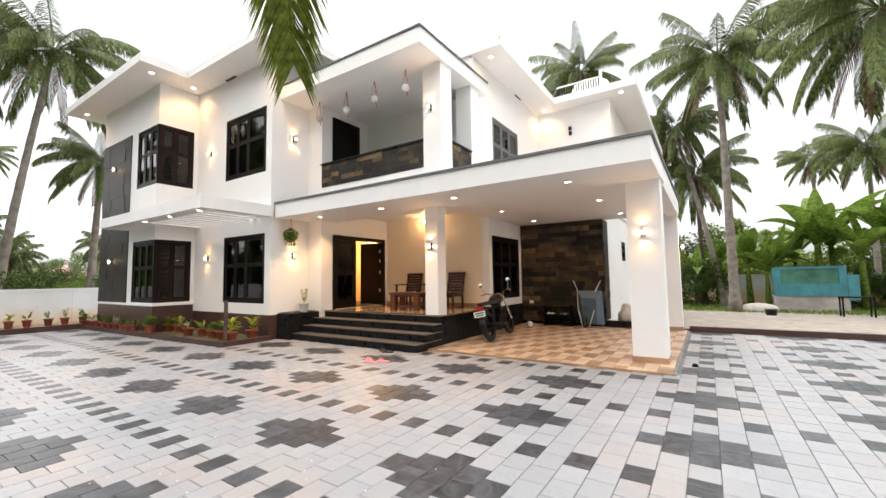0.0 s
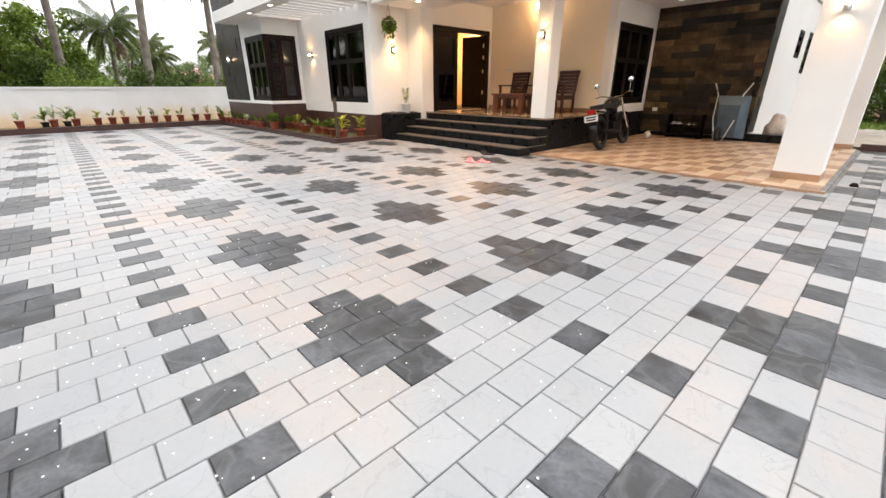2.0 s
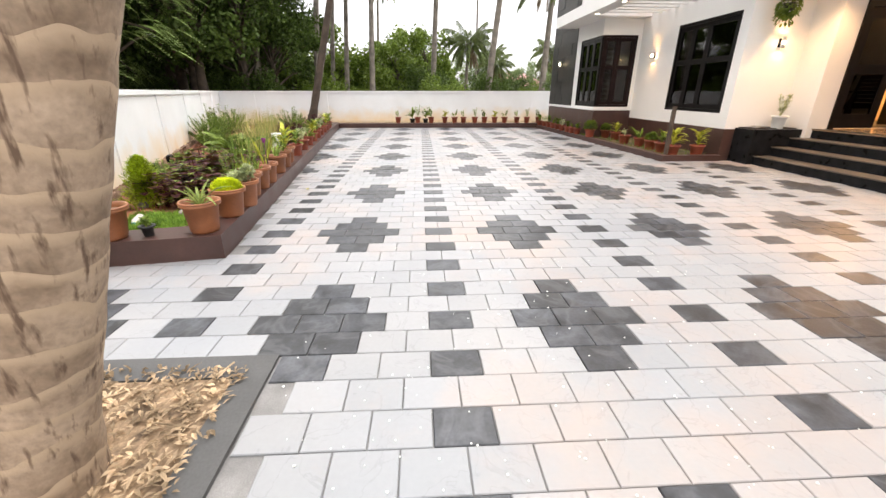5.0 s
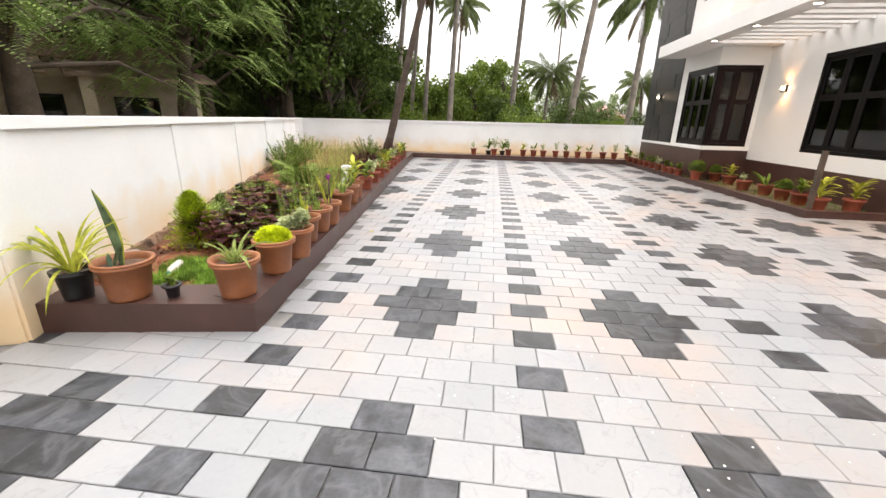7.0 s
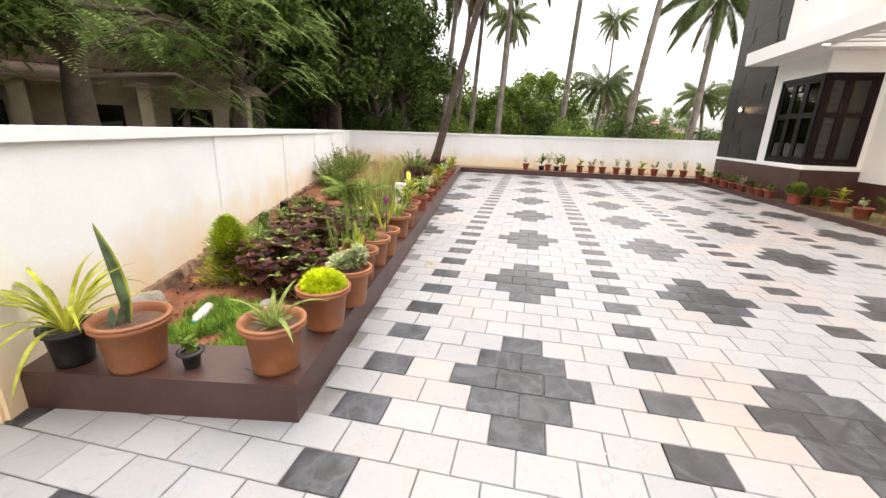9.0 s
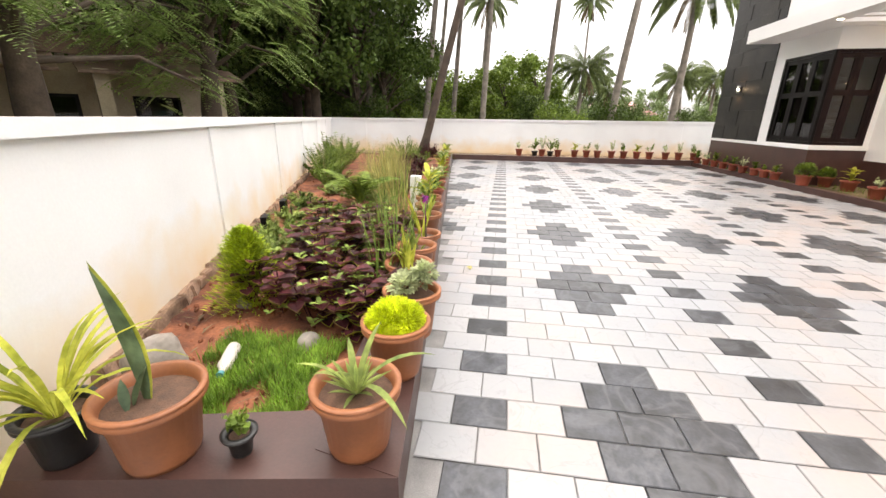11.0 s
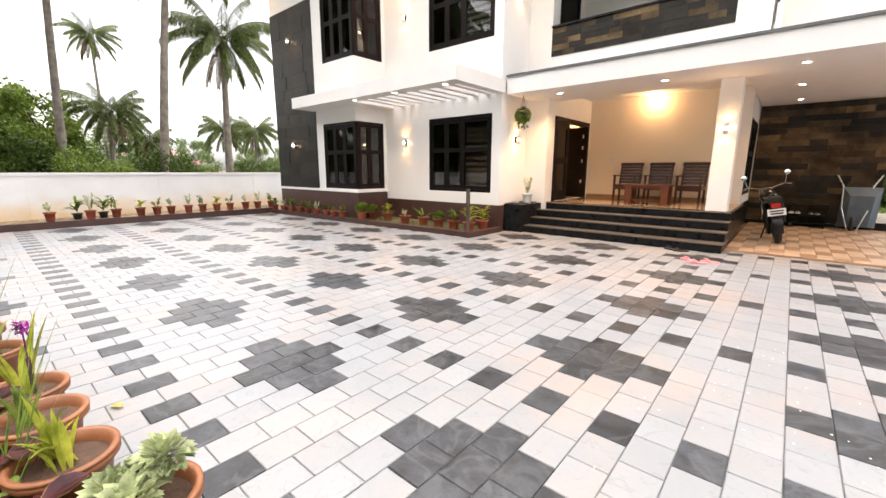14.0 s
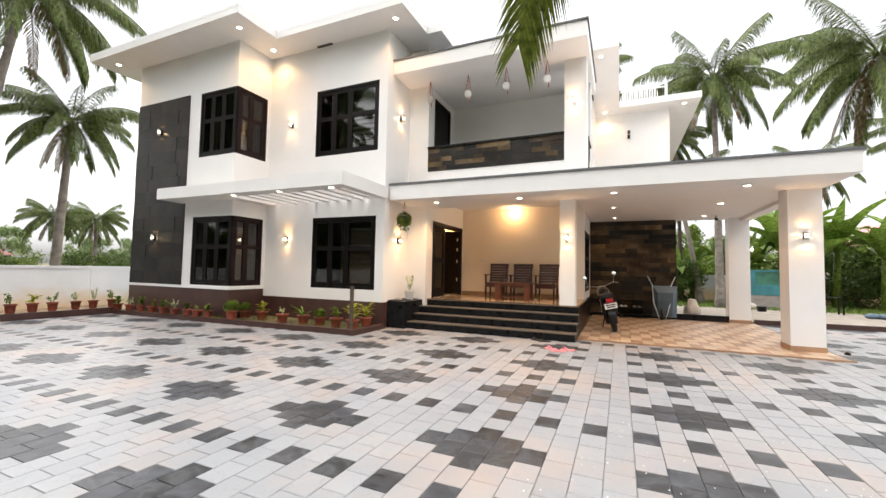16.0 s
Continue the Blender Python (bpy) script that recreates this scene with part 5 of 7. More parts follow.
def frond(bm, root, direction, length, droop, r_, leaflets=44, leaf_len=0.75, leaf_w=0.045, hang=0.7, steps=12, first=0.16):
    """A palm frond: a bending rib with leaflets on both sides that hang the more the further out."""
    d = Vector(direction).normalized()
    flat = Vector((d.x, d.y, 0))
    if flat.length < 1e-3:
        flat = Vector((1, 0, 0))
    flat.normalize()
    side = flat.cross(Vector((0, 0, 1)))
    p = Vector(root)
    pts, dirs = [p.copy()], [d.copy()]
    for i in range(steps):
        p = p + d * (length / steps)
        d = (d + Vector((0, 0, -droop / steps))).normalized()
        pts.append(p.copy()), dirs.append(d.copy())
    tube(bm, pts, [0.03 * (1 - 0.9 * i / steps) + 0.004 for i in range(steps + 1)], 4, False)
    ribs = len(bm.faces)
    for i in range(leaflets):
        s_ = first + (1 - first) * i / (leaflets - 1)
        k_ = min(steps - 1, int(s_ * steps))
        f_ = s_ * steps - k_
        q = pts[k_].lerp(pts[k_ + 1], f_)
        dd = dirs[k_]
        ll = leaf_len * (0.55 + 0.6 * math.sin(math.pi * min(1, 0.15 + 0.8 * s_))) * r_.uniform(0.85, 1.1)
        for sg in (-1, 1):
            out = (side * sg * 0.9 + dd * (0.55 + 0.5 * s_) + Vector((0, 0, -hang * r_.uniform(0.6, 1.2) * (0.4 + 0.6 * s_)))).normalized()
            bend = (out + Vector((0, 0, -0.55 * hang))).normalized()
            wv = dd.cross(out).cross(out)
            wv = wv.normalized() * leaf_w / 2 if wv.length > 1e-4 else Vector((0, 0, leaf_w / 2))
            m_ = q + out * ll * 0.5
            e_ = m_ + bend * ll * 0.5
            v0, v1 = bm.verts.new(q - wv * 0.6), bm.verts.new(q + wv * 0.6)
            v2, v3 = bm.verts.new(m_ + wv), bm.verts.new(m_ - wv)
            bm.faces.new((v0, v1, v2, v3))
            bm.faces.new((v3, v2, bm.verts.new(e_)))
    return ribs


def palm_crown(seed, fronds=20, length=3.6, dry=3):
    r_ = random.Random(seed)
    bm, old = bmesh.new(), bmesh.new()
    for i in range(fronds):
        a_ = i * 2.39996 + r_.uniform(-0.3, 0.3)
        up = 1.5 - 2.1 * i / fronds
        frond(bm, (0.08 * math.cos(a_), 0.08 * math.sin(a_), 0.1), (math.cos(a_), math.sin(a_), up), length * r_.uniform(0.85, 1.1), 1.2 + 0.6 * i / fronds + r_.uniform(-0.4, 0.5), r_, 130, 0.82 * length / 3.6, 0.025, 2.1)
    for i in range(dry):
        a_ = r_.uniform(0, 6.28)
        frond(old, (0.1 * math.cos(a_), 0.1 * math.sin(a_), -0.1), (math.cos(a_), math.sin(a_), -0.9), length * 0.8, 1.5, r_, 26, 0.5, 0.05, 1.0)
    for i in range(9):
        a_ = r_.uniform(0, 6.28)
        bmesh.ops.create_icosphere(old, subdivisions=1, radius=0.12, matrix=pose(0.22 * math.cos(a_), 0.22 * math.sin(a_), r_.uniform(-0.4, -0.05)))
    return mesh_of("crown", bm, PALMLEAF), mesh_of("dry_fronds", old, PALMDRY)


CROWNS = [palm_crown(21, 30, 3.7), palm_crown(22, 25, 3.2, 6), palm_crown(23, 32, 4.0, 3)]


def palm(base, top, crown, scale=1.0, radius=0.16, turn=0.0, mat=BARK_GREY, label="tall coconut palm with a grey ringed trunk", group="coconut palms", bend=1.25):
    base, top = Vector(base), Vector(top)
    t_ = thing("coconut_palm", Matrix.Translation(base), label, "palm tree", group)
    bm = bmesh.new()
    pts, rad = [], []
    n_ = 26
    for i in range(n_ + 1):
        s_ = i / n_
        q = (top - base) * s_
        q.x, q.y = (top.x - base.x) * s_ ** bend, (top.y - base.y) * s_ ** bend
        pts.append(q)
        rad.append(radius * (1.25 - 0.55 * s_ + 0.5 * max(0, 0.08 - s_) / 0.08) * (1.05 if i % 2 else 0.97))
    tube(bm, pts, rad, 10)
    part("trunk", bm, mat, t_, smooth=True)
    for me, nm in zip(CROWNS[crown], ("crown", "dry_fronds")):
        ob = new(nm, me)
        ob.parent = t_
        ob.matrix_local = Matrix.Translation(top - base) @ pose(0, 0, 0, 0, 0, turn) @ Matrix.Scale(scale, 4)
    return t_


GZ = -0.45
# beyond the west wall
palm((-27, 7.3, GZ), (-27, 7.6, 8.0), 0, 0.82, 0.17, 20)
palm((-24.5, 3.5, GZ), (-24.5, 4.9, 12.2), 2, 1.05, 0.15, 80)
palm((-27, 0.6, GZ), (-27.2, 1.2, 12.0), 1, 1.1, 0.14, 140)
palm((-31, 3.0, GZ), (-31, 3.2, 4.3), 1, 0.62, 0.12, 40)
palm((-34, 10.5, GZ), (-34, 10.0, 4.0), 0, 0.5, 0.12, 10)
palm((-36, 6.5, GZ), (-36, 6.0, 3.2), 1, 0.5, 0.12, 200)
palm((-38, 14, GZ), (-38, 14, 4.4), 2, 0.55, 0.12, 250)
palm((-47.7, 5.9, GZ), (-47.7, 5.9, 11.9), 1, 0.66, 0.12, 300)
palm((-23, -2.6, GZ), (-23.2, -2.2, 9.6), 1, 0.9, 0.12, 60)
palm((-26, -4.4, GZ), (-26, -3.7, 10.5), 0, 0.9, 0.12, 100)
palm((-22, -5.2, GZ), (-22.3, -4.4, 9.0), 1, 1.0, 0.13, 160)
palm((-30, -6.0, GZ), (-30, -5.0, 11.5), 2, 0.9, 0.12, 210)
palm((-21, -7.6, GZ), (-21.2, -6.8, 9.5), 0, 0.95, 0.13, 270)
palm((-37, -3.6, GZ), (-37, -3.2, 9.6), 1, 0.7, 0.11, 15)
palm((-50, 8.0, GZ), (-50, 8.0, 5.0), 1, 0.6, 0.12, 35)
palm((-16.72, -4.25, 0.0), (-16.6, -1.75, 9.2), 1, 0.85, 0.11, 15, BARK_DARK, "slim leaning palm growing at the corner of the bed", "", 1.0)
# north and east of the house
palm((1.52, 23.4, -0.4), (1.5, 24.2, 12.4), 0, 1.1, 0.17, 30)
palm((6.5, 18.2, -0.3), (5.5, 17.5, 9.6), 2, 0.95, 0.17, 70)
palm((1.2, 27.0, GZ), (-0.75, 27.0, 10.0), 1, 0.9, 0.13, 110)
palm((0.3, 28.3, GZ), (0.2, 28.3, 7.4), 1, 1.0, 0.13, 190, BARK_DARK)
palm((11.0, 60.0, GZ), (11.0, 60.0, 14.0), 0, 1.0, 0.2, 50)
palm((-5.8, 26.0, GZ), (-5.8, 26.0, 14.6), 2, 0.9, 0.16, 140)
palm((9.5, 22.0, GZ), (9.6, 21.5, 7.2), 1, 0.9, 0.14, 220)
palm((9.0, 34.0, GZ), (9.0, 34.0, 9.0), 0, 0.9, 0.14, 10)
palm((-11.0, 30.0, GZ), (-11.0, 30.0, 9.0), 1, 0.9, 0.14, 300)

# the palm by the walk, its rough trunk close, one frond hanging over the courtyard
NEAR = (-1.80, -1.45, 0.0)
t_ = thing("coconut_palm", pose(*NEAR), "near coconut palm with a thick pale ringed trunk", "palm tree")
bm = bmesh.new()
rings_n, seg = 90, 28
prev = None
for i in range(rings_n + 1):
    s_ = i / rings_n
    z = 6.6 * s_
    q = 0.150 + 0.04 * max(0, 1 - z / 0.4) ** 2 - 0.035 * s_
    step_ = (z * 9.0) % 1.0
    q *= 1.0 + 0.045 * (0.5 - step_) + 0.02 * noise.noise((z * 5, 0, 0))
    ring = []
    for k_ in range(seg):
        a_ = 2 * math.pi * k_ / seg
        qq = q * (1 + 0.03 * noise.noise((math.cos(a_) * 2, math.sin(a_) * 2, z * 3)))
        ring.append(bm.verts.new((qq * math.cos(a_) - 0.3 * s_, qq * math.sin(a_) + 2.1 * s_, z)))
    if prev:
        for k_ in range(seg):
            bm.faces.new((prev[k_], prev[(k_ + 1) % seg], ring[(k_ + 1) % seg], ring[k_]))
    prev = ring
bm.faces.new(prev)
part("trunk", bm, BARK, t_, smooth=True)
r_ = random.Random(77)
bm = bmesh.new()
for a_ in (3.4, 4.1, 4.8, 5.4, 6.0, 6.5):
    frond(bm, (-0.3, 2.1, 6.6), (math.cos(a_), math.sin(a_), r_.uniform(0.5, 1.1)), 3.6, 1.2, r_, 40, 0.6, 0.05, 0.7)
part("crown", bm, PALMLEAF, t_)
bm = bmesh.new()
frond(bm, (-0.3, 2.1, 6.6), (-2.65, 2.9, 2.2), 5.0, 2.15, r_, 120, 1.15, 0.036, 0.75, 22, 0.3)
part("hanging_frond", bm, PALMLEAF_NEAR, t_, "long green frond hanging over the courtyard")


def broadleaf(seed, height=7.0, spread=2.6, leaves=5200, mat=LEAF_DARK, leaf=0.20, low=0.3, lean=0.4):
    """Trunk with limbs and a loose crown of many small leaves in clumps; returns its two meshes."""
    r_ = random.Random(seed)
    tr, cr = bmesh.new(), bmesh.new()
    tip = Vector((r_.uniform(-lean, lean), r_.uniform(-lean, lean), height * 0.75))
    tube(tr, [(0, 0, 0), tip * 0.35 + Vector((0.1, 0, 0)), tip * 0.7, tip], [0.24, 0.18, 0.12, 0.05], 9)
    clumps = []
    for i in range(26):
        s_ = r_.uniform(low, 1.0)
        a_ = r_.uniform(0, 6.28)
        reach = spread * r_.uniform(0.35, 1.0) * (1.15 - 0.6 * abs(s_ - 0.55))
        e_ = Vector((reach * math.cos(a_), reach * math.sin(a_), height * s_ + r_.uniform(-0.3, 0.6)))
        st = tip * min(1, s_ * 0.9)
        tube(tr, [st, st.lerp(e_, 0.5) + Vector((0, 0, 0.25)), e_], [0.07, 0.04, 0.012], 5, False)
        clumps.append((e_, r_.uniform(0.55, 1.1)))
    verts, faces = [], []
    for i in range(leaves):
        c_, q = clumps[i % len(clumps)]
        p = c_ + unit(r_) * q * (r_.random() ** 0.45) * Vector((1, 1, 0.7)).length / 1.6
        d = (unit(r_) + Vector((0, 0, -0.35))).normalized()
        sd = d.cross(unit(r_)).normalized() * leaf * r_.uniform(0.18, 0.34)
        l_ = leaf * r_.uniform(0.7, 1.4)
        o = len(verts)
        verts += [p, p + d * l_ * 0.5 + sd, p + d * l_, p + d * l_ * 0.5 - sd]
        faces.append((o, o + 1, o + 2, o + 3))
    me = bpy.data.meshes.new("crown")
    me.from_pydata([tuple(v_) for v_ in verts], [], faces)
    me.materials.append(mat)
    cr.free()
    return mesh_of("trunk", tr, BARK_DARK, True), me


TREES = [broadleaf(31, 8.5, 3.2, 10000, LEAF_DARK, 0.23, 0.42), broadleaf(32, 7.0, 2.8, 9000, LEAF_DARK, 0.21, 0.4), broadleaf(33, 6.0, 2.6, 8000, LEAF_MID, 0.28, 0.2),
         broadleaf(34, 2.6, 1.7, 6000, LEAF_MID, 0.20, 0.15, 0.2), broadleaf(35, 3.4, 2.0, 7000, LEAF_DARK, 0.22, 0.1, 0.2)]


def feathery(seed, height=7.5, spread=3.6, mat=LEAF_SPRAY):
    """A forked trunk whose limbs end in hanging sprays of paired leaflets; returns its two meshes."""
    r_ = random.Random(seed)
    tr = bmesh.new()
    tip = Vector((0.3, 0.2, height * 0.8))
    tube(tr, [(0, 0, 0), (0.05, 0, height * 0.25), tip * 0.6, tip], [0.30, 0.25, 0.16, 0.05], 10)
    verts, faces = [], []
    for i in range(34):
        a_ = r_.uniform(0, 6.28)
        st = tip * r_.uniform(0.42, 0.95)
        reach = spread * r_.uniform(0.45, 1.0)
        e_ = Vector((reach * math.cos(a_), reach * math.sin(a_), st.z + r_.uniform(-0.7, 1.1)))
        tube(tr, [st, st.lerp(e_, 0.5) + Vector((0, 0, 0.45)), e_], [0.07, 0.04, 0.01], 5, False)
        for k_ in range(30):
            q = st.lerp(e_, r_.uniform(0.45, 1.05)) + Vector((r_.gauss(0, 0.25), r_.gauss(0, 0.25), r_.gauss(0.15, 0.2)))
            b_ = a_ + r_.gauss(0, 0.8)
            d = Vector((math.cos(b_), math.sin(b_), r_.uniform(-0.5, 0.2))).normalized()
            side = d.cross(Vector((0, 0, 1))).normalized()
            l_ = r_.uniform(0.45, 0.8)
            for j in range(11):
                f_ = (j + 1) / 11
                c_ = q + d * l_ * f_ + Vector((0, 0, -0.30 * f_ * f_))
                w_ = 0.17 * math.sin(math.pi * (0.15 + 0.8 * f_))
                for sg in (-1, 1):
                    out = (side * sg + d * 0.5 + Vector((0, 0, -0.25))).normalized()
                    o = len(verts)
                    verts += [c_, c_ + out * w_ * 0.5 + d * 0.022, c_ + out * w_, c_ + out * w_ * 0.5 - d * 0.022]
                    faces.append((o, o + 1, o + 2, o + 3))
    me = bpy.data.meshes.new("crown")
    me.from_pydata([tuple(v_) for v_ in verts], [], faces)
    me.materials.append(mat)
    return mesh_of("trunk", tr, BARK_DARK, True), me


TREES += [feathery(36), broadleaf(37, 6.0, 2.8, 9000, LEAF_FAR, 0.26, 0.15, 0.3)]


def tree(kind, x, y, z=GZ, scale=1.0, turn=0.0):
    names = (("broadleaf_tree", "tall dark green broadleaf tree beyond the wall", "tree", "trees round the plot"), ("shrub", "dense green shrub beyond the white wall", "shrub", "shrubs round the plot"))[kind in (3, 4)]
    t_ = thing(names[0], pose(x, y, z, 0, 0, turn) @ Matrix.Scale(scale, 4), *names[1:])
    for me, nm in zip(TREES[kind], ("trunk", "crown")):
        new(nm, me).parent = t_
    return t_


trng = random.Random(9)
for k_, x, y, s_ in ((0, -5.6, -14.5, 1.1), (0, -15.2, -10.0, 1.0), (0, -16.5, -10.8, 1.0), (0, -18.5, -13.0, 1.2), (1, -20.5, -10.5, 1.15), (0, -23.0, -12.5, 1.1), (1, -6.0, -12.0, 1.1),
                     (0, -7.5, -15.5, 1.2), (0, -12.0, -18.5, 1.3), (1, -17.0, -18.0, 1.3), (0, -23.0, -18.0, 1.3), (0, -28.0, -13.0, 1.1), (1, -27.5, -9.5, 1.0), (2, -32.0, -9.0, 1.0),
                     (2, -34.0, -3.5, 0.75), (2, -38.0, 1.5, 0.7), (2, -31.0, -13.0, 1.2), (1, -2.0, -13.5, 1.1), (0, -2.5, -18.0, 1.2), (0, -19.0, -9.3, 0.9), (1, -16.0, -14.0, 1.25), (0, -11.0, -14.5, 1.2)):
    tree(k_, x, y, GZ, s_, trng.uniform(0, 360))
tree(2, -34.0, -6.8, GZ, 1.0, 120)
for k_, x, y, s_ in ((1, -20.2, -7.9, 1.1), (0, -21.3, -6.8, 0.75), (0, -18.2, -8.6, 1.0), (4, -20.0, -7.4, 0.6), (4, -24.4, -15.5, 1.0), (4, -28.4, -16.6, 1.0), (4, -25.6, -13.5, 1.0), (4, -28.9, -13.7, 1.0), (4, -26.2, -18.2, 1.0)):
    tree(k_, x, y, GZ, s_, 61 * x)
for x, y, s_ in ((-9.0, -9.4, 1.0), (-6.0, -10.0, 1.05), (-13.2, -9.3, 1.0), (-3.0, -10.0, 1.0)):       # trees reaching over the wall
    tree(5, x, y, GZ, s_, 77 * x)
for i in range(16):       # the dark wood behind
    tree(i % 2, -34 + 2.6 * i + trng.uniform(-0.8, 0.8), trng.uniform(-27, -20), GZ, trng.uniform(1.3, 1.6), trng.uniform(0, 360))
for x, y, s_ in ((-30.1, 0.3, 0.85), (-28.6, -1.6, 0.72), (-33, -1.0, 0.9)):
    tree(2, x, y, GZ, s_, 50 * s_)
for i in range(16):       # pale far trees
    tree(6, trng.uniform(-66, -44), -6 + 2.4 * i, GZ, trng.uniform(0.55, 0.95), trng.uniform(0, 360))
for i in range(24):
    x = -20 - trng.uniform(0, 26)
    tree(trng.choice((3, 4)), x, trng.uniform(-10, 20), GZ, trng.uniform(0.45, 0.75), trng.uniform(0, 360))
for i in range(26):
    x, y = trng.uniform(-28, -3), trng.uniform(-15, -9.6)
    tree(trng.choice((3, 4, 4)), x, y - 7 if -15 < x < -7 else y, GZ, trng.uniform(0.4, 0.62), trng.uniform(0, 360))
for i in range(22):
    tree(trng.choice((2, 3, 4)), trng.uniform(-6, 26), trng.uniform(31.5, 42), GZ, trng.uniform(0.7, 1.2), trng.uniform(0, 360))
for i in range(5):
    tree(4, trng.uniform(-1, 14), trng.uniform(27.3, 28.4), GZ, trng.uniform(0.5, 0.7), trng.uniform(0, 360))


# banana plants beside the yard
def banana(seed):
    r_ = random.Random(seed)
    st, lv = bmesh.new(), bmesh.new()
    tube(st, [(0, 0, 0), (0.03, 0, 1.0), (0.05, 0.02, 2.0)], [0.14, 0.11, 0.07], 10)
    for i in range(9):
        a_ = i * 2.4 + r_.uniform(-0.3, 0.3)
        up = r_.uniform(0.5, 2.2) if i else 6
        leaf_faces(lv, (0.05, 0, 1.9), (math.cos(a_), math.sin(a_), up), r_.uniform(1.7, 2.5), r_.uniform(0.45, 0.62), droop=r_.uniform(0.9, 1.7) if i else 0.2, fold=0.25, steps=9)
    return mesh_of("stem", st, LEAF_MID, True), mesh_of("leaves", lv, LEAF_BANANA, True)


BANANAS = [banana(41), banana(42)]
for x, y, s_, a_ in ((3.6, 26.6, 1.15, 10), (5.2, 26.9, 1.5, 80), (6.6, 26.2, 1.2, 200), (2.4, 27.4, 1.1, 150), (7.8, 27.5, 1.5, 300), (9.4, 26.5, 1.3, 40), (1.0, 29.0, 1.0, 250), (11.0, 27.2, 1.4, 120), (4.4, 28.3, 1.2, 330), (0.0, 27.8, 0.9, 70),
                     (12.8, 27.8, 1.3, 20), (3.0, 25.9, 0.9, 280), (6.0, 28.3, 1.5, 190)):
    t_ = thing("banana_plant", pose(x, y, GZ, 0, 0, a_) @ Matrix.Scale(s_ * 1.12, 4), "banana plant with broad torn green leaves", "banana plant", "banana plants by the yard")
    for me, nm in zip(BANANAS[int(a_) % 20 // 10], ("stem", "leaves")):
        new(nm, me).parent = t_

# tarpaulin-hung tank, palm-foot heap, stand, neighbour houses
t_ = thing("tarpaulin_tank", pose(3.15, 24.8, -0.42), "concrete tank hung with blue-green tarpaulin", "tank")
part("base", boxes((0, 2.6, 0, 1.6, 0, 0.75)), CONCRETE, t_)
bm = boxes((-0.03, 2.55, -0.04, 0.0, 0.72, 1.3), (-0.05, 0.25, -0.05, 0.03, 1.3, 2.1), (2.3, 2.55, -0.05, 0.03, 1.3, 2.1), (0.25, 2.3, -0.03, 0.0, 2.0, 2.1))
part("tarpaulin", bm, TARP, t_)
part("netting", boxes((0.25, 2.3, 0.02, 0.03, 1.3, 2.0)), material("green_netting", (0.05, 0.16, 0.11), 0.8, vary=0.4, scale=2), t_, "green shade netting")
bm = bmesh.new()
prism(bm, [(2.56, -0.05), (3.0, 0.2), (2.9, 1.5), (2.56, 1.5)], 0.55, 1.7)
bmesh.ops.transform(bm, matrix=Matrix.Shear("XY", 4, (0.0, 0.0)), verts=bm.verts)
part("side_tarpaulin", bm, TARP, t_)
bm = bmesh.new()
for i in range(9):
    bmesh.ops.create_icosphere(bm, subdivisions=2, radius=0.22, matrix=pose(5.7 + trng.uniform(-.4, .5), 18.3 + trng.uniform(-.3, .3), -0.1) @ Matrix.Diagonal((1, 1, 0.5, 1)))
tagged(part("tarpaulin_heap", bm, BLUE_METAL, smooth=True), "crumpled blue tarpaulin at the foot of a palm", "tarpaulin")
bm = bmesh.new()
bmesh.ops.create_icosphere(bm, subdivisions=3, radius=1, matrix=pose(2.4, 23.6, -0.25) @ Matrix.Diagonal((0.75, 0.4, 0.28, 1)))
tagged(part("covered_heap", bm, SACK, smooth=True), "low heap under a whitish sheet", "heap")
t_ = thing("metal_stand", pose(4.72, 21.0, -0.40), "small dark metal stand on the gravel", "stand")
part("top", boxes((0, 0.9, 0, 0.5, 0.82, 0.86)), FRAME, t_)
for x in (0, 0.85):
    for y in (0, 0.45):
        part("leg", boxes((x, x + 0.05, y, y + 0.05, 0, 0.82)), FRAME, t_)

t_ = thing("black_bucket", pose(2.54, 20.5, -0.40), "black plastic bucket standing on the gravel", "bucket")
bm = bmesh.new()
lathe(bm, [(0.0, 0.0), (0.15, 0.0), (0.2, 0.34), (0.215, 0.34), (0.215, 0.37), (0.19, 0.37), (0.14, 0.02), (0.0, 0.02)], 20)
part("tub", bm, POTBLACK, t_, smooth=True)
bm = bmesh.new()
lathe(bm, [(0.0, 0.30), (0.18, 0.29)], 16)
part("earth", bm, POTSOIL, t_)


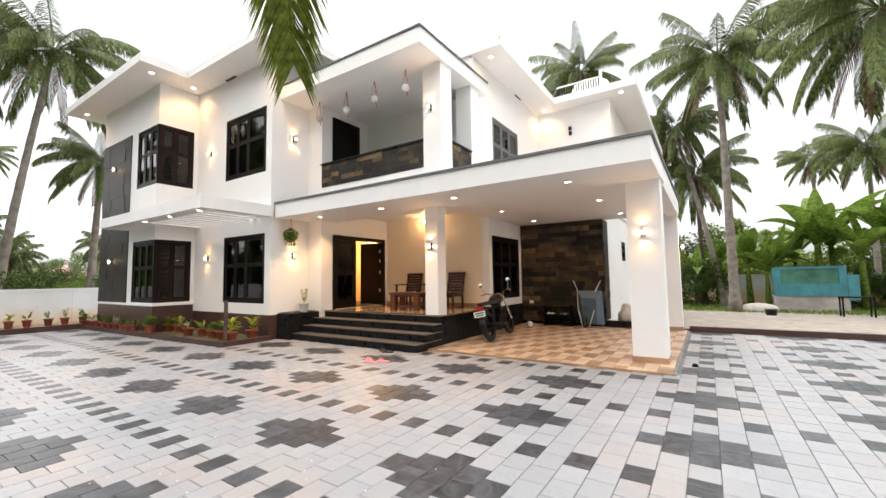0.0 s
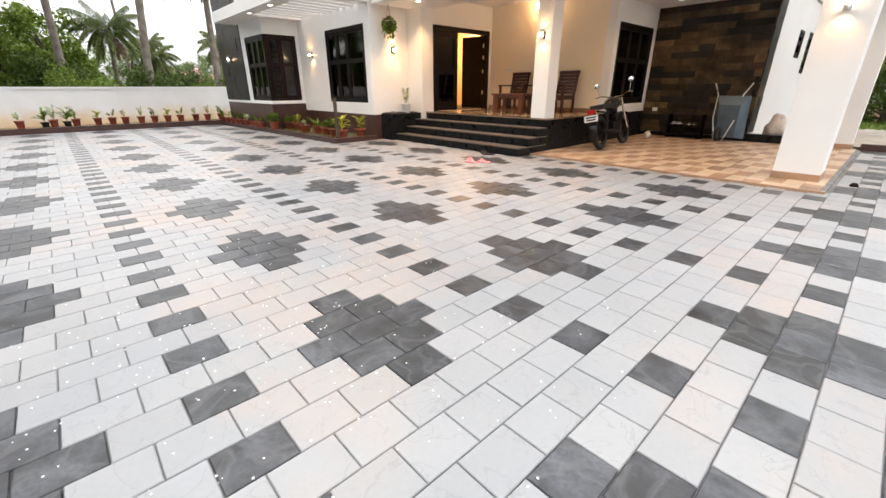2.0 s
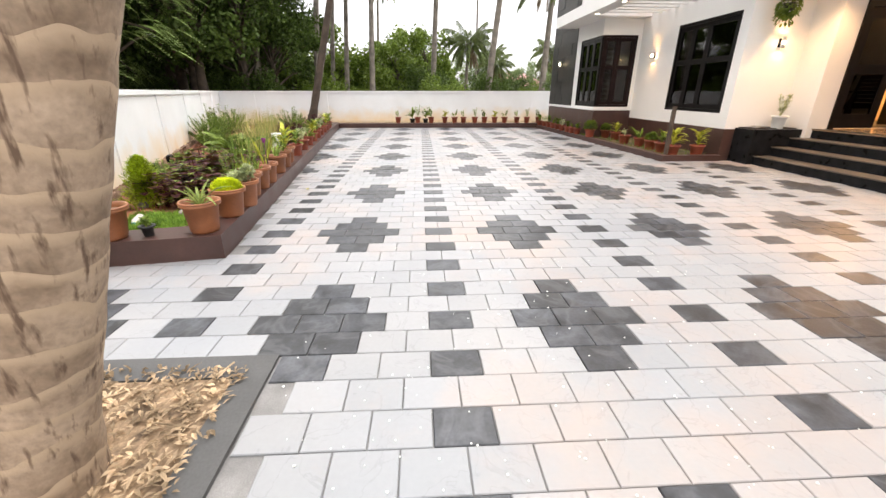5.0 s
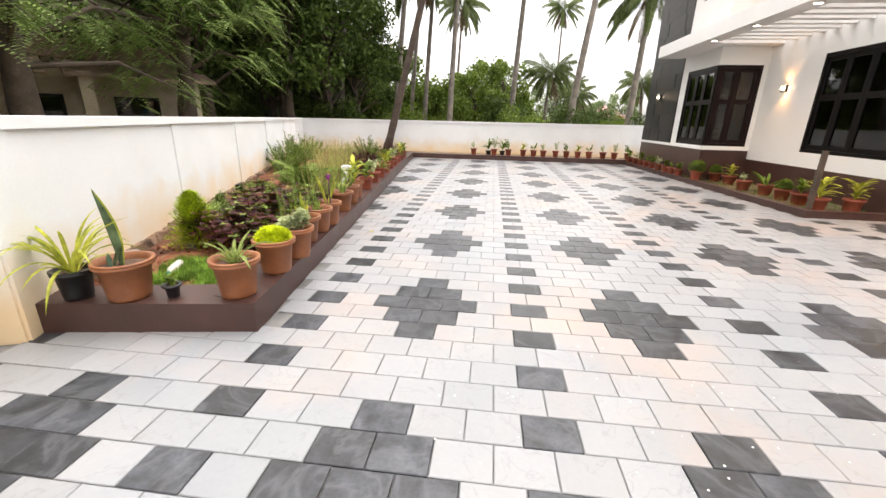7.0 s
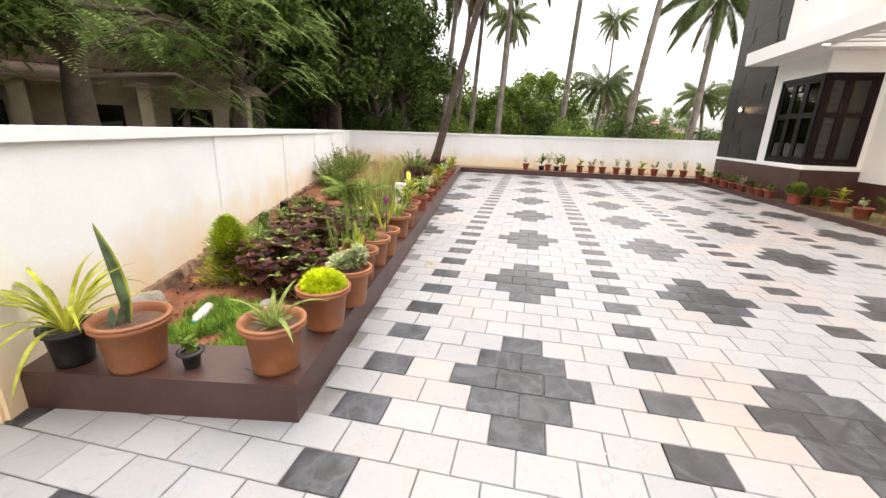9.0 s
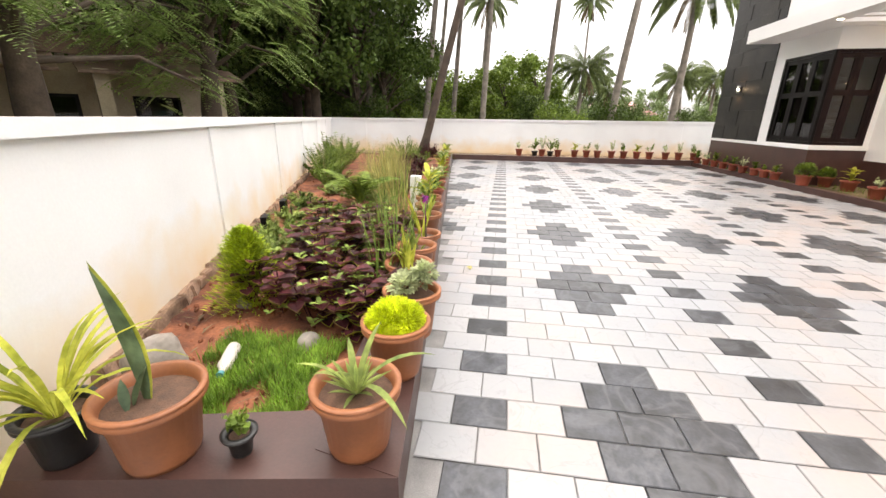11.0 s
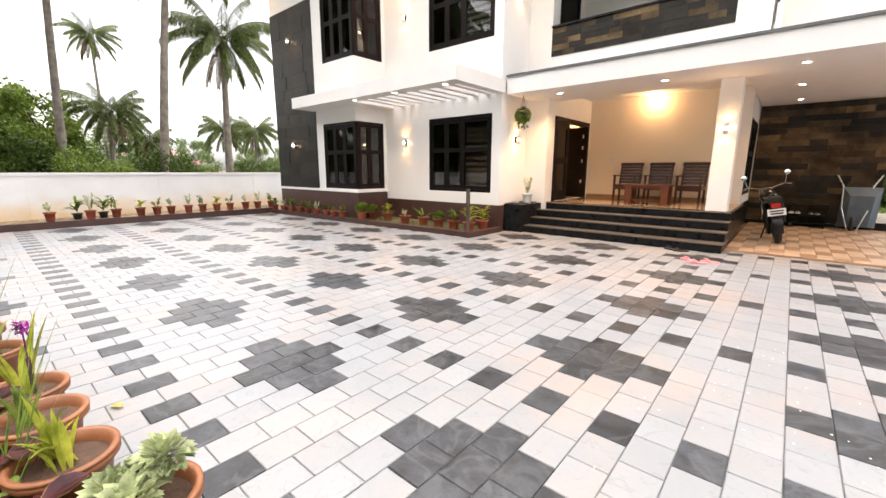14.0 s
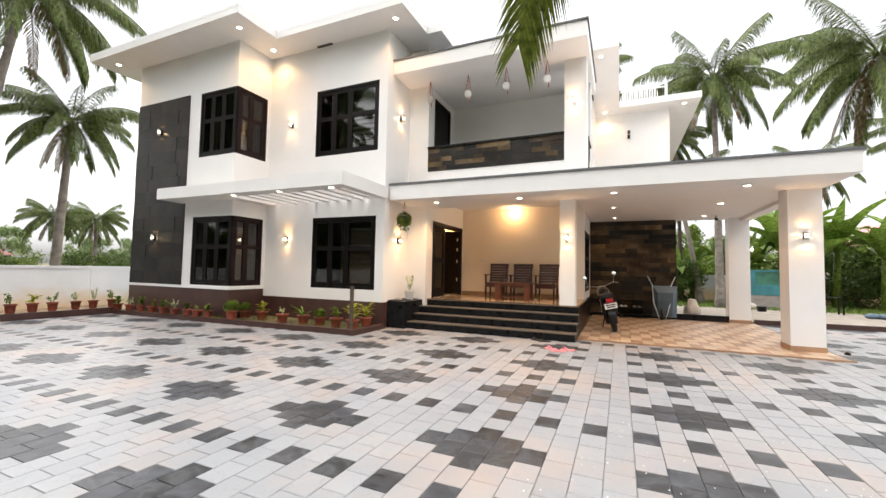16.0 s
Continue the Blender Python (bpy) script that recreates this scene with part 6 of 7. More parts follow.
def cottage(m, w_, d_, h_, roof_mat, label):
    t_ = thing("neighbour_house", m, label, "house")
    part("wall", boxes((-w_ / 2, w_ / 2, -d_ / 2, d_ / 2, 0, h_)), CONCRETE, t_)
    bm = bmesh.new()
    a_ = [bm.verts.new(p) for p in ((-w_ / 2 - .6, -d_ / 2 - .6, h_), (w_ / 2 + .6, -d_ / 2 - .6, h_), (w_ / 2 + .6, d_ / 2 + .6, h_), (-w_ / 2 - .6, d_ / 2 + .6, h_))]
    b_ = [bm.verts.new((-w_ / 4, 0, h_ + d_ * 0.28)), bm.verts.new((w_ / 4, 0, h_ + d_ * 0.28))]
    for f in ((a_[0], a_[1], b_[1], b_[0]), (a_[2], a_[3], b_[0], b_[1]), (a_[1], a_[2], b_[1]), (a_[3], a_[0], b_[0]), (a_[3], a_[2], a_[1], a_[0])):
        bm.faces.new(f)
    part("roof", bm, roof_mat, t_)
    for i in range(3):
        x = -w_ / 2 + w_ * (i + 0.6) / 3.2
        wn_ = part("window", boxes((x, x + 0.9, -d_ / 2 - 0.03, -d_ / 2, 0.9, 2.0)), FRAME, t_)
        part("pane", boxes((x + 0.08, x + 0.82, -d_ / 2 - 0.036, -d_ / 2 - 0.031, 0.98, 1.92)), GLASS, wn_)


# unseen trees and shrubs added behind the camera, to darken the panes' reflections
for x, y in ((2, -12), (6, -13.5), (10, -14.5), (14, -15), (4, -17), (9, -19), (-1, -16), (19, -16)):
    tree(trng.choice((0, 1)), x, y, GZ, trng.uniform(1.0, 1.25), trng.uniform(0, 360))
for i in range(10):
    tree(4, trng.uniform(-2, 20), -9.5 - trng.uniform(3.5, 6), GZ, trng.uniform(0.8, 1.1), trng.uniform(0, 360))

# the old house among the trees: porch, awning roof, parapet and a set-back upper storey
t_ = thing("neighbour_house", pose(-11.6, -12.2, GZ, 0, 0, 142), "old beige house with a rusty awning, half hidden by trees", "house")
OLDWALL = material("old_beige_wall", (0.42, 0.36, 0.27), 0.9, vary=0.2, scale=1.5, fine=30, bump=0.3, stain=0.5)
AWNING = material("rusty_awning_sheet", (0.22, 0.145, 0.115), 0.75, vary=0.3, scale=2, fine=14, bump=0.4, stain=0.4)
part("wall", boxes((-3.6, 3.6, 0.2, 4.6, 0, 3.0)), OLDWALL, t_)
part("upper_wall", boxes((-2.4, 2.6, 1.2, 4.4, 3.0, 5.2)), OLDWALL, t_)
part("parapet", boxes((-3.7, 3.7, 0.1, 0.25, 3.12, 3.62)), AWNING, t_)
for x0, x1 in ((-3.9, 0.2), (0.5, 3.9)):
    bm = bmesh.new()
    a_ = [bm.verts.new(p) for p in ((x0, 0.2, 3.12), (x1, 0.2, 3.12), (x1, -1.5, 2.66), (x0, -1.5, 2.66))]
    b_ = [bm.verts.new(v_.co - Vector((0, 0, 0.07))) for v_ in a_]
    bm.faces.new(a_), bm.faces.new(b_[::-1])
    for i in range(4):
        bm.faces.new((a_[i], b_[i], b_[(i + 1) % 4], a_[(i + 1) % 4]))
    part("awning", bm, AWNING, t_)
for x in (-3.5, -1.4, 0.9, 3.3):
    part("porch_post", boxes((x - 0.14, x + 0.14, -1.35, -1.07, 0, 2.72)), OLDWALL, t_)
for x in (-2.9, -0.6, 1.6):
    wn_ = part("window", boxes((x, x + 1.1, 0.15, 0.2, 0.9, 2.2)), FRAME, t_)
    part("pane", boxes((x + 0.08, x + 1.02, 0.14, 0.146, 0.98, 2.12)), GLASS, wn_)
part("roof", boxes((-2.8, 3.0, 0.8, 4.8, 5.2, 5.36)), OLDROOF, t_)
cottage(pose(-47, -8.5, GZ, 0, 0, 90), 6, 5, 2.0, ROOFTILE, "far small house with an orange tiled roof")
cottage(pose(-60, 12, GZ, 0, 0, 90), 8, 6, 2.4, PINK_ROOF, "far pale house among the palms")
cottage(pose(17.5, 42, GZ), 10, 7, 4.2, PINK_ROOF, "house with a pink metal roof beyond the bananas")


# ---- pots and garden plants ----
def pot_meshes(r, h, mat, rim=0.02):
    bm = bmesh.new()
    lathe(bm, [(0, 0), (r * 0.72, 0), (r * 0.76, h * 0.08), (r * 0.93, h * 0.84), (r + 0.004, h * 0.85), (r + 0.012, h * 0.87), (r + 0.012, h * 0.93), (r + 0.006, h * 0.945),
               (r + 0.014, h * 0.96), (r + 0.014, h), (r - 0.006, h), (r - 0.012, h * 0.86), (r * 0.86, h * 0.8)], 28)
    soil = bmesh.new()
    lathe(soil, [(0, h * 0.84), (r * 0.5, h * 0.845), (r * 0.9, h * 0.83)], 20)
    return mesh_of("pot", bm, mat, True), mesh_of("potting_soil", soil, POTSOIL, True)


def plant_mesh(kind, seed, size=1.0):
    r_ = random.Random(seed)
    bm = bmesh.new()
    if kind == "spider":
        for i in range(30):
            a_ = r_.uniform(0, 6.28)
            leaf_faces(bm, (0.02 * math.cos(a_), 0.02 * math.sin(a_), 0), (math.cos(a_), math.sin(a_), r_.uniform(0.6, 3.0)), size * r_.uniform(0.28, 0.5), 0.022, r_.uniform(1.2, 2.6), 0.3, 7)
        return mesh_of("leaves", bm, LEAF_YELLOW)
    if kind == "blade":
        for i in range(13):
            a_ = r_.uniform(0, 6.28)
            leaf_faces(bm, (0.03 * math.cos(a_), 0.03 * math.sin(a_), 0), (math.cos(a_), math.sin(a_), r_.uniform(0.5, 2.2)), size * r_.uniform(0.2, 0.34), 0.036, r_.uniform(0.8, 1.8), 0.3, 6)
        return mesh_of("leaves", bm, LEAF_GREY if seed % 2 else LEAF_MID)
    if kind == "star":
        for i in range(26):
            a_ = i * 2.4
            leaf_faces(bm, (0.015 * math.cos(a_), 0.015 * math.sin(a_), 0), (math.cos(a_), math.sin(a_), 0.3 + 0.09 * i), 0.09 + 0.05 * r_.random(), 0.017, 0.25, 0.35, 4)
        for i in range(7):
            a_ = 0.9 * i + r_.uniform(-0.2, 0.2)
            leaf_faces(bm, (0.02 * math.cos(a_), 0.02 * math.sin(a_), 0.02), (math.cos(a_), math.sin(a_), r_.uniform(0.7, 2.6)), r_.uniform(0.15, 0.30), 0.024, r_.uniform(0.7, 1.8), 0.3, 7)
        return mesh_of("leaves", bm, leaf_material("star_plant_leaf", (0.13, 0.20, 0.06), (0.32, 0.38, 0.11)))
    if kind == "lily":
        for i in range(int(16 * size)):
            a_ = r_.uniform(0, 6.28)
            leaf_faces(bm, (0.05 * r_.uniform(-1, 1), 0.05 * r_.uniform(-1, 1), 0), (math.cos(a_), math.sin(a_), r_.uniform(1.2, 4.5)), size * r_.uniform(0.12, 0.26), 0.024, r_.uniform(0.4, 1.4), 0.3, 5)
        return mesh_of("leaves", bm, LEAF_YELLOW if seed % 2 else LEAF_HERB)
    if kind == "orchid":
        for i in range(9):
            a_ = r_.uniform(0, 6.28)
            leaf_faces(bm, (0.02 * math.cos(a_), 0.02 * math.sin(a_), 0), (math.cos(a_), math.sin(a_), r_.uniform(2.0, 5.0)), r_.uniform(0.22, 0.42), 0.03, r_.uniform(0.3, 0.9), 0.3, 6)
        return mesh_of("leaves", bm, LEAF_YELLOW)
    if kind == "snake":
        for i, (l_, w_, t1) in enumerate(((0.46, 0.125, 0.07), (0.16, 0.04, 0.5), (0.10, 0.03, 0.8))):
            a_ = 2.2 * i - 0.46
            leaf_faces(bm, (0.03 * i, 0.02, 0), (t1 * math.cos(a_), t1 * math.sin(a_), 1), size * l_, w_, 0.05, 0.25, 7)
        bmesh.ops.transform(bm, matrix=Matrix(((1, 0, -0.04, 0), (0, 1, -0.10, -0.05), (0, 0, 1, 0), (0, 0, 0, 1))), verts=bm.verts)
        return mesh_of("leaves", bm, LEAF_SNAKE, True)
    if kind == "tuft":
        for i in range(6500):
            d = unit(r_, -0.1)
            p = Vector((d.x * 0.105, d.y * 0.105, d.z * 0.075 + 0.03)) * size * r_.uniform(0.75, 1.0) * (1 + 0.12 * noise.noise(d * 3))
            leaf_faces(bm, p, d + unit(r_) * 0.8 + Vector((0, 0, 0.3)), 0.032 * size, 0.007, 0.3, 0.2, 2)
        return mesh_of("foliage", bm, LEAF_BRIGHT)
    if kind == "ball":
        for i in range(900):
            d = unit(r_, -0.3)
            p = Vector((d.x, d.y, d.z + 0.6)) * 0.105 * size * r_.uniform(0.7, 1.05)
            leaf_faces(bm, p, d + unit(r_) * 0.8, 0.035 * size, 0.016, 0.2, 0.2, 2)
        return mesh_of("foliage", bm, LEAF_MID)
    if kind == "succulent":
        for i in range(420):
            c_ = Vector(((-0.04, 0.02, 0.05), (0.05, -0.03, 0.06), (0.0, 0.06, 0.11), (-0.06, -0.05, 0.03))[i % 4])
            d = unit(r_, -0.2)
            leaf_faces(bm, (c_ + d * 0.05 * r_.uniform(0.6, 1)) * size, d + unit(r_) * 0.3, 0.04, 0.03, 0.1, 0.3, 2)
        return mesh_of("foliage", bm, LEAF_GREY)
    if kind == "croton":
        for i in range(22):
            a_, z = r_.uniform(0, 6.28), r_.uniform(0.02, 0.2)
            leaf_faces(bm, (0, 0, z * size), (math.cos(a_), math.sin(a_), r_.uniform(0.3, 1.6)), size * r_.uniform(0.14, 0.24), 0.06, 0.9, 0.2, 4)
        tube(bm, [(0, 0, 0), (0, 0, 0.2 * size)], 0.006, 5)
        return mesh_of("leaves", bm, LEAF_YELLOW if seed % 2 else LEAF_MID)
    if kind == "twig":
        for i in range(7):
            a_ = r_.uniform(0, 6.28)
            e_ = Vector((0.10 * math.cos(a_), 0.10 * math.sin(a_), r_.uniform(0.15, 0.32))) * size
            tube(bm, [(0, 0, 0), e_ * 0.5 + Vector((0.01, 0, 0.03)), e_], [0.005, 0.004, 0.002], 4, False)
            for j in range(7):
                leaf_faces(bm, e_ * r_.uniform(0.5, 1.0), unit(r_), 0.07 * size, 0.03, 0.5, 0.2, 3)
        return mesh_of("leaves", bm, LEAF_MID if seed % 3 else LEAF_GREY)
    if kind == "shrub":
        for i in range(10):
            a_ = r_.uniform(0, 6.28)
            e_ = Vector((0.07 * math.cos(a_), 0.07 * math.sin(a_), r_.uniform(0.2, 0.36))) * size
            tube(bm, [(0, 0, 0), e_], [0.004, 0.002], 4, False)
            for j in range(26):
                leaf_faces(bm, e_ * r_.uniform(0.3, 1.0), unit(r_) + Vector((0, 0, 0.8)), 0.06 * size, 0.012, 0.3, 0.2, 2)
        return mesh_of("leaves", bm, LEAF_GREY)


POTS = {}


def potted(x, y, z, r, h, mat, kind, seed, label, group="", size=1.0, turn=0.0):
    t_ = thing("potted_plant", pose(x, y, z, 0, 0, turn), label, "potted plant", group)
    key = (r, h, mat.name)
    if key not in POTS:
        POTS[key] = pot_meshes(r, h, mat)
    pot = new("pot", POTS[key][0])
    pot.parent = t_
    soil = new("potting_soil", POTS[key][1])
    soil.parent = t_
    key = (kind, seed, size)
    if key not in POTS:
        POTS[key] = plant_mesh(kind, seed, size)
    ob = new("plant", POTS[key])
    ob.parent = t_
    ob.location = (0, 0, h * 0.84)
    return t_


K = "pots on the long kerb"
potted(-3.74, -2.84, BED_Z - 0.003, 0.10, 0.19, POTBLACK, "spider", 1, "black pot with an arching yellow-green spider plant", K, 1.15)
t_ = potted(-3.80, -2.54, BED_Z - 0.003, 0.152, 0.25, TERRA, "snake", 2, "wide terracotta pot with one tall snake plant leaf", K, 1.0, 0)
bm = bmesh.new()
leaf_faces(bm, (0, 0.017, 0), (0.07 * math.cos(0.46), -0.07 * math.sin(0.46), 1), 0.475, 0.15, 0.05, 0.25, 7)
bmesh.ops.transform(bm, matrix=Matrix(((1, 0, -0.043, -0.004), (0, 1, -0.10, -0.05), (0, 0, 1, 0.21), (0, 0, 0, 1))), verts=bm.verts)
part("leaf_margin", bm, LEAF_YELLOW, t_, "pale yellow leaf margin", smooth=True)
potted(-3.84, -2.28, BED_Z - 0.003, 0.045, 0.085, POTBLACK, "twig", 4, "tiny black pot with a small seedling", K, 0.3)
potted(-3.94, -1.90, BED_Z, 0.138, 0.25, TERRA, "star", 4, "terracotta pot with a grey star plant and arching yellow-green blades", K, 1.0)
potted(-4.38, -1.88, BED_Z, 0.138, 0.25, TERRA, "tuft", 6, "terracotta pot topped by a bright lime cushion", K, 1.05)
potted(-4.72, -1.885, BED_Z, 0.138, 0.25, TERRA, "succulent", 7, "terracotta pot with a pale grey-green succulent", K, 1.1)
for i, (x, y, kd, sz, sd, lb) in enumerate(((-5.14, -2.0, "lily", 1.0, 9, "terracotta pot with short upright yellow-green leaves"), (-5.50, -2.03, "lily", 0.75, 10, "terracotta pot with a few young green leaves"),
                                            (-5.81, -2.05, "orchid", 1.0, 11, "terracotta pot with a tall strap-leaved orchid"), (-6.46, -2.14, "lily", 0.9, 12, "terracotta pot with thin green leaves"),
                                            (-6.92, -2.2, "twig", 1.0, 13, "terracotta pot with a leafy green plant"), (-7.34, -2.28, "croton", 1.3, 15, "terracotta pot with a bushy yellow-green plant"))):
    potted(x, y, BED_Z, 0.134, 0.24, TERRA, kd, sd, lb, K, sz, 50 * i)
for i in range(9):
    x = -8.1 - 0.72 * i
    potted(x, along(PLANTER_A, PLANTER_B, x) - 0.125, BED_Z, 0.11, 0.19, TERRA_RED, ("croton", "twig", "blade", "croton")[i % 4], 20 + i % 4, "small red clay pot with a leafy plant", K, 1.0, 40 * i)
W = "pots along the west wall"
for i, y in enumerate((-0.97, -0.25, 0.25, 0.76, 1.12, 1.45, 1.87, 2.23, 2.61, 2.98, 3.44, 3.81, 4.24)):
    potted(-16.40 + 0.031 * y, y, 0.16, 0.105, 0.21, TERRA_RED, ("twig", "shrub", "twig", "croton", "twig")[i % 5], 30 + i % 5, "red clay pot with a sparse plant", W, 1.2 if i in (1, 2) else 0.9, 70 * i)
for i, y in enumerate((-0.45, 0.05)):
    t_ = potted(-16.75, y, 0.13, 0.10, 0.16, POTBLACK, "croton", 40, "dark pot with a broad leafy green plant", W, 1.5, 80 * i)
F = "pots before the house"
for i, (x, y, kd, sz) in enumerate(((-15.9, 4.2, "croton", 0.8), (-15.45, 4.24, "twig", 0.7), (-15.0, 4.26, "croton", 0.8), (-14.55, 4.27, "twig", 0.7), (-14.1, 4.28, "croton", 0.7), (-13.65, 4.28, "twig", 0.8), (-13.2, 4.30, "croton", 0.6),
                                    (-12.85, 4.31, "twig", 0.5), (-12.5, 4.33, "croton", 0.6))):
    potted(x, y, 0.11, 0.10, 0.16, TERRA_RED, kd, 50 + i % 4, "small red clay pot with a low plant", F, sz, 60 * i)
for i, (x, y, kd, sz, sd) in enumerate(((-11.75, 4.40, "ball", 1.5, 60), (-11.9, 4.9, "ball", 1.2, 61), (-11.35, 4.92, "croton", 1.0, 53), (-10.55, 4.78, "twig", 0.7, 63), (-10.02, 4.88, "blade", 1.3, 64), (-9.52, 4.86, "ball", 1.1, 61),
                                        (-9.06, 4.84, "croton", 0.9, 66), (-8.60, 4.80, "croton", 1.3, 67), (-8.60, 5.30, "croton", 1.2, 69))):
    potted(x, y, 0.07 if y > 4.55 else 0.11, 0.13, 0.20, TERRA_RED, kd, sd, "red clay pot with a green plant by the house", F, sz, 35 * i)
potted(-8.10, 6.38, 0.615, 0.12, 0.23, POTWHITE, "shrub", 70, "white pot with a grey-green shrub on a pedestal", "", 1.2)
tagged(part("wooden_stake", boxes((-8.53, -8.47, 4.59, 4.65, 0.06, 0.99)), BARK_DARK, bevel=0.006), "weathered wooden stake standing in the bed", "stake")
tagged(part("fallen_figurine", boxes((-8.3, -8.16, 6.05, 6.12, 0.615, 0.66)), SACK, bevel=0.015), "small pale ornament on the black pedestal", "ornament")

t_ = thing("hanging_plant", pose(-8.04, 5.93, 2.899), "bushy green plant hanging from the beam", "hanging plant")
bm = bmesh.new()
for i in range(3):
    tube(bm, [(0, 0, 0.056), (0.08 * math.cos(2.1 * i), 0.08 * math.sin(2.1 * i), -0.32)], 0.004, 5)
part("cord", bm, ROPE, t_)
bm = bmesh.new()
lathe(bm, [(0, -0.42), (0.06, -0.41), (0.095, -0.30), (0.085, -0.30), (0, -0.36)], 16)
part("pot", bm, POTBLACK, t_, smooth=True)
bm = bmesh.new()
r_ = random.Random(71)
for i in range(420):
    d = unit(r_)
    p = Vector((d.x * 0.13, d.y * 0.13, -0.36 + d.z * 0.12 - (0.16 * r_.random() if i % 5 == 0 else 0)))
    leaf_faces(bm, p, d + Vector((0, 0, -0.5)), 0.07, 0.04, 0.6, 0.2, 3)
part("leaves", bm, LEAF_MID, t_)


# ---- the planting bed ----
def bed_plant(name, x, y, z, bm, mat, label, category, group=""):
    t_ = thing(name, pose(x, y, z), label, category, group)
    part("foliage", bm, mat, t_)
    stem = bmesh.new()
    tube(stem, [(0, 0, -0.03), (0.004, 0, 0.16)], 0.008, 6)
    part("stem", stem, BARK_DARK, t_)
    return t_


def coleus(seed, size=1.0):
    """A coleus bush: tiers of broad pointed leaves on short stems, each leaf with a pale rim under its dark blade."""
    r_ = random.Random(seed)
    blade, rim = bmesh.new(), bmesh.new()
    for i in range(15):
        a_, q = r_.uniform(0, 6.28), 0.32 * math.sqrt(r_.random())
        top = Vector((q * math.cos(a_), q * math.sin(a_), r_.uniform(0.22, 0.52) - 0.4 * q)) * size
        tube(blade, [(top.x * 0.5, top.y * 0.5, 0), top], 0.004, 4, False)
        for k_ in range(6):
            b_ = 1.57 * k_ + 0.78 * (k_ // 4) + r_.uniform(-0.3, 0.3)
            z = top.z * (1 - 0.16 * (k_ // 2))
            d_ = Vector((math.cos(b_), math.sin(b_), 0.5 - 0.09 * k_))
            ln, wd = size * r_.uniform(0.09, 0.145), size * r_.uniform(0.088, 0.125)
            base = Vector((top.x, top.y, z))
            leaf_faces(rim, base, d_, ln, wd, 0.7, 0.12, 4)
            leaf_faces(blade, base + d_ * 0.006 + Vector((0, 0, 0.0035)), d_, ln * 0.95, wd * 0.93, 0.6, 0.12, 4)
    return blade, rim


C = "coleus bushes in the bed"
for i, (x, y, s_) in enumerate(((-4.95, -2.48, 0.9), (-5.15, -2.22, 0.85), (-5.3, -2.62, 1.05), (-5.6, -2.35, 0.95), (-5.7, -2.75, 1.1), (-6.05, -2.5, 1.0), (-6.2, -2.95, 1.0), (-4.86, -2.24, 0.7), (-6.6, -2.75, 0.8), (-5.05, -2.82, 0.8), (-6.5, -2.45, 0.8))):
    pale = i in (2, 7, 9)
    t_ = thing("coleus", pose(x, y, 0.10), "coleus with pale yellow-rimmed leaves" if pale else "bushy coleus with dark purple leaves and thin pale rims", "plant", C)
    blade, rim = coleus(80 + i, s_)
    part("foliage", blade, LEAF_PURPLE, t_)
    part("rim_foliage", rim, LEAF_YELLOW if pale else LEAF_RIM, t_, "pale leaf rims")
    r_ = random.Random(200 + i)
    young = bmesh.new()
    for k_ in range(20):
        a_, q = r_.uniform(0, 6.28), 0.34 * s_ * math.sqrt(r_.random())
        top = Vector((q * math.cos(a_), q * math.sin(a_), s_ * r_.uniform(0.1, 0.5) - 0.3 * q))
        for b_ in range(3):
            leaf_faces(young, top, (math.cos(a_ + 2.1 * b_), math.sin(a_ + 2.1 * b_), 0.6), 0.06 * r_.uniform(0.6, 1.2), 0.028, 0.6, 0.2, 3)
    part("young_leaves", young, LEAF_HERB, t_, "small yellow-green shoots")


def conifer(seed, h, r0, mat=None, n_=1500, blade=0.06):
    r_ = random.Random(seed)
    bm = bmesh.new()
    tube(bm, [(0, 0, 0), (0, 0, h * 0.9)], [0.012, 0.004], 5, False)
    for i in range(n_):
        z = r_.random() ** 0.8
        q = r0 * (1 - z) ** 0.55 * (0.35 + 0.65 * r_.random()) * (1 + 0.45 * math.sin(9 * z + 2.1 * (i % 5)))
        a_ = r_.uniform(0, 6.28)
        leaf_faces(bm, (q * math.cos(a_), q * math.sin(a_), z * h + 0.03), (math.cos(a_), math.sin(a_), r_.uniform(0.3, 1.6)), blade * r_.uniform(0.7, 1.3), blade * 0.28, 0.4, 0.2, 2)
    return bm


def herb(seed, h, r0, stems=26, leaf=0.055):
    """A loose bush: many thin stems fanning out, set with small leaves in pairs."""
    r_ = random.Random(seed)
    bm = bmesh.new()
    for i in range(stems):
        a_, q = r_.uniform(0, 6.28), r0 * math.sqrt(r_.random())
        e_ = Vector((q * math.cos(a_), q * math.sin(a_), h * r_.uniform(0.55, 1.1) * (1.1 - 0.5 * q / r0)))
        st = Vector((0.35 * e_.x, 0.35 * e_.y, 0))
        mid_ = st.lerp(e_, 0.5) + Vector((0, 0, 0.06 * h))
        tube(bm, [st, mid_, e_], [0.004, 0.003, 0.0015], 3, False)
        for j in range(13):
            f_ = 0.22 + 0.8 * j / 13
            p = st.lerp(mid_, 2 * f_) if f_ < 0.5 else mid_.lerp(e_, 2 * f_ - 1)
            for k_ in range(3):
                b_ = j * 1.9 + 2.09 * k_ + r_.uniform(-0.4, 0.4)
                leaf_faces(bm, p, (math.cos(b_), math.sin(b_), r_.uniform(0.1, 1.0)), leaf * r_.uniform(0.6, 1.3), leaf * r_.uniform(0.3, 0.5), 0.7, 0.2, 2)
    return bm


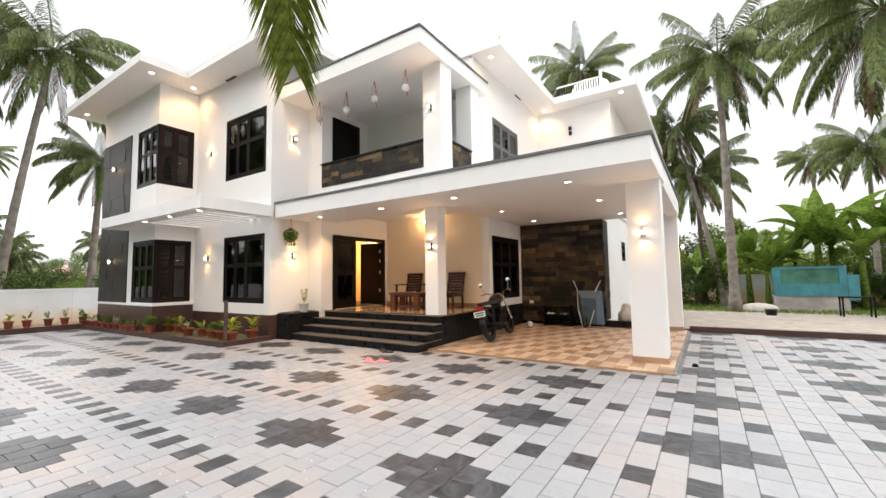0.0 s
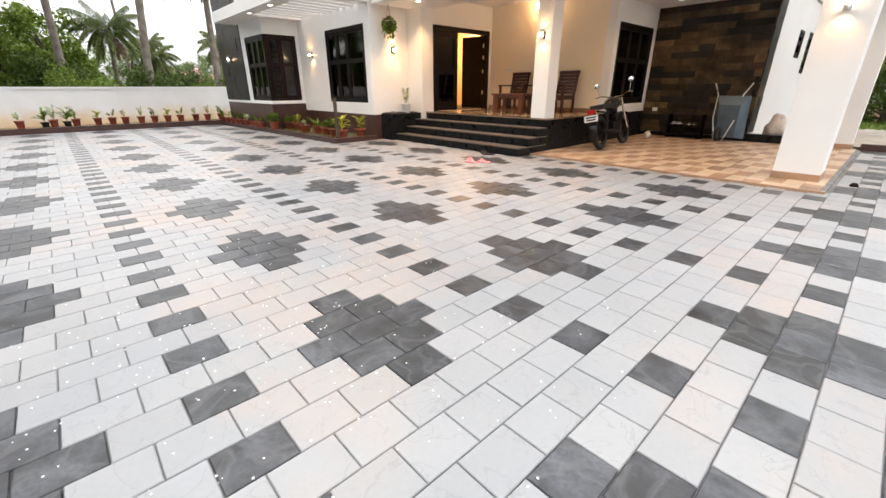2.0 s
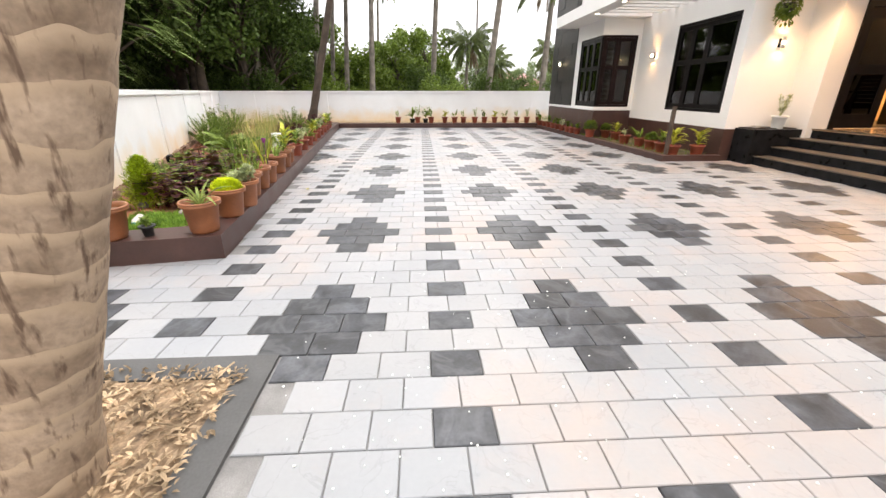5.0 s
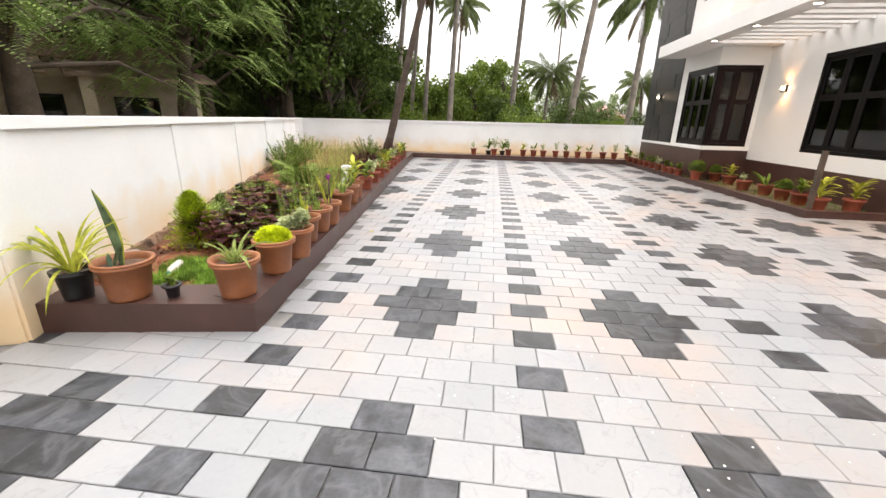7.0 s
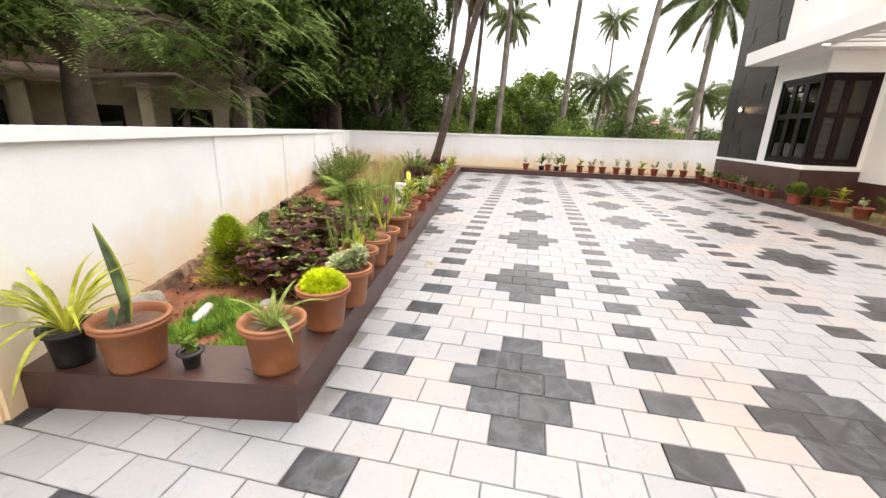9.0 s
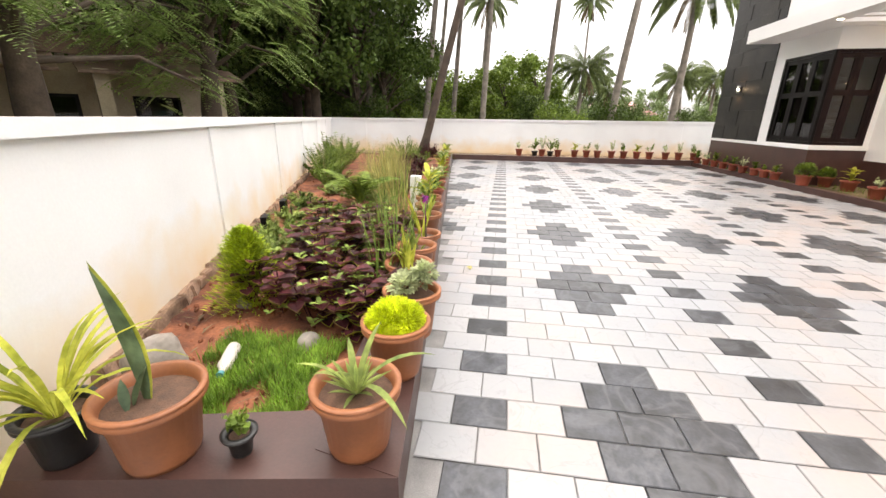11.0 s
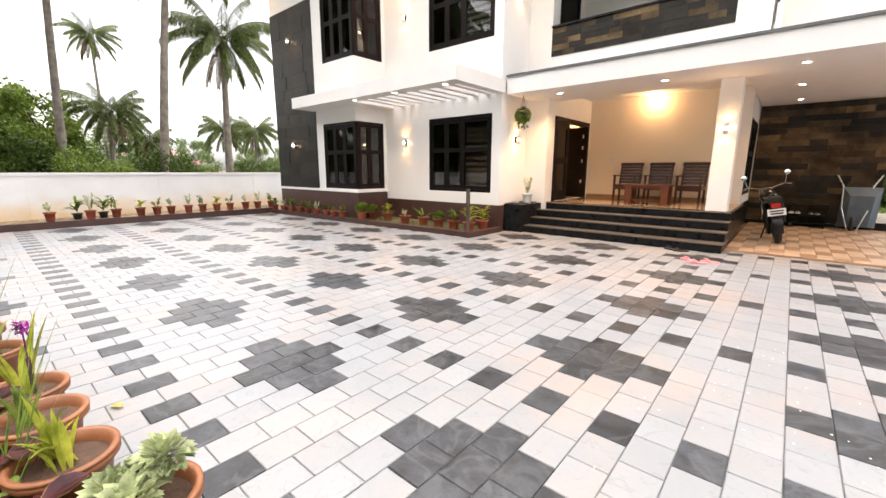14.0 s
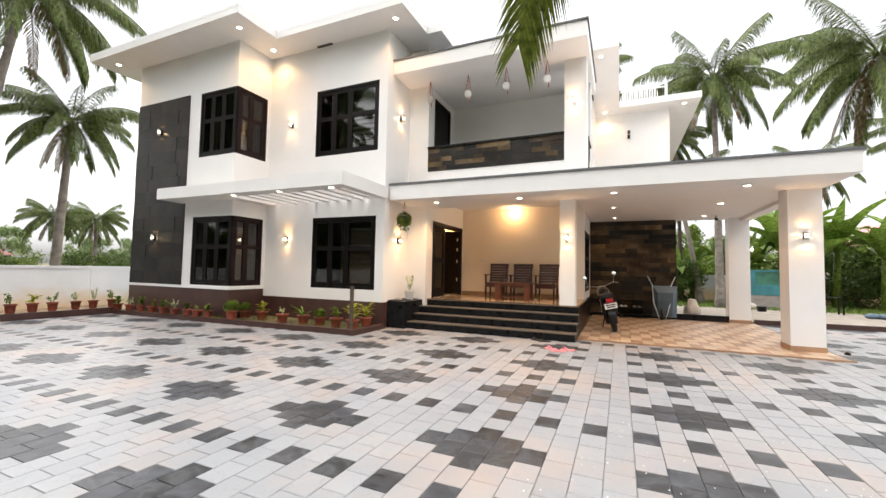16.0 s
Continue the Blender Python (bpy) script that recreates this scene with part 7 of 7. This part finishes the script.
bed_plant("thuja", -5.0, -3.0, 0.10, conifer(90, 0.5, 0.19, None, 5200, 0.042), LEAF_LIME, "small feathery lime green thuja beside the white wall", "shrub")
B = "shrubs in the bed"
for i, (x, y, h, r0, mt, lf) in enumerate(((-5.75, -3.35, 0.36, 0.34, LEAF_HERB, 0.04), (-6.2, -3.5, 0.32, 0.3, LEAF_HERB, 0.04), (-9.6, -4.4, 0.5, 0.4, LEAF_MID, 0.06), (-10.4, -4.9, 0.75, 0.55, LEAF_MID, 0.07), (-11.1, -5.1, 0.85, 0.6, LEAF_MID, 0.07),
                                           (-12.0, -5.3, 0.9, 0.6, LEAF_HERB, 0.07), (-13.2, -5.6, 0.8, 0.6, LEAF_MID, 0.07), (-9.2, -3.1, 0.35, 0.3, LEAF_PURPLE, 0.08), (-10.4, -3.3, 0.45, 0.4, LEAF_PURPLE, 0.08), (-11.4, -3.4, 0.5, 0.4, LEAF_PURPLE, 0.08),
                                           (-13.0, -3.6, 0.5, 0.45, LEAF_MID, 0.07), (-14.2, -4.2, 0.7, 0.5, LEAF_MID, 0.07), (-15.6, -3.7, 0.45, 0.5, LEAF_PURPLE, 0.07), (-12.6, -4.2, 0.6, 0.5, LEAF_HERB, 0.06))):
    bed_plant("garden_shrub", x, y, 0.10, herb(100 + i, h, r0, 34, lf), mt, "bushy dark purple plant in the red soil" if mt is LEAF_PURPLE else "loose green shrub growing in the red soil", "shrub", B)
for i, (x, y) in enumerate(((-6.9, -3.3), (-7.3, -2.9), (-7.6, -3.6), (-8.0, -3.0), (-8.6, -3.6), (-8.9, -4.1), (-7.0, -2.6), (-10.0, -3.9), (-6.6, -3.6), (-7.2, -3.9), (-7.9, -4.0), (-8.4, -3.2), (-9.3, -3.8), (-6.4, -3.2), (-7.5, -3.25), (-8.2, -4.3), (-9.9, -4.5), (-6.7, -2.9))):
    bed_plant("low_weed", x, y, 0.11, herb(140 + i, 0.16, 0.26, 20, 0.05), LEAF_HERB if i % 2 else LEAF_MID, "low green weed on the red soil", "weed", "weeds in the bed")


def grass_clump(seed, n_, h, spread, w_=0.006, lean=0.5):
    r_ = random.Random(seed)
    bm = bmesh.new()
    for i in range(n_):
        a_, q = r_.uniform(0, 6.28), spread * math.sqrt(r_.random())
        leaf_faces(bm, (q * math.cos(a_), q * math.sin(a_), 0), (lean * r_.uniform(-1, 1), lean * r_.uniform(-1, 1), 1), h * r_.uniform(0.5, 1.1), w_, r_.uniform(0.2, 0.9), 0.1, 4)
    return bm


G = "tall grasses in the bed"
for i, (x, y, n_, h, sp, mt) in enumerate(((-5.35, -2.16, 24, 0.85, 0.06, GRASS), (-5.9, -2.30, 40, 0.9, 0.12, GRASS), (-6.5, -2.45, 45, 0.9, 0.14, STRAW), (-7.1, -2.6, 50, 0.85, 0.16, GRASS), (-8.7, -3.2, 200, 0.85, 0.3, STRAW), (-9.4, -3.4, 200, 0.9, 0.3, STRAW),
                                          (-10.1, -3.5, 160, 0.8, 0.3, STRAW), (-5.2, -2.2, 26, 0.8, 0.05, GRASS))):
    bed_plant("tall_grass", x, y, 0.10, grass_clump(120 + i, n_, h, sp, 0.007, 0.35), mt, "clump of tall thin grass in the bed", "grass", G)
bm = bmesh.new()
r_ = random.Random(130)
for i in range(9):
    a_ = i * 2.4
    frond(bm, (0, 0, 0.05), (math.cos(a_), math.sin(a_), r_.uniform(1.2, 2.4)), 0.62, 1.3, r_, 18, 0.20, 0.022, 0.3, 7, 0.15)
bed_plant("palm_seedling", -8.15, -3.4, 0.12, bm, LEAF_MID, "young palm seedling with feathery leaves", "plant")
bm = bmesh.new()
r_ = random.Random(131)
for i in range(11000):
    x, y = -4.28 + r_.uniform(-0.36, 0.36), -2.45 + r_.uniform(-0.42, 0.42)
    if noise.noise((x * 4, y * 4, 0)) > -0.15:
        leaf_faces(bm, (x, y, 0.12), (r_.uniform(-.6, .6), r_.uniform(-.6, .6), 1), r_.uniform(0.04, 0.095), 0.005, 0.6, 0.1, 2)
tagged(part("lawn_patch", bm, LAWN), "small patch of grass in the bed", "grass", kind="stuff")
bm = bmesh.new()
for i in range(900):
    x = r_.uniform(-16, -8.5)
    y = r_.uniform(4.62 if x > -12 else 4.3, 5.5 if x > -12 else 4.5)
    leaf_faces(bm, (x, y, 0.07), (r_.uniform(-.5, .5), r_.uniform(-.5, .5), 1), r_.uniform(0.04, 0.1), 0.01, 0.6, 0.1, 2)
tagged(part("front_grass", bm, GRASS), "short grass in the bed before the house", "grass", kind="stuff")
bm = bmesh.new()
for i in range(9000):
    x, y = r_.uniform(-1.8, 14), r_.uniform(22.5, 29.4)
    leaf_faces(bm, (x, y, -0.44), (r_.uniform(-.5, .5), r_.uniform(-.5, .5), 1), r_.uniform(0.12, 0.26), 0.03, 0.6, 0.1, 2)
tagged(part("yard_grass", bm, GRASS), "rough grass beyond the gravel yard", "grass", kind="stuff")

# clods and dry straw on the bare soil
bm, st_ = bmesh.new(), bmesh.new()
for i in range(1100):
    x = -4.1 - 6.5 * r_.random() ** 1.5
    y0, y1 = along(PLANTER_A, PLANTER_B, x) - 0.3, along(WALL_A, WALL_B, x) + 0.06
    y = r_.uniform(y1, y0)
    z = 0.12 + 0.05 * noise.noise((x * 2, 14 * (y0 - y) / (y0 - y1) * 0.6, 0))
    q = r_.uniform(0.004, 0.02)
    if i % 4:
        bmesh.ops.create_icosphere(bm, subdivisions=1, radius=q, matrix=pose(x, y, z + q * 0.3, r_.uniform(0, 90), r_.uniform(0, 90), 0) @ Matrix.Diagonal((1, 0.8, 0.7, 1)))
    else:
        a_ = r_.uniform(0, 6.28)
        leaf_faces(st_, (x, y, z + 0.015), (math.cos(a_), math.sin(a_), 0.15), r_.uniform(0.04, 0.14), r_.uniform(0.003, 0.02), 0.4, 0.2, 3)
tagged(part("soil_clods", bm, SOIL), "crumbs and clods of red soil", "soil", kind="stuff")
tagged(part("dry_straw", st_, PALMDRY), "dry straw and leaves on the red soil", "litter", kind="stuff")

# white marker post, floodlights, bottle, stones
tagged(part("white_post", boxes((-7.70, -7.58, -2.55, -2.43, 0.1, 0.62)), POTWHITE, bevel=0.01), "short white post among the plants", "post")
for x, y in ((-6.55, -3.83), (-7.35, -4.08)):
    t_ = thing("floodlight", pose(x, y, 0.12, 0, 0, 20), "small black floodlight at the foot of the wall", "lamp", "floodlights in the bed")
    part("housing", boxes((-0.09, 0.09, -0.03, 0.03, 0.06, 0.2)), FRAME, t_, bevel=0.006)
    part("lens", boxes((-0.075, 0.075, 0.031, 0.035, 0.075, 0.185)), GLASS, t_)
    part("foot", boxes((-0.02, 0.02, -0.02, 0.02, 0, 0.06)), FRAME, t_)
t_ = thing("plastic_bottle", pose(-4.38, -2.72, 0.165, 0, 90, 20), "crushed clear plastic bottle lying in the bed", "bottle")
bm = bmesh.new()
lathe(bm, [(0, -0.1), (0.032, -0.1), (0.034, 0.0), (0.030, 0.02), (0.034, 0.06), (0.014, 0.1), (0.014, 0.12), (0, 0.12)], 14)
part("body", bm, SACK, t_, smooth=True)
bm = bmesh.new()
lathe(bm, [(0.016, 0.118), (0.016, 0.14), (0, 0.14)], 12)
part("cap", bm, TARP, t_)
for x, y, z, s_ in ((-4.25, -2.98, 0.2, 0.13), (-4.6, -2.42, 0.14, 0.06), (-5.0, -3.05, 0.13, 0.05)):
    bm = bmesh.new()
    bmesh.ops.create_icosphere(bm, subdivisions=3, radius=s_)
    for v_ in bm.verts:
        v_.co *= 1 + 0.3 * noise.noise(v_.co * 9 + Vector((x * 10, y, 0)))
        v_.co += Vector((x, y, z))
    tagged(part("garden_stone", bm, STONE, smooth=True), "rough grey stone lying on the red soil", "stone")

# litter: dry leaves and husk under the palm, petals and a leaf on the pavers
bm = bmesh.new()
r_ = random.Random(140)
for i in range(6500):
    x, y = -2.40 + 2.0 * r_.random(), -0.99 - 1.8 * r_.random()
    a_ = r_.uniform(0, 6.28)
    leaf_faces(bm, (x, y, 0.012 + 0.02 * r_.random()), (math.cos(a_), math.sin(a_), r_.uniform(-0.1, 0.5)), r_.uniform(0.02, 0.06), r_.uniform(0.008, 0.022), 0.5, 0.3, 2)
for i in range(60):
    x, y, a_ = -2.3 + 1.8 * r_.random(), -1.1 - 1.5 * r_.random(), r_.uniform(0, 6.28)
    l_ = r_.uniform(0.08, 0.3)
    tube(bm, [(x, y, 0.02), (x + l_ * math.cos(a_), y + l_ * math.sin(a_), 0.03)], 0.004, 5)
tagged(part("dry_litter", bm, leaf_material("dry_litter_leaf", (0.30, 0.2, 0.11), (0.5, 0.38, 0.25), vary=0.5)), "dry leaves and twigs under the palm", "litter", kind="stuff")
bm = bmesh.new()
for i in range(330):
    if i % 3:
        x, y = r_.gauss(-1.6, 0.7), r_.gauss(0.2, 0.7)
    else:
        x, y = r_.uniform(-4, 0), r_.uniform(-0.7, 2)
    q = r_.uniform(0.002, 0.0065)
    if paved(x, y):
        bmesh.ops.create_icosphere(bm, subdivisions=1, radius=q, matrix=pose(x, y, 0.007) @ Matrix.Diagonal((1, 1, 0.5, 1)))
tagged(part("white_petals", bm, POTWHITE), "tiny white petals fallen on the pavers", "petals", kind="stuff")
bm = bmesh.new()
leaf_faces(bm, (-6.27, -1.72, 0.012), (1, 0.4, 0.1), 0.09, 0.05, 0.2, 0.2, 4)
tagged(part("fallen_leaf", bm, STRAW), "yellow fallen leaf lying on the white pavers", "leaf")
bm = bmesh.new()
tube(bm, [(0, 0, 0), (0.02, 0, 0.3)], 0.003, 5)
for i in range(60):
    leaf_faces(bm, Vector((0.02, 0, 0.3)) + unit(r_) * 0.02, unit(r_), 0.025, 0.012, 0.2, 0.2, 2)
t_ = bed_plant("purple_flower", -5.81, -2.02, 0.41, bm, leaf_material("purple_petal", (0.22, 0.01, 0.2), (0.35, 0.03, 0.3)), "small purple flower over a terracotta pot", "flower")


# ---- nearest pavers, each a piece of its own ----
for x, y, z, dark in near_pavers:
    p_ = new("paver", paver_dark if dark else paver_light)
    p_.location = (x, y, z)
    p_.parent = pavement
